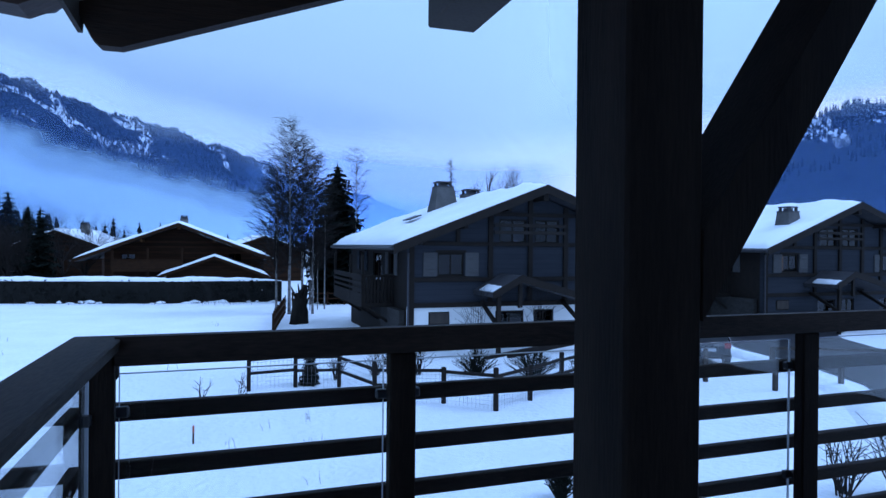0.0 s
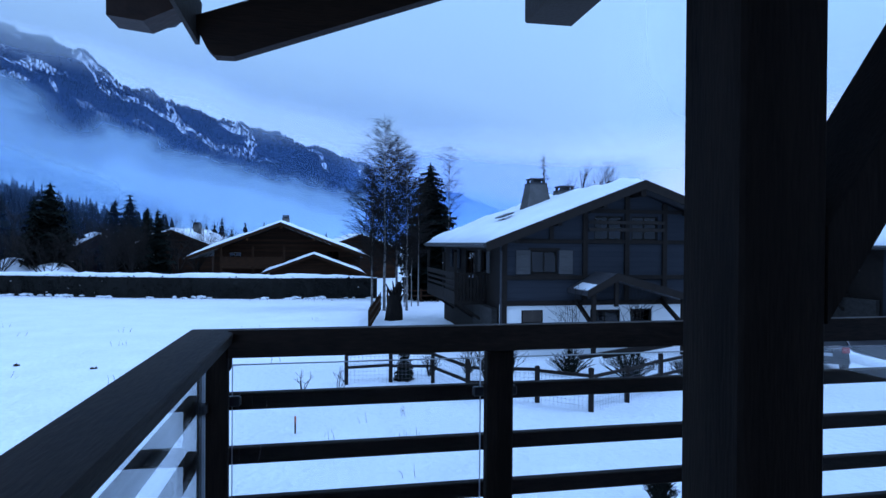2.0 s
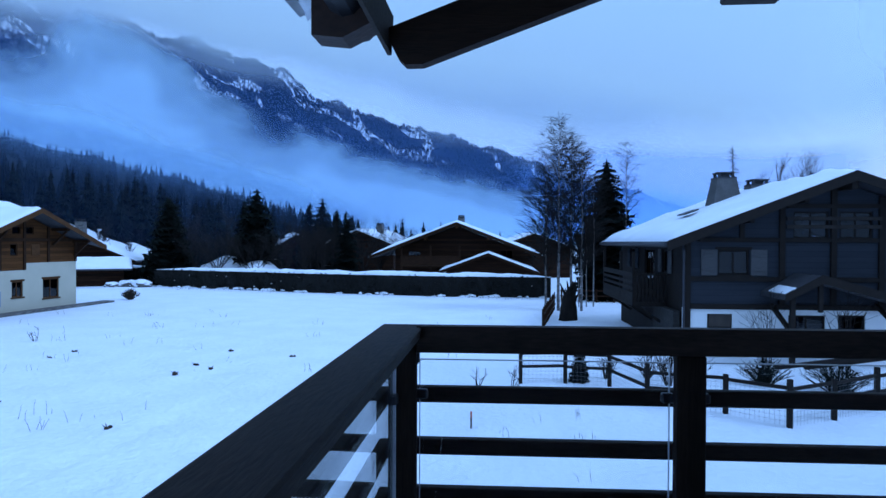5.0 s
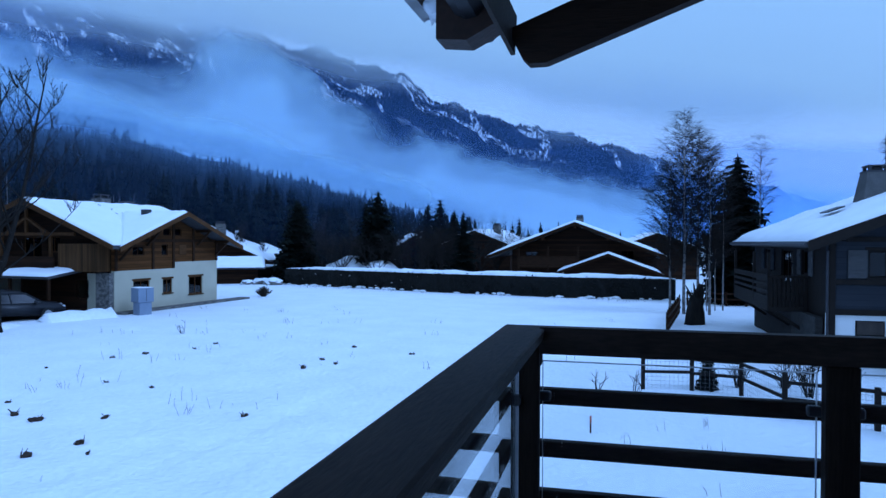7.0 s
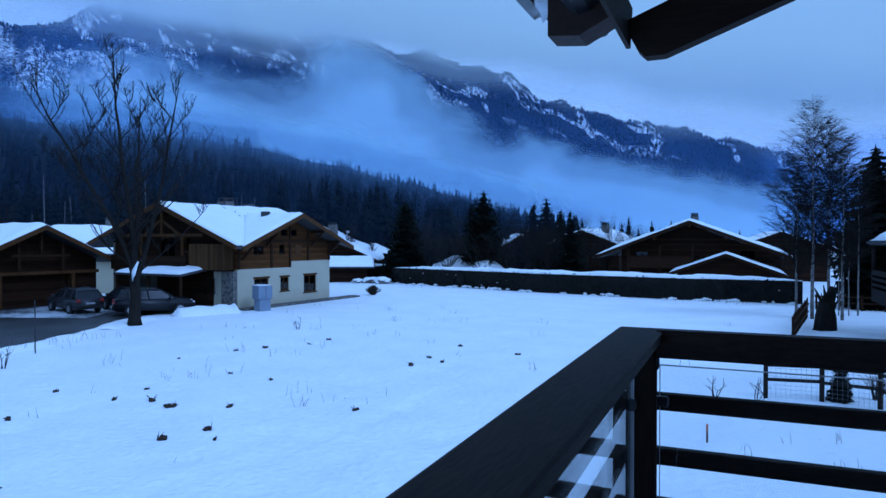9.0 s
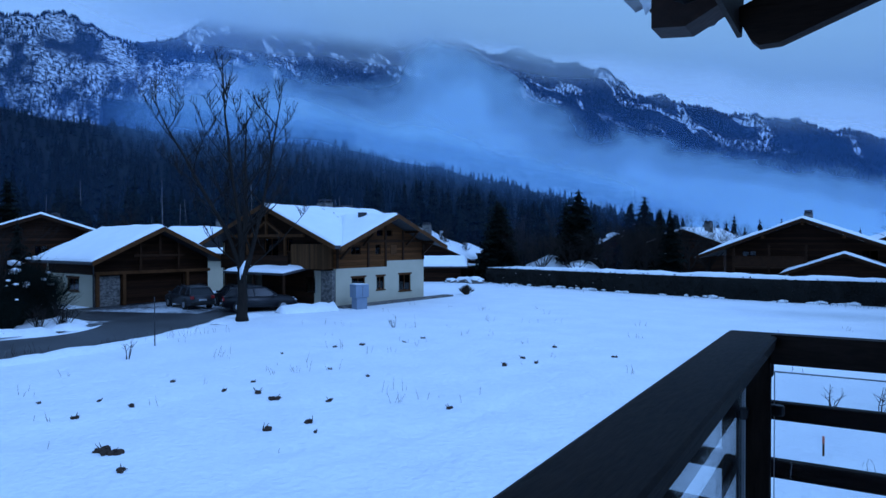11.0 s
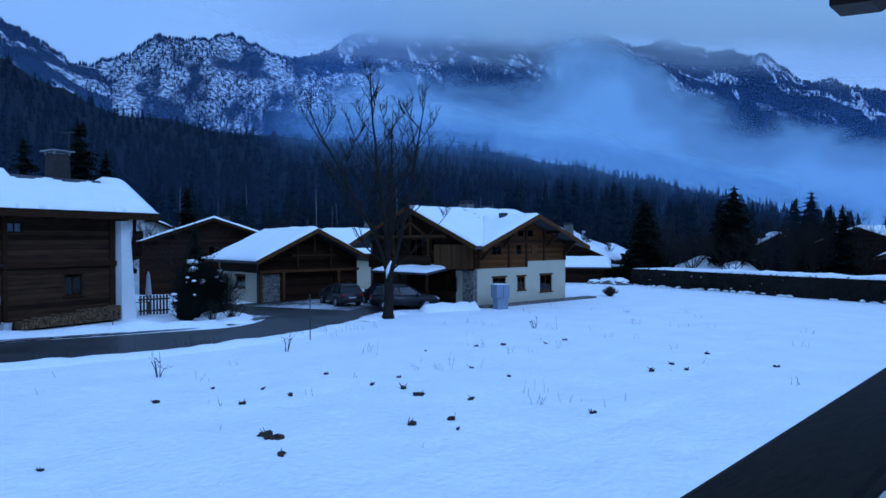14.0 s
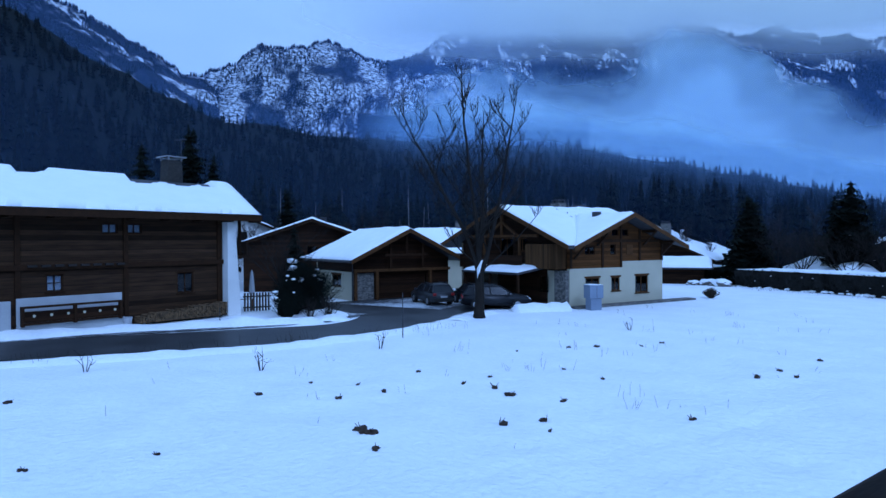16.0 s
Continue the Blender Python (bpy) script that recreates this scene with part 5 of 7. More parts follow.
def high_trees(name, label, ground, az0, az1, smin, count, hmin, hmax, seed, cut):
    """Small conifers scattered on a mountainside in clumps, thick along its crest."""
    rnd = random.Random(seed)
    g0, g1, rows = GROUND_OF[ground]
    vs, fs = [], []
    ns = len(rows[0]) - 1
    made = 0
    while made < count:
        az = rnd.uniform(az0, az1)
        s = 1.0 if rnd.random() < 0.16 else rnd.uniform(smin, 1.0)
        fi = (az - g0) / (g1 - g0) * (len(rows) - 1)
        i, j = min(int(fi), len(rows) - 2), min(int(s * ns), ns - 1)
        p = rows[i][j].lerp(rows[i + 1][j], fi - i).lerp(rows[i][j + 1].lerp(rows[i + 1][j + 1], fi - i), s * ns - j)
        made += 1
        if s < 1.0 and noise.fractal(Vector((p.x / 130, p.y / 130, seed)), 0.8, 2.1, 4) < cut:
            continue
        h = rnd.uniform(hmin, hmax)
        w, a = h * rnd.uniform(0.17, 0.26), rnd.uniform(0, 2)
        for zb, zt, k in ((0.0, 0.62, 1.0), (0.36, 1.0, 0.66)):
            o = len(vs)
            vs.append((p.x, p.y, p.z + h * zt - 1))
            for q in range(4):
                t = a + q * 1.571
                vs.append((p.x + w * k * math.cos(t), p.y + w * k * math.sin(t), p.z + h * zb - 1 + (0.06 * h if q % 2 else 0)))
            fs += [(o, o + 1 + q, o + 1 + (q + 1) % 4) for q in range(4)]
    me = bpy.data.meshes.new(name)
    me.from_pydata(vs, [], fs)
    me.materials.append(M_FOREST)
    tagged(new(name, me), label, "forest", kind="stuff")


high_trees("crag_trees", "dark conifers clinging to the snowy crags", "mountain_crag", 46, 78, 0.35, 6500, 6, 11, 5, -0.10)
high_trees("flank_trees", "dark conifers on the steep flank", "mountain_flank", 66, 108, 0.30, 7500, 6, 11, 15, -0.25)
high_trees("ridge_trees", "dark conifers covering the long ridge", "mountain_ridge", -7, 56, 0.45, 15000, 7, 14, 6, -0.12)
high_trees("far_trees", "dark conifers on the far mountainside", "mountain_far", -66, -30, 0.5, 2200, 10, 17, 7, -0.1)


def conifer_low(bm, x, y, z, h, w, rnd, tiers=5):
    """A far conifer: a stem of ragged drooping whorls."""
    for t in range(tiers):
        f = t / tiers
        zt = z + h * (1 - 0.9 * f ** 0.9) if t else z + h
        zb = z + h * (1 - 0.9 * ((t + 1) / tiers) ** 0.9) - h * 0.03
        r = w * ((t + 1) / tiers) ** 0.85
        k = 9
        a0 = rnd.uniform(0, 6)
        tip = bm.verts.new((x, y, zt + h * 0.02))
        ring = []
        for i in range(k):
            rr = r * (1.0 if i % 2 else 0.55) * rnd.uniform(0.7, 1.2)
            ring.append(bm.verts.new((x + rr * math.cos(a0 + 6.283 * i / k), y + rr * math.sin(a0 + 6.283 * i / k), zb + (h * 0.035 if i % 2 == 0 else -h * 0.02) * rnd.uniform(0.5, 1.4))))
        for i in range(k):
            bm.faces.new((tip, ring[i], ring[(i + 1) % k]))


def conifer_mid(bm, x, y, z, h, w, rnd):
    """A conifer at middle distance: whorls of drooping boughs with ragged ends."""
    wh = 24
    for k in range(wh):
        f = (k + rnd.uniform(-0.9, 0.9)) / wh
        zc = z + h * (0.08 + 0.90 * max(0, f))
        nb = 7 if k < wh - 3 else 5
        a0 = rnd.uniform(0, 6)
        for i in range(nb):
            a = a0 + 6.283 * i / nb + rnd.uniform(-0.3, 0.3)
            L = (w * (1 - min(1, max(0, f))) ** 0.85 + 0.1) * rnd.uniform(0.55, 1.15)
            o, sd = Vector((math.cos(a), math.sin(a), 0)), Vector((-math.sin(a), math.cos(a), 0))
            c = Vector((x, y, zc + h * 0.015))
            tip = c + o * L + Vector((0, 0, -L * rnd.uniform(0.35, 0.6) - h * 0.02))
            mid = c + o * L * 0.55 + Vector((0, 0, -L * 0.12))
            vs = [bm.verts.new(q) for q in (c, mid + sd * L * 0.36 + Vector((0, 0, -0.4 * L)), tip, mid - sd * L * 0.36 + Vector((0, 0, -0.4 * L)), mid)]
            bm.faces.new((vs[0], vs[1], vs[4]))
            bm.faces.new((vs[1], vs[2], vs[4]))
            bm.faces.new((vs[2], vs[3], vs[4]))
            bm.faces.new((vs[3], vs[0], vs[4]))
    conifer_low(bm, x, y, z + h * 0.04, h * 0.95, w * 0.62, rnd, 8)


def slope_z(az, r):
    s = (r - 140) / 480
    return max(0, s) ** 1.15 * (620 * math.tan(radians(lerp_table(SLOPE, az))) + 4.5) - 2 if s > 0 else 0.0


def forest():
    rnd = random.Random(9)
    bm = bmesh.new()
    for i in range(3200):
        az = rnd.uniform(12, 108)
        r = 130 + 470 * rnd.random() ** 0.9
        if az < 40:
            r = max(r, 130 + (40 - az) * 3)
        h = rnd.uniform(6, 11) if r > 330 else rnd.uniform(9, 16)
        p = polar(az, r, slope_z(az, r) - 1.5)
        conifer_low(bm, *p, h, h * rnd.uniform(0.2, 0.32), rnd, 4)
    solo("forest", bm, M_FOREST, "dark spruce forest covering the slope", "forest", kind="stuff")
    bm = bmesh.new()
    for i in range(430):
        az = rnd.uniform(10, 104)
        az += 1.6 * noise.noise(Vector((az * 0.35, 0, 4)))
        r = rnd.uniform(88, 135)
        h = min(rnd.uniform(10, 17), 4.5 + r * math.tan(radians(lerp_table([(10, 1.1), (16, 2.1), (20, 2.9), (24, 4.0), (28, 5.2), (34, 6.2), (45, 6.2), (60, 5.6), (100, 6.5)], az) * rnd.choice((0.42, 0.55, 0.66, 0.76, 0.84, 0.92, 1.05)) * rnd.uniform(0.94, 1.05))))
        conifer_mid(bm, *polar(az, r, -0.3), h, min(3.2, h * rnd.uniform(0.19, 0.30)), rnd)
    solo("forest_edge", bm, M_NEEDLE, "tall dark spruces along the forest edge", "forest", kind="stuff")
    bm = bmesh.new()
    for az0, az1, r0, r1, hmin, hmax, n in ((6, 11, 95, 125, 6.5, 9.5, 12), (1, 6, 105, 140, 5.5, 8.5, 12), (-14, 1, 110, 150, 5.0, 8.0, 22), (-60, -44, 90, 150, 6, 10, 44), (-44, -16, 110, 170, 5, 8, 26)):
        for i in range(n):
            h = rnd.uniform(hmin, hmax)
            conifer_mid(bm, *polar(rnd.uniform(az0, az1), rnd.uniform(r0, r1), -0.3), h, h * rnd.uniform(0.17, 0.26), rnd)
    solo("far_wood", bm, M_NEEDLE, "distant spruces beyond the chalets", "forest", kind="stuff")
    bm = bmesh.new()
    for i in range(70):
        az, r = rnd.uniform(40, 98), rnd.uniform(86, 150)
        p = Vector(polar(az, r, -0.3))
        h = rnd.uniform(7, 13)
        tube(bm, [p, p + Vector((rnd.uniform(-0.5, 0.5), rnd.uniform(-0.5, 0.5), h))], [0.09, 0.02], 4)
    solo("pale_stems", bm, M_BIRCH, "bare pale stems at the forest edge", "trees", kind="stuff")
    # leafless trees among the spruces: upswept brushes of fine branches
    bm = bmesh.new()
    for i in range(95):
        az, r = rnd.uniform(14, 80), rnd.uniform(72, 92)
        if 24 < az < 36:
            r += 12
        p, h = Vector(polar(az, r, -0.3)), rnd.uniform(4.5, 8.5) * (0.75 if az < 22 else 1.0)
        tube(bm, [p, p + Vector((0, 0, h * 0.5)), p + Vector((rnd.uniform(-0.3, 0.3), 0, h))], [0.11, 0.08, 0.02], 4, False)
        for k in range(34):
            f, a = rnd.uniform(0.2, 0.95), rnd.uniform(0, 6.283)
            q, L = p + Vector((0, 0, h * f)), h * rnd.uniform(0.16, 0.34) * (1.15 - 0.6 * f)
            e = q + Vector((math.cos(a) * L * 0.7, math.sin(a) * L * 0.7, L * 0.85))
            tube(bm, [q, q.lerp(e, 0.5) + Vector((0, 0, -0.06 * L)), e], [0.035, 0.026, 0.012], 3, False)
            for _ in range(4):
                o = q.lerp(e, rnd.uniform(0.3, 1.0))
                tube(bm, [o, o + Vector((rnd.uniform(-1, 1), rnd.uniform(-1, 1), rnd.uniform(0.2, 1.2))) * L * 0.4], [0.018, 0.009], 3, False)
    solo("bare_wood", bm, M_TWIG, "brown leafless trees before the spruces", "trees", kind="stuff")


forest()


def fog_mat(name, stops, amp, scale, dens, tone=(0.80, 0.97, 1.0)):
    """Cloud, and haze painted by a blue tone: thin scatter, its density by height in the bank and by soft noise."""
    m = bpy.data.materials.new(name)
    m.use_nodes = True
    n, l = m.node_tree.nodes, m.node_tree.links
    n.remove(n["Principled BSDF"])
    uv, sep = n.new("ShaderNodeUVMap"), n.new("ShaderNodeSeparateXYZ")
    l.new(uv.outputs[0], sep.inputs[0])
    co = n.new("ShaderNodeTexCoord")
    mp = n.new("ShaderNodeMapping")
    mp.inputs["Scale"].default_value = (1, 1, 1.7)
    l.new(co.outputs["Object"], mp.inputs[0])
    ns = n.new("ShaderNodeTexNoise")
    ns.inputs["Scale"].default_value, ns.inputs["Detail"].default_value, ns.inputs["Roughness"].default_value = scale, 6, 0.52
    ns.inputs["Distortion"].default_value = 0.4
    l.new(mp.outputs[0], ns.inputs["Vector"])
    ma = n.new("ShaderNodeMath")
    ma.operation = "MULTIPLY_ADD"
    ma.inputs[1].default_value = amp
    l.new(ns.outputs[0], ma.inputs[0])
    sb = n.new("ShaderNodeMath")
    sb.operation = "SUBTRACT"
    sb.inputs[1].default_value = amp * 0.5
    l.new(sep.outputs[1], sb.inputs[0])
    l.new(sb.outputs[0], ma.inputs[2])
    r = n.new("ShaderNodeValToRGB")
    r.color_ramp.interpolation = "EASE"
    el = r.color_ramp.elements
    el[0].position, el[0].color = stops[0][0], (stops[0][1],) * 3 + (1,)
    el[1].position, el[1].color = stops[-1][0], (stops[-1][1],) * 3 + (1,)
    for p, v in stops[1:-1]:
        e = el.new(p)
        e.color = (v, v, v, 1)
    l.new(ma.outputs[0], r.inputs[0])
    # fades at both ends
    ramp2 = n.new("ShaderNodeValToRGB")
    ramp2.color_ramp.interpolation = "EASE"
    e2 = ramp2.color_ramp.elements
    e2[0].position, e2[0].color, e2[1].position, e2[1].color = 0.0, (0, 0, 0, 1), 0.15, (1, 1, 1, 1)
    e = e2.new(0.85)
    e.color = (1, 1, 1, 1)
    e = e2.new(1.0)
    e.color = (0, 0, 0, 1)
    l.new(sep.outputs[0], ramp2.inputs[0])
    mu, mu2 = n.new("ShaderNodeMath"), n.new("ShaderNodeMath")
    mu.operation = mu2.operation = "MULTIPLY"
    l.new(r.outputs[0], mu.inputs[0])
    l.new(ramp2.outputs[0], mu.inputs[1])
    l.new(mu.outputs[0], mu2.inputs[0])
    mu2.inputs[1].default_value = dens
    tr, df, tl, m1, m2 = (n.new("ShaderNode" + k) for k in ("BsdfTransparent", "BsdfDiffuse", "BsdfTranslucent", "MixShader", "MixShader"))
    for s in (df, tl):
        s.inputs[0].default_value = (*tone, 1)
    l.new(df.outputs[0], m1.inputs[1])
    l.new(tl.outputs[0], m1.inputs[2])
    l.new(mu2.outputs[0], m2.inputs[0])
    l.new(tr.outputs[0], m2.inputs[1])
    l.new(m1.outputs[0], m2.inputs[2])
    l.new(m2.outputs[0], n["Material Output"].inputs[0])
    return m


def fog_bank(name, label, az0, az1, lo, hi, r, material, na=48, nv=8):
    bm = bmesh.new()
    uvl = bm.loops.layers.uv.new("UVMap")
    g, co = [], {}
    for i in range(na + 1):
        az = az0 + (az1 - az0) * i / na
        a, b = lerp_table(lo, az), lerp_table(hi, az)
        row = []
        for j in range(nv + 1):
            el = a + (b - a) * j / nv
            v = bm.verts.new(polar(az, r, 4.5 + r * math.tan(radians(el))))
            co[v] = (i / na, j / nv)
            row.append(v)
        g.append(row)
    for i in range(na):
        for j in range(nv):
            f = bm.faces.new((g[i][j], g[i + 1][j], g[i + 1][j + 1], g[i][j + 1]))
            for lp in f.loops:
                lp[uvl].uv = co[lp.vert]
    ob = solo(name, bm, material, label, "cloud", kind="structure", smooth=True)
    ob.visible_shadow = False
    return ob


FOG_LOW = fog_mat("valley_mist", ((0.0, 1.0), (0.55, 1.0), (0.76, 0.70), (1.0, 0.0)), 0.85, 0.0042, 0.97, (0.70, 0.95, 0.97))
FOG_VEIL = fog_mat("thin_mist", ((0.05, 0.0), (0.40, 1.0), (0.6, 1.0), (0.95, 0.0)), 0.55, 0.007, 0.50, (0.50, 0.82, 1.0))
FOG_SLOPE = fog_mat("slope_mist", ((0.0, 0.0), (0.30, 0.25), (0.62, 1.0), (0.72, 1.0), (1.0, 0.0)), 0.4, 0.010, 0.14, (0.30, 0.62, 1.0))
# the haze materials have blue airlight put into their colour
FOG_HAZE = fog_mat("valley_haze_tint", ((0.0, 1.0), (0.5, 0.9), (0.75, 0.7), (1.0, 0.0)), 0.25, 0.004, 0.21, (0.12, 0.42, 1.0))
FOG_NEAR = fog_mat("forest_haze_tint", ((0.0, 0.6), (0.3, 1.0), (0.8, 0.8), (1.0, 0.0)), 0.3, 0.012, 0.024, (0.16, 0.46, 1.0))
FOG_DECK = fog_mat("cloud_deck", ((0.08, 0.0), (0.20, 0.35), (0.34, 0.97), (1.0, 1.0)), 0.22, 0.0018, 1.0, (0.93, 1.0, 0.96))
FOG_DECK_THIN = fog_mat("cloud_shreds", ((0.06, 0.0), (0.3, 0.5), (0.5, 0.9), (1.0, 1.0)), 0.3, 0.0018, 0.94, (0.93, 1.0, 0.96))
FOG_FAR = fog_mat("distant_haze_tint", ((0.0, 1.0), (0.6, 0.9), (0.8, 0.7), (1.0, 0.0)), 0.2, 0.004, 0.62, (0.24, 0.56, 1.0))
FOG_CRAG = fog_mat("mountain_haze_tint", ((0.0, 1.0), (0.3, 0.9), (0.5, 0.6), (1.0, 0.2)), 0.25, 0.004, 0.20, (0.18, 0.48, 1.0))
fog_bank("haze", "pale blue sheet that paints haze before the distant ridge", -30, -1, [(-30, -1), (-1, -1)], [(-30, 8), (-1, 9)], 1070, FOG_FAR)
fog_bank("mist_bank", "bank of pale mist lying in the valley before the ridge", -26, 60, [(-26, -2), (60, -2)], [(-26, 4.5), (-12, 4.8), (-3, 5.6), (5, 6.9), (12, 8.2), (18, 9.8), (23, 11.8), (27, 14.5), (30, 18.5), (34, 18.0), (39, 17.2), (46, 16.6), (52, 15.2), (60, 10)], 1080, FOG_LOW)
fog_bank("haze", "blue-tinted sheet that paints haze in front of the ridge", -26, 66, [(-26, -2), (66, -2)], [(-26, 10), (0, 16), (66, 24)], 1060, FOG_HAZE)
fog_bank("haze", "blue-tinted sheet that paints haze in front of the rocky mountain", 40, 118, [(40, 0), (118, 0)], [(40, 24), (118, 30)], 880, FOG_CRAG)
fog_bank("haze", "blue-tinted sheet that paints haze before the dark mountainside", -88, -24, [(-88, -1), (-24, -1)], [(-88, 20), (-24, 14)], 680, FOG_HAZE)
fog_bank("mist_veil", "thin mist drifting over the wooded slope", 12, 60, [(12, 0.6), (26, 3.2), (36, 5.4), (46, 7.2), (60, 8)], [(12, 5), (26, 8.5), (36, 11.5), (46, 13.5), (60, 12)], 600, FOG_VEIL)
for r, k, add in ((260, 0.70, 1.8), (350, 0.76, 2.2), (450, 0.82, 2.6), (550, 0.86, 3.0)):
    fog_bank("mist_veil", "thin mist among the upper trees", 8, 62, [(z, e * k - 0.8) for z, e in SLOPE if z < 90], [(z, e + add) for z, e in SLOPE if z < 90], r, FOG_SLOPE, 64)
# two faint blue sheets added to brighten the forest's darks like airlight
fog_bank("haze", "faint blue sheet that paints haze before the forest", -4, 116, [(-4, -0.3), (116, -0.3)], [(-4, 6), (30, 10), (116, 20)], 138, FOG_NEAR)
fog_bank("haze", "faint blue sheet added over the gardens to lift the forest's darks", -4, 112, [(-4, -2.5), (112, -2.5)], [(-4, 5), (30, 9), (112, 16)], 86, FOG_NEAR)
fog_bank("cloud_deck", "low grey-blue cloud hiding the summits", -75, 72, [(-75, 9), (-45, 6.0), (-25, 2.5), (-5, 3.6), (4, 6.2), (12, 8.7), (20, 11.1), (30, 12.6), (45, 13.4), (54, 13.4), (72, 16)], [(-75, 26), (10, 26), (72, 26)], 1900, FOG_DECK, 96)
fog_bank("cloud_deck", "low cloud drifting across the high slope", 72, 120, [(72, 17.5), (80, 17.6), (88, 18.6), (120, 20)], [(72, 30), (120, 30)], 1350, FOG_DECK_THIN)
fog_bank("cloud_deck", "low cloud over the far mountainside", -88, -24, [(-88, 10), (-50, 8.4), (-24, 6.5)], [(-88, 22), (-24, 22)], 1400, FOG_DECK_THIN)

# ---- trees and hedges ----


def grow(bm, p, d, length, r, depth, rnd, spread, droop, sides, tips, kids=(2, 4), bend=0.25):
    """A limb with its forks: bent, tapering, thinner at each fork."""
    n = 4 if depth > 1 else 3
    pts, rad = [Vector(p)], [r]
    dd = Vector(d).normalized()
    for i in range(n):
        dd = (dd + Vector((rnd.uniform(-1, 1), rnd.uniform(-1, 1), rnd.uniform(-0.6, 0.9))) * bend * 0.5 + Vector((0, 0, -droop))).normalized()
        pts.append(pts[-1] + dd * length / n)
        rad.append(r * (1 - 0.6 * (i + 1) / n))
    tube(bm, pts, rad, sides if depth > 1 else 3, False)
    if depth == 0:
        tips.append(pts[-1])
        return
    for k in range(rnd.randint(*kids)):
        f = rnd.uniform(0.35, 1.0)
        i = min(int(f * n), n - 1)
        q = pts[i].lerp(pts[i + 1], f * n - i)
        side = Vector((rnd.uniform(-1, 1), rnd.uniform(-1, 1), rnd.uniform(-0.2, 0.5))).normalized()
        nd = (dd + side * spread).normalized()
        grow(bm, q, nd, length * rnd.uniform(0.5, 0.75), max(0.006, rad[i + 1] * 0.62), depth - 1, rnd, spread, droop, sides, tips, kids, bend)
    grow(bm, pts[-1], dd, length * 0.66, max(0.006, rad[-1] * 0.95), depth - 1, rnd, spread, droop, sides, tips, kids, bend)


def bare_tree(name, label, m, trunk_h, r, limbs, limb_len, depth, seed, spread, droop, bark, up=1.2, lean=0.35, kids=(2, 4), buds=0.0, group="", start=0.75):
    rnd = random.Random(seed)
    top = thing(name, label, "tree", m, group)
    bm = bmesh.new()
    pts = [(0, 0, -0.2), (0.02, 0.03, trunk_h * 0.3), (-0.06, 0.04, trunk_h * 0.65), (0.0, 0.0, trunk_h)]
    tube(bm, pts, [r * 1.3, r, r * 0.85, r * 0.7], 9)
    part("trunk", bm, bark, top, "", True)
    bm, tips = bmesh.new(), []
    for k in range(limbs):
        a = 6.283 * k / limbs + rnd.uniform(-0.4, 0.4)
        f = rnd.uniform(start, 1.0)
        d = Vector((math.cos(a) * lean * rnd.uniform(0.5, 1.3), math.sin(a) * lean * rnd.uniform(0.5, 1.3), up))
        grow(bm, (0, 0, trunk_h * f - 0.05), d, limb_len * rnd.uniform(0.75, 1.1), r * rnd.uniform(0.32, 0.5), depth, rnd, spread, droop, 5, tips, kids)
    part("crown", bm, M_TWIG if bark is not M_BARK else M_BARK, top, "fine bare branches")
    if buds:
        bm = bmesh.new()
        for t in tips:
            if rnd.random() < 0.7:
                for _ in range(2):
                    a, b, c = (t + Vector((rnd.uniform(-1, 1), rnd.uniform(-1, 1), rnd.uniform(-1, 1))) * buds for _ in range(3))
                    bm.faces.new([bm.verts.new(q) for q in (a, b, c)])
        tagged(part("seed_cluster", bm, M_TWIG, top, "dark dry seed clusters at the tips"), kind="stuff")
    return top


def limb_path(p, d, length, rnd, n=7, bend=0.16, up=0.05):
    pts, dd = [Vector(p)], Vector(d).normalized()
    for i in range(n):
        dd = (dd + Vector((rnd.uniform(-1, 1), rnd.uniform(-1, 1), rnd.uniform(-0.4, 0.6))) * bend + Vector((0, 0, up))).normalized()
        pts.append(pts[-1] + dd * (length / n))
    return pts


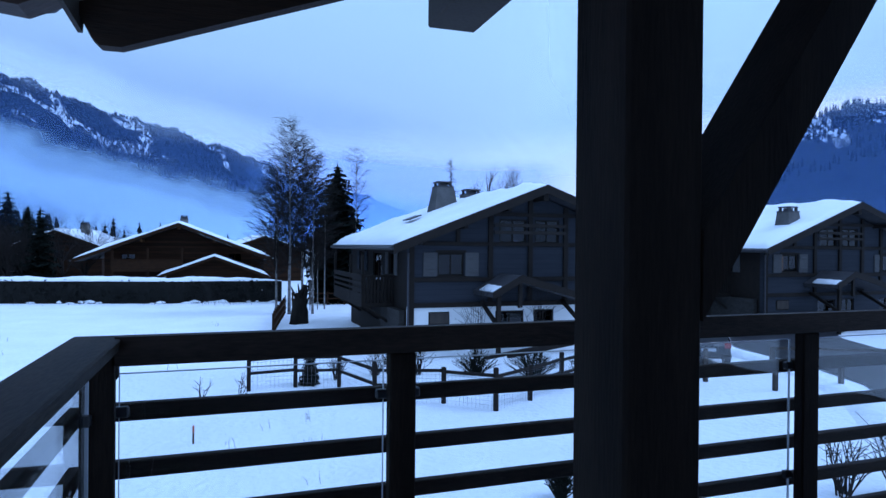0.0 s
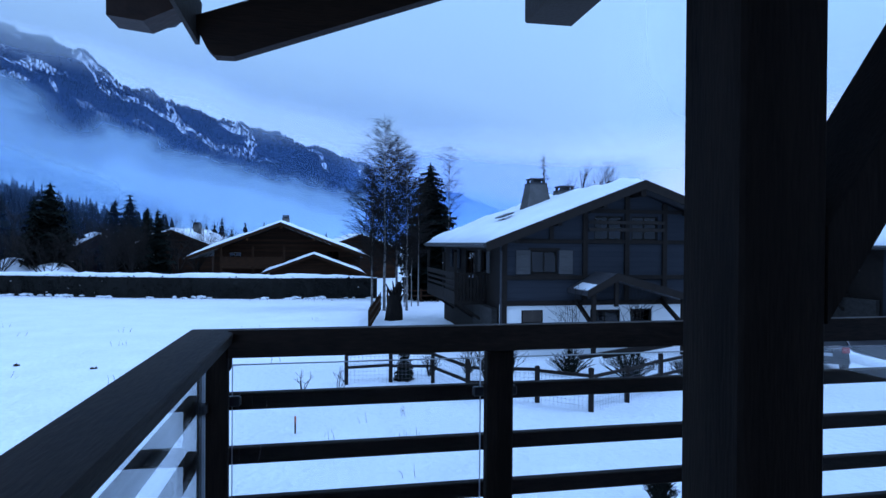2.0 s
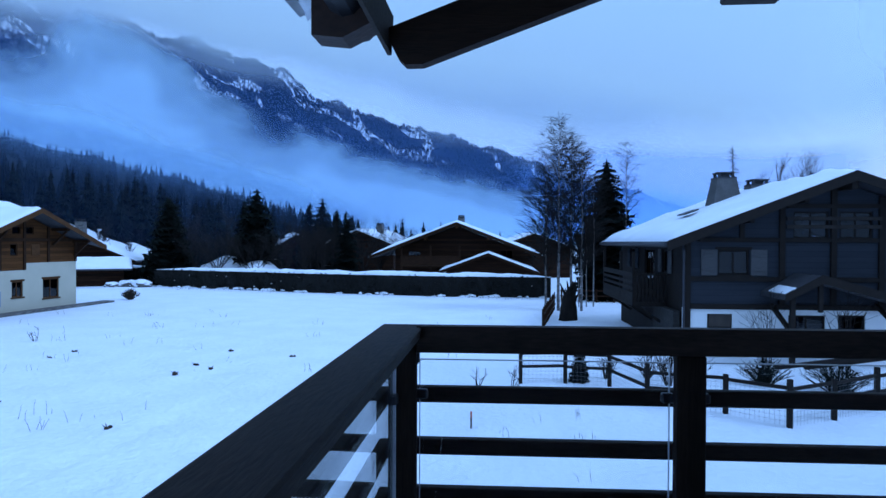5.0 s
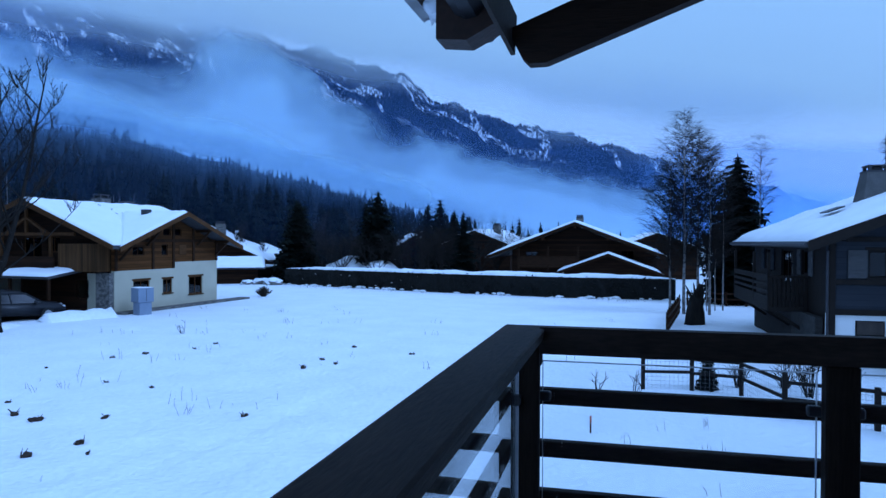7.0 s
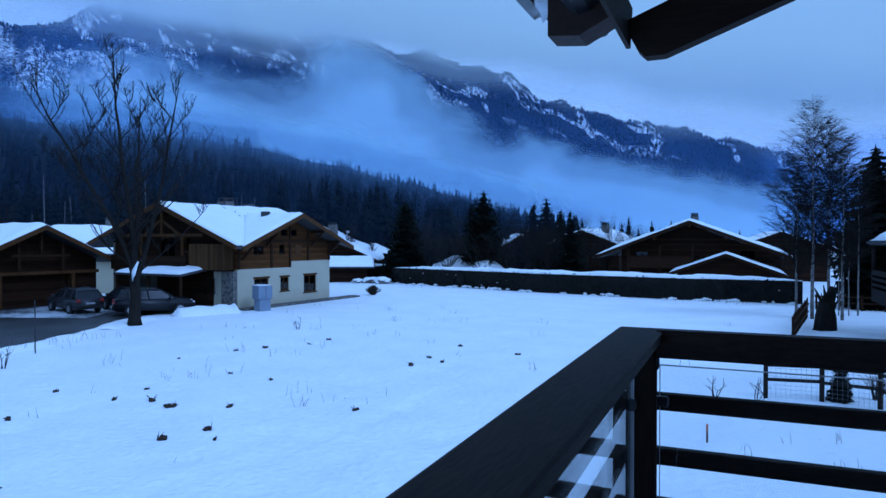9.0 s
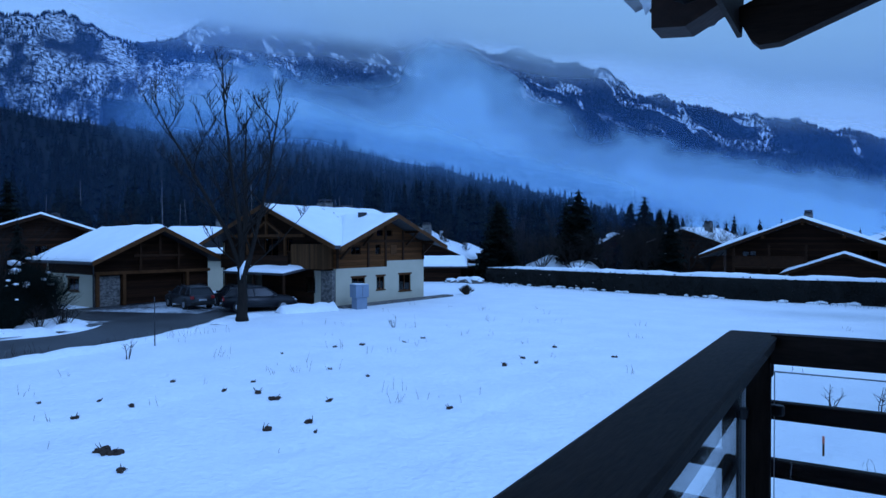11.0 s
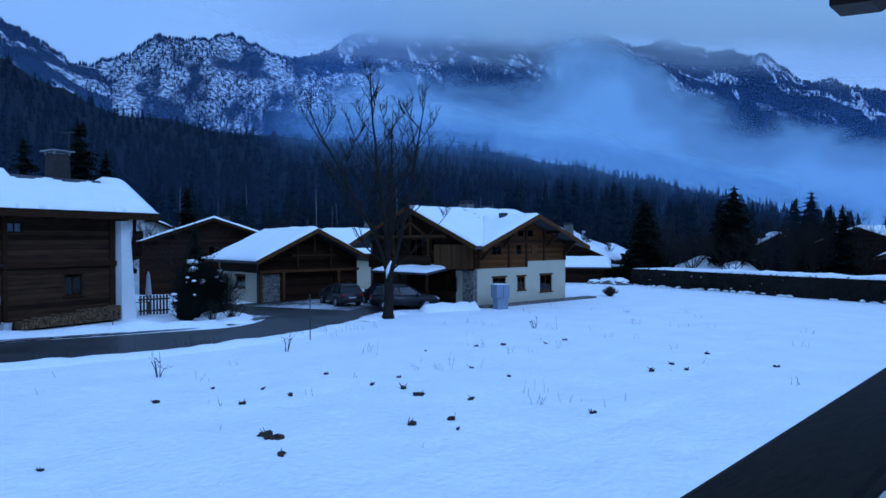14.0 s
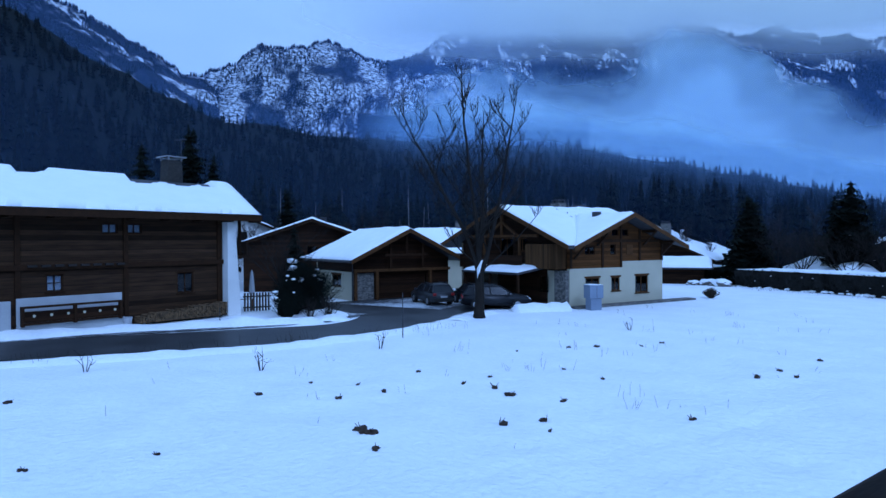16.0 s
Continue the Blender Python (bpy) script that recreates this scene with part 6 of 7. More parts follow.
def ash_tree(label, m, height, seed):
    """A tall bare tree: a short bole, steep limbs, upswept side branches, seed clusters."""
    rnd = random.Random(seed)
    top = thing("bare_tree", label, "tree", m)
    bm = bmesh.new()
    tube(bm, [(0, 0, -0.2), (0, 0, 0.3), (0.05, 0.02, 1.4), (-0.05, 0.05, 2.6), (0.0, 0.02, 3.6)], [0.44, 0.32, 0.27, 0.25, 0.14], 11)
    part("trunk", bm, M_BARK, top, "", True)
    bm, cl = bmesh.new(), bmesh.new()
    # three stems part low down, each carries steep limbs
    for k in range(4):
        a = (0.86, 3.85, 2.3, 5.4)[k]
        tip = (0.36, 0.36, 0.26, 0.08)[k]
        stem = limb_path((0, 0, 2.2 + 0.35 * k), (math.cos(a) * tip, math.sin(a) * tip, 1.0), (height - 3.2) * (0.95, 0.92, 0.86, 0.98)[k], rnd, 10, 0.09, 0.03)
        tube(bm, stem, [0.135 * (1 - 0.90 * i / 10) + 0.010 for i in range(11)], 7, False)
        for j in range(11):
            f0 = 0.06 + 0.84 * j / 10
            i0 = min(int(f0 * 10), 9)
            q0 = stem[i0].lerp(stem[i0 + 1], f0 * 10 - i0)
            b0 = a + 2.4 * j + rnd.uniform(-0.5, 0.5)
            lean = rnd.uniform(0.8, 1.35) * (1.2 - 0.5 * f0)
            L = max(1.1, (height - q0.z) * rnd.uniform(0.42, 0.66))
            pts = limb_path(q0, (math.cos(b0) * lean, math.sin(b0) * lean, 0.85), L, rnd, 8, 0.13, 0.055)
            r0 = (0.054 - 0.026 * f0) * rnd.uniform(0.85, 1.15)
            tube(bm, pts, [r0 * (1 - 0.8 * i / 8) for i in range(9)], 5, False)
            for _ in range(8):
                f = rnd.uniform(0.15, 0.97)
                i = min(int(f * 8), 7)
                q = pts[i].lerp(pts[i + 1], f * 8 - i)
                b1 = rnd.uniform(0, 6.283)
                sp = limb_path(q, (math.cos(b1) * 0.75, math.sin(b1) * 0.75, 0.75), rnd.uniform(0.6, 1.7) * (1.2 - f * 0.6), rnd, 5, 0.18, 0.10)
                tube(bm, sp, [0.026 * (1 - f * 0.30) * (1 - 0.5 * t / 5) for t in range(6)], 4, False)
                tips = [sp[-1]]
                for _ in range(2):
                    t = rnd.randint(1, 4)
                    tw = limb_path(sp[t], (rnd.uniform(-1, 1), rnd.uniform(-1, 1), 0.9), rnd.uniform(0.25, 0.7), rnd, 3, 0.2, 0.15)
                    tube(bm, tw, [0.018, 0.016, 0.013, 0.010], 3, False)
                    tips.append(tw[-1])
                for tpt in tips:
                    if rnd.random() < 0.3:
                        for _ in range(3):
                            cl.faces.new([cl.verts.new(tpt + Vector((rnd.uniform(-1, 1), rnd.uniform(-1, 1), rnd.uniform(-1.3, 0.7))) * 0.065) for _ in range(3)])
    part("crown", bm, M_BARK, top, "steep bare limbs and twigs")
    tagged(part("seed_cluster", cl, M_TWIG, top, "dark dry seed clusters at the tips"), kind="stuff")
    return top


def birch(label, m, height, width, seed, dense=1.0, low=0.24, thick=1.0):
    """A birch: slender pale stem, upswept branches that arch over, and a haze of fine hanging twigs."""
    rnd = random.Random(seed)
    top = thing("birch", label, "tree", m, BIRCHES)
    bm = bmesh.new()
    sway = [Vector((0.10 * noise.noise(Vector((i * 0.5, seed, 0))), 0.10 * noise.noise(Vector((i * 0.5, seed, 5))), 0)) * (i / 9) for i in range(10)]
    stem = [Vector((0, 0, -0.2 + (height + 0.2) * i / 9)) + sway[i] * 2.0 for i in range(10)]
    r0 = 0.0085 * height * thick
    tube(bm, stem, [r0 * (1 - 0.93 * i / 9) for i in range(10)], 7)
    part("trunk", bm, M_BIRCH, top, "pale bark", True)
    bm = bmesh.new()
    for j in range(int(135 * dense)):
        f = low + (0.95 - low) * (j + rnd.random()) / int(135 * dense)
        i = min(int(f * 9), 8)
        q = stem[i].lerp(stem[i + 1], f * 9 - i)
        a = 2.4 * j + rnd.uniform(-0.5, 0.5)
        g = (f - low) / (1 - low)
        reach = width * min(0.62 + 1.2 * g, (1.02 - g) / 0.68) * rnd.uniform(0.3, 1.1)
        L = reach / 0.68 + 0.12
        sp = limb_path(q, (math.cos(a) * 0.85, math.sin(a) * 0.85, rnd.uniform(0.5, 1.4)), L, rnd, 6, 0.13, -0.04)
        tube(bm, sp, [(0.020 * (1.15 - g)) * (1 - 0.72 * t / 6) + 0.004 for t in range(7)], 4, False)
        for _ in range(max(4, int(7 * L))):
            t = rnd.randint(1, 5)
            w0 = sp[t].lerp(sp[t + 1], rnd.random())
            b = a + rnd.uniform(-1.5, 1.5)
            tw = limb_path(w0, (math.cos(b), math.sin(b), rnd.uniform(0.2, 1.0)), rnd.uniform(0.35, 0.8), rnd, 3, 0.2, -0.10)
            tube(bm, tw, [0.009, 0.008, 0.007, 0.004], 3, False)
            for _ in range(2):
                u = limb_path(tw[rnd.randint(1, 3)], (rnd.uniform(-1, 1), rnd.uniform(-1, 1), 0.2), rnd.uniform(0.2, 0.5), rnd, 2, 0.2, -0.30)
                tube(bm, u, [0.007, 0.006, 0.004], 3, False)
    part("crown", bm, M_TWIG, top, "fine dark hanging twigs")


BIRCHES = "birches beyond the garden fence"
yard_tree = ash_tree("tall bare ash tree with dark trunk beside the lane", pose(-29.6, 25.3, 0), 15.2, 12)
bm = bmesh.new()
tube(bm, [(0, 0, 2.1), (0.5, -0.3, 2.8), (1.1, -0.5, 3.5)], [0.17, 0.13, 0.09], 6)
part("broken_limb", bm, M_BARK, yard_tree, "low limb with snow lying on it")
bm = bmesh.new()
tube(bm, [(0.15, -0.2, 2.35), (0.5, -0.42, 2.9), (0.95, -0.56, 3.4)], [0.05, 0.14, 0.05], 7)
part("limb_snow", bm, M_SNOW_ROOF, yard_tree, "snow on the low limb", True)

for x, y, h, w, sd in ((4.0, 43.9, 13.2, 2.5, 3), (4.9, 44.6, 11.9, 2.2, 4), (5.5, 43.8, 10.8, 1.8, 5), (3.2, 44.3, 10.0, 2.0, 6)):
    birch("bare birch with fine drooping twigs", pose(x, y, 0, 0, 0, sd * 50), h, w, sd)
for x, y, h, w, sd in ((9.75, 51.2, 12.6, 1.25, 7), (6.25, 47.0, 6.5, 0.7, 8), (6.75, 47.1, 9.2, 0.9, 9), (5.7, 46.8, 5.4, 0.6, 10)):
    birch("slender young birch with pale stem", pose(x, y, 0, 0, 0, sd * 40), h, w, sd, 0.30, 0.45, 0.75)
for x, y, h, sd in ((23.6, 57.4, 8.4, 32), (26.3, 58.5, 7.8, 33), (21.6, 60, 6.9, 34)):
    bare_tree("bare_tree", "bare crown rising behind the grey chalet", pose(x, y, 0, 0, 0, sd * 40), h, 0.30, 9, 2.4, 3, sd, 0.6, 0.0, M_BARK, 0.9, 0.6, (3, 5), 0, "trees behind the grey chalet", 0.5)
BROWN_TREES = "bare brown trees behind the hedge"
for x, y, h, sd in ((-18.5, 67.6, 3.0, 41), (-16.4, 66.1, 3.2, 42), (-14.2, 68, 2.8, 43), (-20.5, 70, 2.8, 44), (-12.6, 70, 2.6, 45), (-31.5, 66, 2.2, 46), (-28.5, 64.6, 1.8, 47), (-24.5, 64.2, 1.5, 48), (-9.5, 73, 2.8, 49), (-22.5, 66.5, 2.4, 50)):
    bare_tree("bare_tree", "dense bare brown tree behind the hedge", pose(x, y, 0, 0, 0, sd * 40), h, 0.14, 10, 2.5, 3, sd, 0.75, 0.0, M_TWIG, 0.9, 0.8, (3, 5), 0, BROWN_TREES, 0.3)


def spruce(name, label, m, h, w, seed, group="", whorls=26, snow=0, full=0):
    """A conifer of many drooping boughs, each with ragged sprays of needles."""
    rnd = random.Random(seed)
    top = thing(name, label, "tree", m, group)
    bm = bmesh.new()
    tube(bm, [(0, 0, -0.2), (0, 0, h * 0.5), (0, 0, h * 0.97)], [0.03 * h * 0.6, 0.018 * h * 0.6, 0.01], 6)
    part("trunk", bm, M_BARK, top)
    bm, sm = bmesh.new(), bmesh.new()
    for k in range(whorls):
        f = k / whorls
        z = h * (0.06 + 0.93 * f) + rnd.uniform(-0.5, 0.5) * h / whorls
        reach = w * (min(1.0, (1 - f) / full) ** 0.62 if full else (1 - f) ** 0.85) * (0.88 + 0.24 * rnd.random()) + 0.08
        nb = max(6, int(14 * (1 - f)) + 6)
        a0 = rnd.uniform(0, 6)
        for i in range(nb):
            a = a0 + 6.283 * i / nb + rnd.uniform(-0.2, 0.2)
            L = reach * rnd.uniform(0.7, 1.12)
            out, side = Vector((math.cos(a), math.sin(a), 0)), Vector((-math.sin(a), math.cos(a), 0))
            drop = -L * rnd.uniform(0.22, 0.42)
            for j in range(5):
                s0, s1 = j / 5, (j + 1) / 5
                c0 = out * (L * s0) + Vector((0, 0, z + drop * s0 ** 1.3))
                c1 = out * (L * s1) + Vector((0, 0, z + drop * s1 ** 1.3 + (0.05 * L if j == 4 else 0)))
                wd = L * 0.5 * (1 - 0.6 * s0) + 0.08
                for sg in (-1, 1):
                    tip = c0 + side * (sg * wd * rnd.uniform(0.7, 1.3)) + out * (0.12 * L) + Vector((0, 0, -wd * rnd.uniform(0.3, 0.9)))
                    bm.faces.new([bm.verts.new(q) for q in (c0, c1, tip)])
            if rnd.random() < snow:
                c = out * (L * 0.7) + Vector((0, 0, z + drop * 0.6 + 0.04))
                q = [c + out * 0.25 * L, c + side * 0.14 * L, c - out * 0.2 * L, c - side * 0.14 * L]
                sm.faces.new([sm.verts.new(v + Vector((0, 0, rnd.uniform(0, 0.05)))) for v in q])
    if full:
        for k in range(26):
            f = (k + rnd.uniform(-0.4, 0.4)) / 26
            conifer_low(bm, rnd.uniform(-0.1, 0.1) * w, rnd.uniform(-0.1, 0.1) * w, h * (0.02 + 0.9 * f), h * 0.10, w * rnd.uniform(0.72, 0.95) * min(1.0, (1 - f) / full) ** 0.62, rnd, 2)
    else:
        conifer_low(bm, 0, 0, h * 0.05, h * 0.95, w * 0.85, rnd, 12)
    part("crown", bm, M_NEEDLE, top, "dark green needled boughs")
    if len(sm.faces):
        part("bough_snow", sm, M_SNOW_ROOF, top, "small patches of snow on the boughs")
    else:
        sm.free()


FIRS = "conifers among the houses"
spruce("spruce", "tall dark spruce between the birches and the grey chalet", pose(8.5, 52.5, 0), 11.3, 2.1, 61, FIRS, 44, 0, 0.50)
spruce("spruce", "broad dark fir standing behind the hedge", pose(-25.5, 67.4, 0), 10.3, 2.5, 62, FIRS, 36, 0.02, 0.7)
for x, y, h, w, sd in ((-34.2, 65.7, 9.3, 3.0, 63), (-37, 71, 9.6, 2.6, 64), (-15.1, 64.4, 7.7, 1.6, 65), (-26.7, 91, 10.2, 2.6, 66), (-31, 78, 9.6, 2.5, 67), (-23, 84, 10.5, 2.6, 68), (-19.5, 78, 8.5, 2.0, 69)):
    spruce("spruce", "dark conifer in the gardens beyond the hedge", pose(x, y, 0, 0, 0, sd * 31), h, w * 0.85, sd, FIRS, 24, 0.015, 0.7)


def larch(m, h, seed):
    """A bare larch: straight thin stem with short level branches, shorter towards the tip."""
    rnd = random.Random(seed)
    top = thing("larch", "thin bare larch rising behind the grey chalet", "tree", m)
    bm = bmesh.new()
    tube(bm, [(0, 0, -0.2), (0.05, 0, h * 0.5), (0, 0.03, h)], [0.16, 0.09, 0.02], 7)
    part("trunk", bm, M_BARK, top, "", True)
    bm = bmesh.new()
    for k in range(75):
        f = 0.25 + 0.73 * k / 75
        a, L = rnd.uniform(0, 6.283), (0.2 + 1.7 * (1 - f) ** 0.8) * rnd.uniform(0.6, 1.2)
        p = limb_path((0, 0, h * f), (math.cos(a), math.sin(a), -0.05), L, rnd, 4, 0.12, 0.03)
        tube(bm, p, [0.026, 0.022, 0.018, 0.014, 0.01], 3, False)
        for _ in range(6):
            q = p[rnd.randint(1, 3)]
            tube(bm, [q, q + Vector((rnd.uniform(-1, 1), rnd.uniform(-1, 1), rnd.uniform(-1, 0.4))) * 0.3], [0.014, 0.008], 3, False)
    part("crown", bm, M_BARK, top, "short level bare branches")


larch(pose(20.2, 58.6, 0), 13.0, 77)
spruce("small_conifer", "small dark clipped conifer beside the garden fence", pose(2.66, 21.6, 0), 1.15, 0.30, 70, "", 14)
for az, r, h, sd in ((73.6, 75, 17.6, 76), (77.2, 76, 15.4, 77), (71.9, 74, 14.3, 78), (66.0, 82, 11.5, 79)):
    spruce("spruce", "tall dark spruce behind the barn", pose(*polar(az, r, 0), 0, 0, sd * 31), h, h * 0.16, sd, FIRS, 26, 0, 0.7)
for x, y, h in ((-47.0, 21.5, 6.0), (-49, 33, 7.0)):
    spruce("spruce", "dark conifer beside the garage", pose(x, y, 0), h, 1.6, 71 + int(h), FIRS, 20, 0.02)


def hedge(name, label, line, width, height, seed):
    """A clipped hedge along a line: uneven body, loose leaves, a cap of snow."""
    top = thing(name, label, "hedge", group="garden hedges")
    rnd = random.Random(seed)
    bm = bmesh.new()
    n = 120
    rows, axis = [], []
    for i in range(n + 1):
        f = i / n * (len(line) - 1)
        k = min(int(f), len(line) - 2)
        a, b = Vector(line[k]), Vector(line[k + 1])
        p, d = a.lerp(b, f - k), (b - a).normalized()
        axis.append((p, d))
        s = Vector((d.y, -d.x))
        row = []
        for o, z in ((-0.5, -0.1), (-0.52, 0.4), (-0.55, 0.8), (-0.52, 0.95), (-0.3, 1.0), (0.3, 1.0), (0.52, 0.95), (0.55, 0.8), (0.52, 0.4), (0.5, -0.1)):
            j = 0.16 * noise.fractal(Vector((p.x * 0.9 + o * 3, p.y * 0.9, z * 3 + seed)), 0.7, 2, 4)
            q = p + s * (o * width + (j if o > 0 else -j))
            row.append(bm.verts.new((q.x, q.y, z * height + j * (0.3 if z > 0.9 else 0))))
        rows.append(row)
    for r0, r1 in zip(rows, rows[1:]):
        for k in range(9):
            bm.faces.new((r0[k], r1[k], r1[k + 1], r0[k + 1]))
    bm.faces.new(rows[0])
    bm.faces.new(rows[-1][::-1])
    bmesh.ops.recalc_face_normals(bm, faces=bm.faces[:])
    part("hedge_body", bm, M_HEDGE, top)
    bm = bmesh.new()
    for i in range(5200):
        p, d = axis[rnd.randrange(n)]
        s = Vector((d.y, -d.x))
        q = p + d * rnd.uniform(-0.3, 0.3) + s * (rnd.choice((-1, 1)) * width * rnd.uniform(0.50, 0.60))
        z = height * rnd.uniform(0.02, 1.0)
        v = [Vector((q.x, q.y, z)) + Vector((rnd.uniform(-1, 1), rnd.uniform(-1, 1), rnd.uniform(-1, 1))) * 0.16 for _ in range(3)]
        bm.faces.new([bm.verts.new(c) for c in v])
    tagged(part("leaves", bm, M_HEDGE, top), kind="stuff")
    bm = bmesh.new()
    for i in range(70):
        p, d = axis[rnd.randrange(n)]
        q = p + d * rnd.uniform(-0.3, 0.3) + Vector((d.y, -d.x)) * (width * rnd.uniform(0.52, 0.66))
        low = rnd.random() < 0.8
        g = bmesh.ops.create_icosphere(bm, subdivisions=1, radius=rnd.uniform(0.10, 0.24) if low else rnd.uniform(0.03, 0.06))
        bmesh.ops.transform(bm, matrix=Matrix.Translation((q.x, q.y, rnd.uniform(-0.05, 0.12) if low else height * rnd.uniform(0.15, 0.9))) @ Matrix.Rotation(rnd.uniform(0, 3), 4, "Z") @ Matrix.Diagonal((2.4, 1.0, 0.6, 1)), verts=g["verts"])
    tagged(part("snow_clumps", bm, M_SNOW_ROOF, top, "lumps of snow at the foot and among the leaves", True), kind="stuff")

    def cap(u, v):
        p, d = axis[min(int(u * n), n)]
        s = Vector((d.y, -d.x))
        q = p + s * ((v - 0.5) * width * 1.06)
        return (q.x, q.y, height * 0.985 + 0.02 * noise.noise(Vector((q.x, q.y, 2))))

    part("snow_cap", snow_sheet(n, 10, cap, 0.30, seed, 0.22, 0.06), M_SNOW_ROOF, top, "thick snow along the hedge top", True)


hedge("hedge", "long dark clipped hedge capped with snow", [(-33.5, 62.6), (-24, 59.6), (-16.3, 57.0), (-4.1, 54.4), (4.3, 54.4)], 1.3, 1.66, 81)
hedge("hedge", "far stretch of dark hedge capped with snow", [(-60, 64), (-44, 66.5), (-33.0, 68.0)], 1.3, 1.6, 82)


def twig_bush(name, label, m, h, w, n, seed, material=None, category="shrub", group="", snow=0):
    rnd = random.Random(seed)
    top = thing(name, label, category, m, group)
    bm = bmesh.new()
    for i in range(n):
        a, l = rnd.uniform(0, 6.283), rnd.uniform(0.1, 1)
        d = Vector((math.cos(a) * w * l, math.sin(a) * w * l, h * rnd.uniform(0.6, 1.05) * (1.0 - 0.45 * l * l)))
        b0 = Vector((math.cos(a) * 0.15 * w, math.sin(a) * 0.15 * w, -0.05))
        mid = d * 0.5 + Vector((rnd.uniform(-1, 1), rnd.uniform(-1, 1), 0)) * w * 0.15
        tube(bm, [b0, mid, d], [0.018, 0.012, 0.006], 3, False)
        for _ in range(2):
            q = mid.lerp(d, rnd.uniform(0, 0.8))
            tube(bm, [q, q + Vector((rnd.uniform(-1, 1), rnd.uniform(-1, 1), rnd.uniform(0.2, 1))) * h * 0.28], [0.009, 0.005], 3, False)
    part("branchwork", bm, material or M_TWIG, top)
    if snow:
        bm = bmesh.new()
        for i in range(snow):
            a = rnd.uniform(0, 6.283)
            c = Vector((math.cos(a) * w * rnd.uniform(0.2, 0.8), math.sin(a) * w * rnd.uniform(0.2, 0.8), h * rnd.uniform(0.62, 1.0)))
            g = bmesh.ops.create_icosphere(bm, subdivisions=1, radius=rnd.choice((0.04, 0.06, 0.09, 0.13)) * rnd.uniform(0.8, 1.3) * max(0.6, w))
            bmesh.ops.transform(bm, matrix=Matrix.Translation(c) @ Matrix.Rotation(rnd.uniform(0, 3), 4, 'Z') @ Matrix.Rotation(rnd.uniform(-0.4, 0.4), 4, 'X') @ Matrix.Diagonal((1.5, 1.2, 0.65, 1)), verts=g["verts"])
        tagged(part("snow_clumps", bm, M_SNOW_ROOF, top, "small clumps of snow", True), kind="stuff")
    return top


SHRUBS = "bare shrubs in the gardens"
for x, y, h, w, n, sd in ((-35.4, 18.4, 1.5, 1.0, 46, 91), (-36.2, 17.6, 1.2, 0.8, 34, 92), (3.6, 22.0, 0.9, 0.5, 22, 93), (5.0, 22.4, 1.0, 0.6, 24, 94), (6.4, 22.0, 1.3, 0.6, 26, 95), (5.4, 21.2, 1.4, 0.5, 30, 96), (10.9, 9.2, 1.2, 0.7, 26, 97), (12.0, 9.0, 1.6, 0.5, 22, 98), (9.9, 25.0, 3.0, 0.9, 14, 99), (12.4, 24.6, 3.3, 1.0, 14, 100)):
    twig_bush("shrub", "bare twiggy shrub standing in the snow", pose(x, y, 0), h, w, n, sd, None, "shrub", SHRUBS)
for x, y, h, w, sd in ((-37.2, 16.6, 2.4, 1.1, 101), (-36.3, 16.0, 1.6, 0.9, 102), (8.4, 21.5, 0.9, 0.9, 103), (10.2, 20.6, 1.0, 1.1, 104), (12.2, 20.2, 0.8, 1.0, 105), (5.8, 10.6, 0.5, 0.35, 106)):
    twig_bush("shrub", "dark evergreen shrub with clumps of snow", pose(x, y, 0), h, w, 120, sd, M_NEEDLE, "shrub", "snowy evergreen shrubs", 3)
for x, y, h, w, sd in ((-38.6, 17.6, 3.2, 1.6, 107), (-39.8, 19.0, 3.8, 1.9, 108), (-38.2, 19.0, 3.0, 1.6, 111)):
    twig_bush("shrub", "tall dark evergreen shrub with snow clumps", pose(x, y, 0), h, w, 260, sd, M_NEEDLE, "shrub", "snowy evergreen shrubs", 4)
twig_bush("shrub", "round bare brown bush dusted with snow", pose(-28.0, 47.8, 0), 0.8, 0.7, 260, 109, M_STRAW, "shrub", SHRUBS, 3)
bare_tree("bare_tree", "dark bare tree beside the barn terrace", pose(-38.9, 16.8, 0), 2.6, 0.14, 8, 2.0, 3, 110, 0.7, 0.0, M_TWIG, 1.0, 0.7, (3, 4), 0, "", 0.5)


def old_stump():
    bm = bmesh.new()
    tube(bm, [(0, 0, -0.2), (0.05, 0.1, 0.7), (0.12, 0.2, 1.3), (0.30, 0.3, 1.8), (0.40, 0.35, 2.2)], [0.50, 0.36, 0.34, 0.27, 0.14], 14)
    for k in range(7):
        a = 0.9 * k
        tube(bm, [(0.1 + 0.2 * math.cos(a), 0.2 + 0.2 * math.sin(a), 0.9 + 0.12 * k), (0.1 + 0.55 * math.cos(a), 0.2 + 0.55 * math.sin(a), 1.5 + 0.16 * k)], [0.07, 0.02], 5)
    for v in bm.verts:
        v.co += Vector((noise.noise(v.co * 2.1), noise.noise(v.co * 3.3 + Vector((5, 0, 0))), 0)) * 0.26
    solo("tree_stump", bm, M_BARK, "thick old ivy-dark tree stump by the fence", "tree stump", pose(4.0, 38.2, 0), smooth=True)


old_stump()

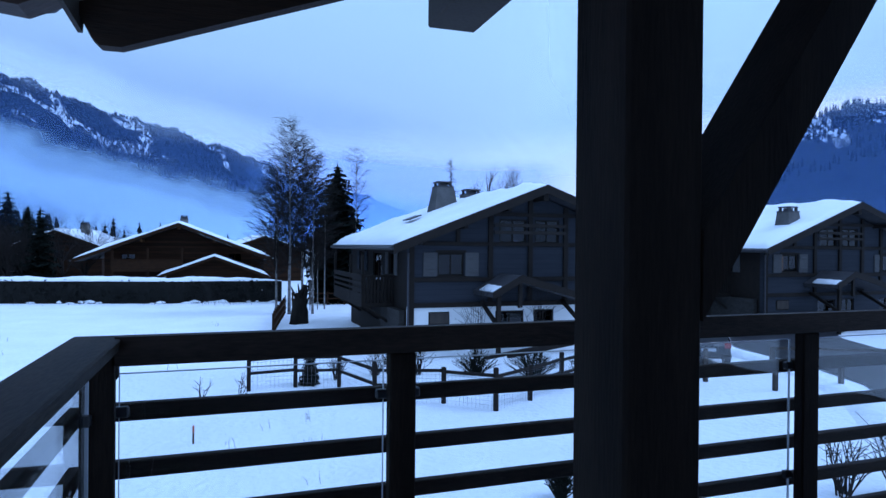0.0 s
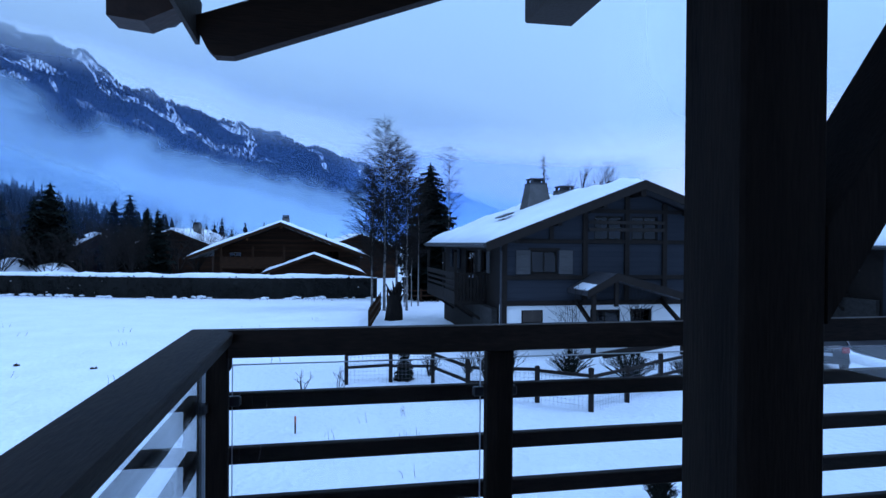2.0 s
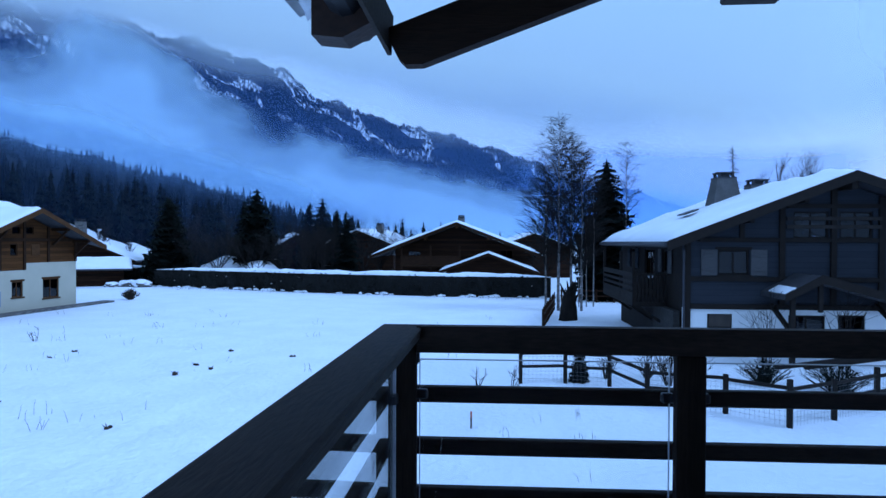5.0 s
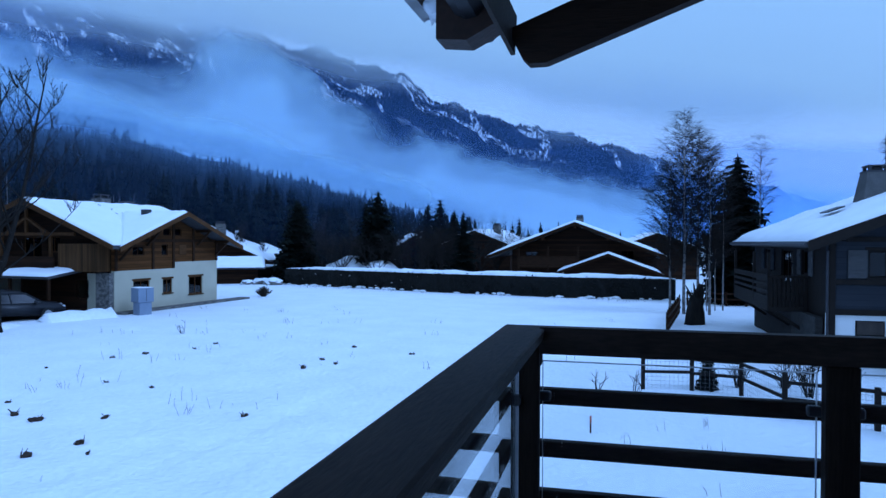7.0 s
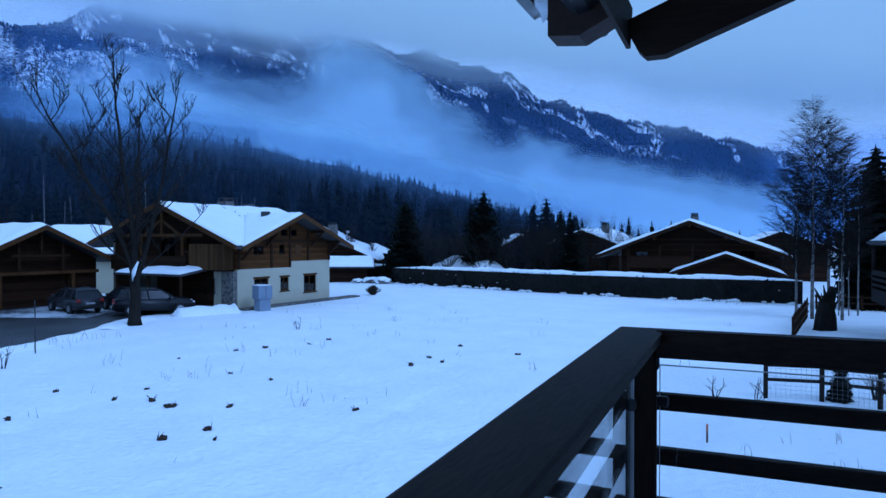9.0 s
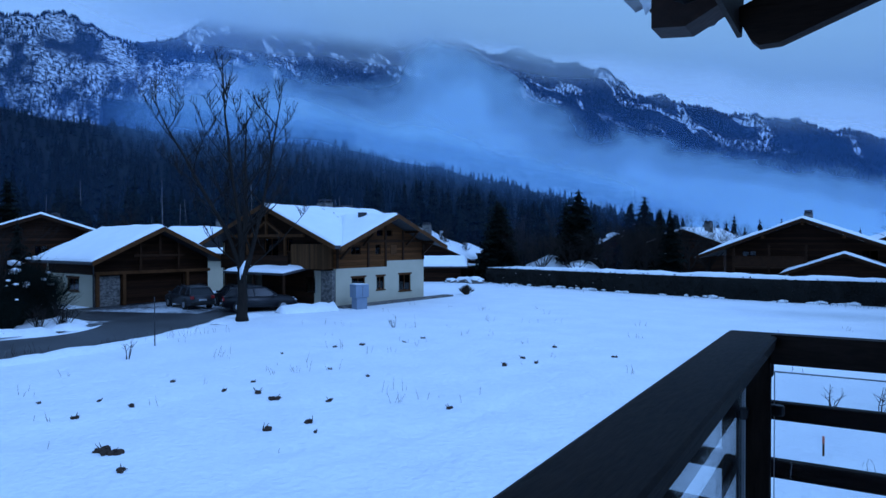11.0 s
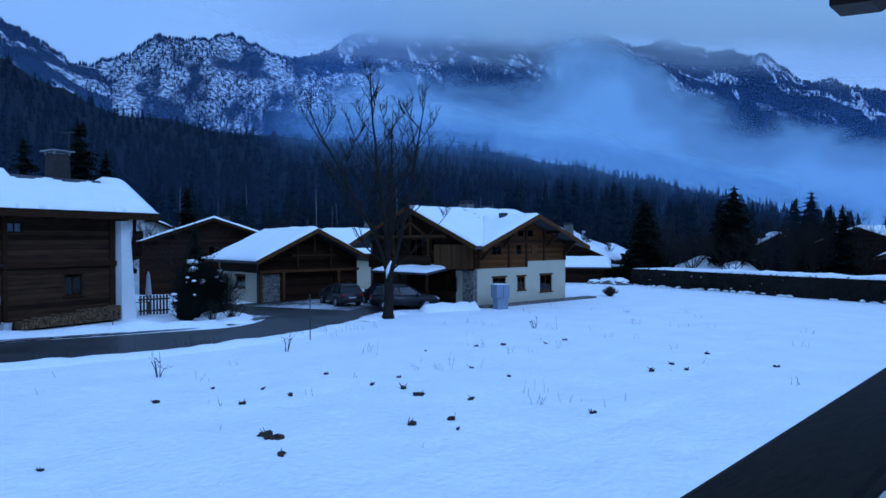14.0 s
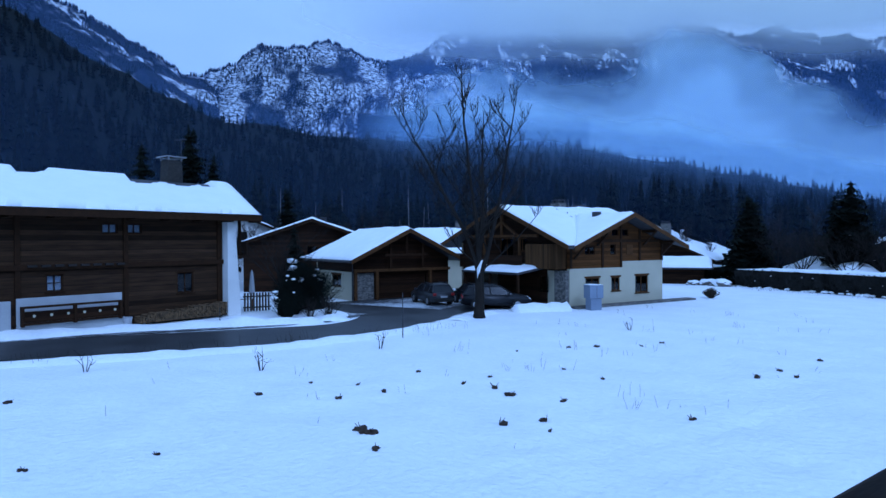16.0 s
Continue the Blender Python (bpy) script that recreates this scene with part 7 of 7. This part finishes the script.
# ---- cars ----


def car(label, m, paint):
    """An estate car, nose towards local +x: body, glazing, wheels, lights."""
    top = thing("car", label, "car", m, "cars parked in the yard")
    low = [(-2.28, 0.38), (-2.32, 0.62), (-2.26, 0.96), (-1.2, 1.0), (0.95, 0.98), (1.9, 0.86), (2.26, 0.70), (2.30, 0.42), (2.15, 0.28), (-2.1, 0.28)]
    bm = prism(low, -0.90, 0.90)
    for v in bm.verts:
        if v.co.z > 0.9:
            v.co.y *= 0.93
        if v.co.x > 1.8 or v.co.x < -2.1:
            v.co.y *= 0.90
    bmesh.ops.bevel(bm, geom=bm.edges[:], offset=0.05, segments=2, affect="EDGES")
    part("body", bm, paint, top, "", True)
    bm = bmesh.new()
    lo = [bm.verts.new((x, y, 0.96)) for x in (-2.18, 1.12) for y in (-0.80, 0.80)]
    hi = [bm.verts.new((x, y, z)) for x, z in ((-1.80, 1.44), (0.32, 1.46)) for y in (-0.60, 0.60)]
    for q in ((lo[0], lo[2], hi[2], hi[0]), (lo[3], lo[1], hi[1], hi[3]), (lo[1], lo[0], hi[0], hi[1]), (lo[2], lo[3], hi[3], hi[2]), (hi[0], hi[2], hi[3], hi[1])):
        bm.faces.new(q)
    bmesh.ops.recalc_face_normals(bm, faces=bm.faces[:])
    part("glazing", bm, M_CARGLASS, top, "dark tinted glazing")
    part("roof_panel", prism([(-1.88, 1.43), (-1.80, 1.49), (-0.5, 1.54), (0.30, 1.48), (0.36, 1.44)], -0.61, 0.61), paint, top)
    for s in (-1, 1):
        for (x0, z0), (x1, z1) in (((1.12, 0.97), (0.34, 1.46)), ((-0.35, 0.97), (-0.45, 1.49)), ((-1.4, 0.97), (-1.45, 1.48)), ((-2.18, 0.97), (-1.84, 1.44))):
            bm = bmesh.new()
            beam(bm, (x0, s * 0.80, z0), (x1, s * 0.61, z1), 0.05, 0.07)
            part("window_pillar", bm, paint, top)
        part("mirror", boxes((0.72, 0.88, s * 0.98 - 0.09, s * 0.98 + 0.09, 0.98, 1.12), bevel=0.02), paint, top)
        part("roof_rack", boxes((-1.6, 0.1, s * 0.55 - 0.02, s * 0.55 + 0.02, 1.55, 1.59)), M_METAL, top)
        part("tail_light", boxes((-2.33, -2.22, s * 0.68 - 0.12, s * 0.68 + 0.12, 0.72, 0.92), bevel=0.02), M_RED, top)
        part("headlight", boxes((2.08, 2.26, s * 0.62 - 0.15, s * 0.62 + 0.15, 0.62, 0.76), bevel=0.03), M_LAMPLENS, top)
        for x in (-1.38, 1.40):
            bm = bmesh.new()
            tube(bm, [(x, s * 0.70, 0.33), (x, s * 0.92, 0.33)], [0.33, 0.33], 18)
            w = part("wheel", bm, M_RUBBER, top)
            bm = bmesh.new()
            tube(bm, [(x, s * 0.90, 0.33), (x, s * 0.93, 0.33)], [0.21, 0.19], 12)
            part("rim", bm, M_STEEL, w)
    part("bumper", boxes((-2.36, -2.24, -0.78, 0.78, 0.34, 0.52), bevel=0.03), M_RUBBER, top)
    part("number_plate", boxes((-2.345, -2.325, -0.26, 0.26, 0.60, 0.71)), M_PLAINGREY, top, "plain pale plate")
    return top


M_CARGLASS = mat("tinted_car_glass", (0.02, 0.022, 0.025), (0.014, 0.015, 0.018), 2, (1, 1, 1), 0.15, 0.0, 9, spec=0.3)
P_SILVER = mat("silver_grey_paint", (0.050, 0.052, 0.058), (0.040, 0.042, 0.047), 1, (1, 1, 1), 0.35, 0.0, 200, metal=0.4)
P_DARK = mat("dark_car_paint", (0.012, 0.013, 0.017), (0.009, 0.010, 0.013), 1, (1, 1, 1), 0.35, 0.0, 200, spec=0.3)
car("silver-grey estate car parked before the garage", pose(-38.4, 28.3, 0.02, 0, 0, 165), P_SILVER)
car("dark estate car parked beside a silver one", pose(-36.0, 30.3, 0.02, 0, 0, 165), P_DARK)
car("dark car parked under the lean-to roof", pose(-32.9, 29.6, 0.02, 0, 0, 52), P_DARK)
car("dark car parked beside the neighbouring drive", pose(18.6, 22.4, 0.02, 0, 0, 60), P_DARK)

# ---- fences, posts, small things ----


def garden_fence():
    top = thing("garden_fence", "low grey post-and-rail fence with wire mesh in snow", "fence")
    pts = [(0.74, 21.2), (2.17, 21.3), (3.5, 20.9), (4.12, 18.5), (5.98, 17.8), (7.13, 16.7), (8.56, 17.5), (10.2, 18.6), (12.0, 19.6), (14.0, 19.9)]
    wire = bmesh.new()
    for i, (x, y) in enumerate(pts):
        part("fence_post", boxes((x - 0.06, x + 0.06, y - 0.06, y + 0.06, -0.1, 1.05 + 0.12 * (i % 2)), bevel=0.01), M_GREYTRIM, top)
    for (x0, y0), (x1, y1) in zip(pts, pts[1:]):
        for z in (0.92, 0.5):
            bm = bmesh.new()
            beam(bm, (x0, y0, z), (x1, y1, z + 0.03), 0.05, 0.09)
            part("fence_rail", bm, M_GREYTRIM, top)
        n = int(math.hypot(x1 - x0, y1 - y0) / 0.12)
        for k in range(n):
            f = k / n
            tube(wire, [(x0 + (x1 - x0) * f, y0 + (y1 - y0) * f - 0.03, 0), (x0 + (x1 - x0) * f, y0 + (y1 - y0) * f - 0.03, 0.9)], [0.0035, 0.0035], 3, False)
        for z in (0.12, 0.24, 0.36, 0.6, 0.72, 0.84):
            tube(wire, [(x0, y0 - 0.03, z), (x1, y1 - 0.03, z)], [0.0035, 0.0035], 3, False)
    tagged(part("wire_mesh", wire, M_ZINC, top, "thin wire netting"), kind="stuff")
    for x, y, z0, s in ((8.6, 19.2, 1.0, 0.9), (7.6, 18.6, 1.1, 0.8)):
        bm = bmesh.new()
        beam(bm, (x, y, z0), (x + 2.6, y + 0.5, z0 + 0.25), 0.12, 0.10)
        part("lean_pole", bm, M_GREYTRIM, top)


garden_fence()


def paling_fence():
    top = thing("paling_fence", "dark stepped paling fence running away beside the stump", "fence")
    for k in range(15):
        f = k / 14
        x, y = 2.3 + 1.5 * f, 34.0 + 10.5 * f
        part("paling", boxes((x - 0.03, x + 0.03, y - 0.09, y + 0.09, -0.1, 1.05 + 0.05 * (k % 3))), M_TIMBER_DARK, top)
    bm = bmesh.new()
    for z in (0.35, 0.8):
        beam(bm, (2.36, 34.0, z), (3.86, 44.5, z), 0.05, 0.08)
    part("fence_rails", bm, M_TIMBER_DARK, top)
    far = thing("rail_fence", "low wooden rail fence in the snow behind the birches", "fence")
    for k in range(7):
        x = 4.8 + k * 1.3
        part("fence_post", boxes((x - 0.06, x + 0.06, 49.94, 50.06, -0.1, 1.0)), M_TIMBER_DARK, far)
    for z in (0.45, 0.85):
        part("fence_rail", boxes((4.7, 12.8, 49.96, 50.04, z - 0.05, z + 0.05)), M_TIMBER_DARK, far)


paling_fence()


def drive_posts():
    pts = [(15.6, 18.4, 1.1), (16.8, 16.6, 1.0), (19.0, 16.1, 0.9), (17.8, 21.0, 1.1), (20.2, 13.6, 0.9)]
    for x, y, h in pts:
        solo("wooden_post", boxes((x - 0.07, x + 0.07, y - 0.07, y + 0.07, -0.1, h), bevel=0.015), M_GREYTRIM2, "grey weathered post at the edge of the drive", "post", group="posts along the drive")
    bm = bmesh.new()
    beam(bm, (19.2, 19.2, 0.85), (25.5, 16.0, 0.9), 0.06, 0.12)
    beam(bm, (19.3, 19.15, 0.3), (19.3, 19.15, 0.9), 0.1, 0.1)
    box(bm, 19.2, 19.35, 19.1, 19.25, -0.1, 0.9)
    box(bm, 25.3, 25.45, 15.95, 16.1, -0.1, 0.95)
    solo("wooden_barrier", bm, M_GREYTRIM2, "grey wooden barrier beside the drive", "fence")


drive_posts()


def utility_box():
    top = thing("utility_cabinet", "blue-grey metal utility cabinet standing in the snow", "cabinet", pose(-28.2, 34.0, 0, 0, 0, 70))
    part("cabinet_base", boxes((-0.40, 0.40, -0.36, 0.36, -0.1, 0.74), bevel=0.02), M_BOXBLUE, top)
    part("cabinet_head", boxes((-0.50, 0.50, -0.42, 0.42, 0.745, 1.62), bevel=0.02), M_BOXBLUE, top)
    part("door_seam", boxes((0.0, 0.02, -0.428, -0.42, 0.80, 1.56)), M_METAL, top)
    part("snow_cap", snow_sheet(8, 8, lambda u, v: (-0.48 + 0.96 * u, -0.40 + 0.80 * v, 1.62), 0.05, 7, 0.3), M_SNOW_ROOF, top, "thin snow on top", True)


utility_box()


def rocks():
    rnd = random.Random(17)
    for x, y, s in ((-37.5, 60.8, 0.6), (-36.4, 61.6, 0.8), (-34.6, 61.0, 0.9), (-34.2, 14.9, 0.35), (-33.9, 15.9, 0.28), (-35.2, 13.2, 0.3), (-36.3, 11.0, 0.25)):
        bm = bmesh.new()
        bmesh.ops.create_icosphere(bm, subdivisions=3, radius=s)
        for v in bm.verts:
            v.co *= 1 + 0.45 * noise.noise(v.co * 1.6 / s + Vector((x, y, 0)))
            v.co.z *= 0.5
        sn = bmesh.new()
        bmesh.ops.create_icosphere(sn, subdivisions=3, radius=s * 0.98)
        for v in sn.verts:
            v.co *= 1 + 0.45 * noise.noise(v.co * 1.6 / s + Vector((x, y, 0)))
            v.co.z = v.co.z * 0.5 + 0.12 * s
        r = thing("boulder", "dark boulder capped with snow", "boulder", pose(x, y, s * 0.15), "boulders in the snow")
        part("stone", bm, M_STONE, r, "", True)
        part("snow_cap", sn, M_SNOW_ROOF, r, "rounded snow cap", True)


rocks()


def terrace():
    gate = thing("garden_gate", "grey wooden slatted gate beside the white end wall", "gate", pose(-41.6, 15.5, 0, 0, 0, 78))
    for k in range(9):
        part("slat", boxes((k * 0.19, k * 0.19 + 0.12, -0.02, 0.02, 0.05, 1.25)), M_GREYTRIM2, gate)
    part("rail", boxes((-0.05, 1.75, 0.02, 0.06, 0.25, 0.35), (-0.05, 1.75, 0.02, 0.06, 0.95, 1.05)), M_GREYTRIM, gate)
    p = thing("parasol", "closed pale garden parasol on the snowy terrace", "parasol", pose(-44.6, 17.2, 0))
    bm = bmesh.new()
    tube(bm, [(0, 0, 0), (0, 0, 2.6)], [0.03, 0.03], 6)
    part("pole", bm, M_METAL, p)
    bm = bmesh.new()
    tube(bm, [(0, 0, 0.9), (0, 0, 1.4), (0, 0, 2.4), (0, 0, 2.6)], [0.21, 0.19, 0.10, 0.03], 10)
    part("canopy", bm, M_PLAINGREY, p)
    t = thing("garden_table", "garden table under a layer of snow", "table", pose(-43.4, 15.9, 0))
    part("tabletop", boxes((-0.5, 0.5, -0.8, 0.8, 0.70, 0.75)), M_TIMBER, t)
    for x in (-0.42, 0.42):
        for y in (-0.7, 0.7):
            part("leg", boxes((x - 0.04, x + 0.04, y - 0.04, y + 0.04, -0.05, 0.70)), M_TIMBER, t)
    part("snow_layer", snow_sheet(8, 8, lambda u, v: (-0.5 + u, -0.8 + 1.6 * v, 0.75), 0.22, 3, 0.3), M_SNOW_ROOF, t, "", True)


terrace()
st = thing("marker_stake", "short survey stake with orange paint standing in the snow", "stake", pose(-0.63, 15.85, 0))
bm = bmesh.new()
tube(bm, [(0, 0, -0.1), (0, 0, 0.25)], [0.022, 0.022], 6)
part("shaft", bm, M_TIMBER, st)
bm = bmesh.new()
tube(bm, [(0, 0, 0.25), (0, 0, 0.40)], [0.024, 0.024], 6)
part("tip", bm, M_ORANGE, st, "orange painted tip")
for x, y, h in ((-25.8, 17.3, 2.1), (-37.0, 12.4, 0.9)):
    bm = bmesh.new()
    tube(bm, [(x, y, -0.1), (x, y, h)], [0.025, 0.02], 6)
    solo("snow_pole", bm, M_METAL, "thin dark snow marker pole beside the lane", "pole", group="snow marker poles")

# clods of frozen soil that stick out of the snow
CLODS = [(-13.33, 7.92), (-13.67, 7.94), (-14.07, 13.26), (-15.05, 13.46), (-11.96, 10.86), (-11.5, 12.02), (-18.6, 13.1), (-18.19, 10.45), (-16.66, 10.49), (-16.32, 14.43), (-16.08, 13.07),
         (-15.85, 17.46), (-19.11, 21.44), (-18.35, 22.35), (-17.26, 23.93), (-17.06, 25.17), (-10.74, 21.05), (-10.86, 22.83), (-10.09, 22.29), (-19.68, 18.88), (-15.03, 3.65),
         (-22.53, 1.49), (-15.57, 1.27), (-19.35, 9.41), (-18.92, 7.45), (-16.88, 9.09), (-10.87, 11.47), (-12.17, 7.45), (-10.92, 22.86), (-8.03, 25.13), (-10.79, 25.91), (-35.3, 15.6), (-34.9, 16.3), (-35.9, 14.2), (-36.4, 12.9), (-36.7, 11.8), (-35.5, 13.4), (-37.2, 10.2), (-34.3, 16.9), (-12.6, 13.9), (-13.9, 17.2), (-9.4, 15.1)]
BIG = (0, 1, 2, 3, 4, 5, 16)
rc = random.Random(23)
for i, (x, y) in enumerate(CLODS):
    s = 0.105 if i in BIG[:3] else 0.09 if i in BIG else rc.uniform(0.04, 0.08)
    bm = bmesh.new()
    for k in range(3):
        g = bmesh.ops.create_icosphere(bm, subdivisions=2, radius=s * rc.uniform(0.6, 1.0))
        off = Vector((rc.uniform(-1, 1), rc.uniform(-1, 1), 0)) * s * 1.1
        for v in g["verts"]:
            v.co = v.co * (1 + 0.95 * noise.noise(v.co * 11 + Vector((i, k, 0)))) + off
            v.co.z = v.co.z * 0.75 + s * 0.25
    for k in range(4):
        a = rc.uniform(0, 6.28)
        tube(bm, [(0, 0, 0), (math.cos(a) * s * 1.6, math.sin(a) * s * 1.6, s * rc.uniform(0.6, 1.8))], [0.02, 0.006], 3)
    solo("clod", bm, M_SOIL, "dark clod of frozen soil and dead stalks in the snow", "clod", pose(x, y, ground_z(x, y)), "clods in the field")

bm = bmesh.new()
rg = random.Random(29)


def stems(x, y, n, h, spread):
    for k in range(n):
        p = Vector((x + rg.gauss(0, spread), y + rg.gauss(0, spread), 0))
        p.z = ground_z(p.x, p.y) - 0.03
        d = Vector((rg.uniform(-0.4, 0.4), rg.uniform(-0.4, 0.4), 1)).normalized() * h * rg.uniform(0.4, 1.2)
        tube(bm, [p, p + d * 0.6, p + d + Vector((rg.uniform(-0.05, 0.05), 0, -0.02))], [0.006, 0.005, 0.003], 3, False)


for k in range(70):
    stems(rg.uniform(-27, 3), rg.uniform(3, 40), rg.randint(1, 4), 0.32, 0.15)
for k in range(90):
    f = rg.random()
    stems(-30 + 34 * f, 60.4 - 7.6 * f - rg.uniform(0.2, 1.8), rg.randint(3, 8), 0.35, 0.5)
for k in range(10):
    stems(rg.uniform(-22, -12), rg.uniform(14, 34), rg.randint(3, 6), 0.4, 0.5)
for k in range(26):
    f = rg.random()
    stems(-29.2 + 2.4 * f, 2 + 20 * f, rg.randint(2, 5), 0.5, 0.25)
solo("dry_grass", bm, M_STRAW, "scattered dry stems poking through the snow", "grass", kind="stuff")
for x, y, h, sd in ((-23.8, 14.8, 0.9, 1), (-22.5, 9.0, 0.8, 2), (0.4, 18.9, 1.1, 3), (-0.6, 20.6, 0.7, 4), (-26.1, 4.0, 0.8, 5), (-20.5, 27.5, 0.7, 6)):
    twig_bush("sapling", "thin bare sapling stems in the snow", pose(x, y, 0), h, 0.35, 5, 200 + sd, None, "sapling", "saplings in the field")
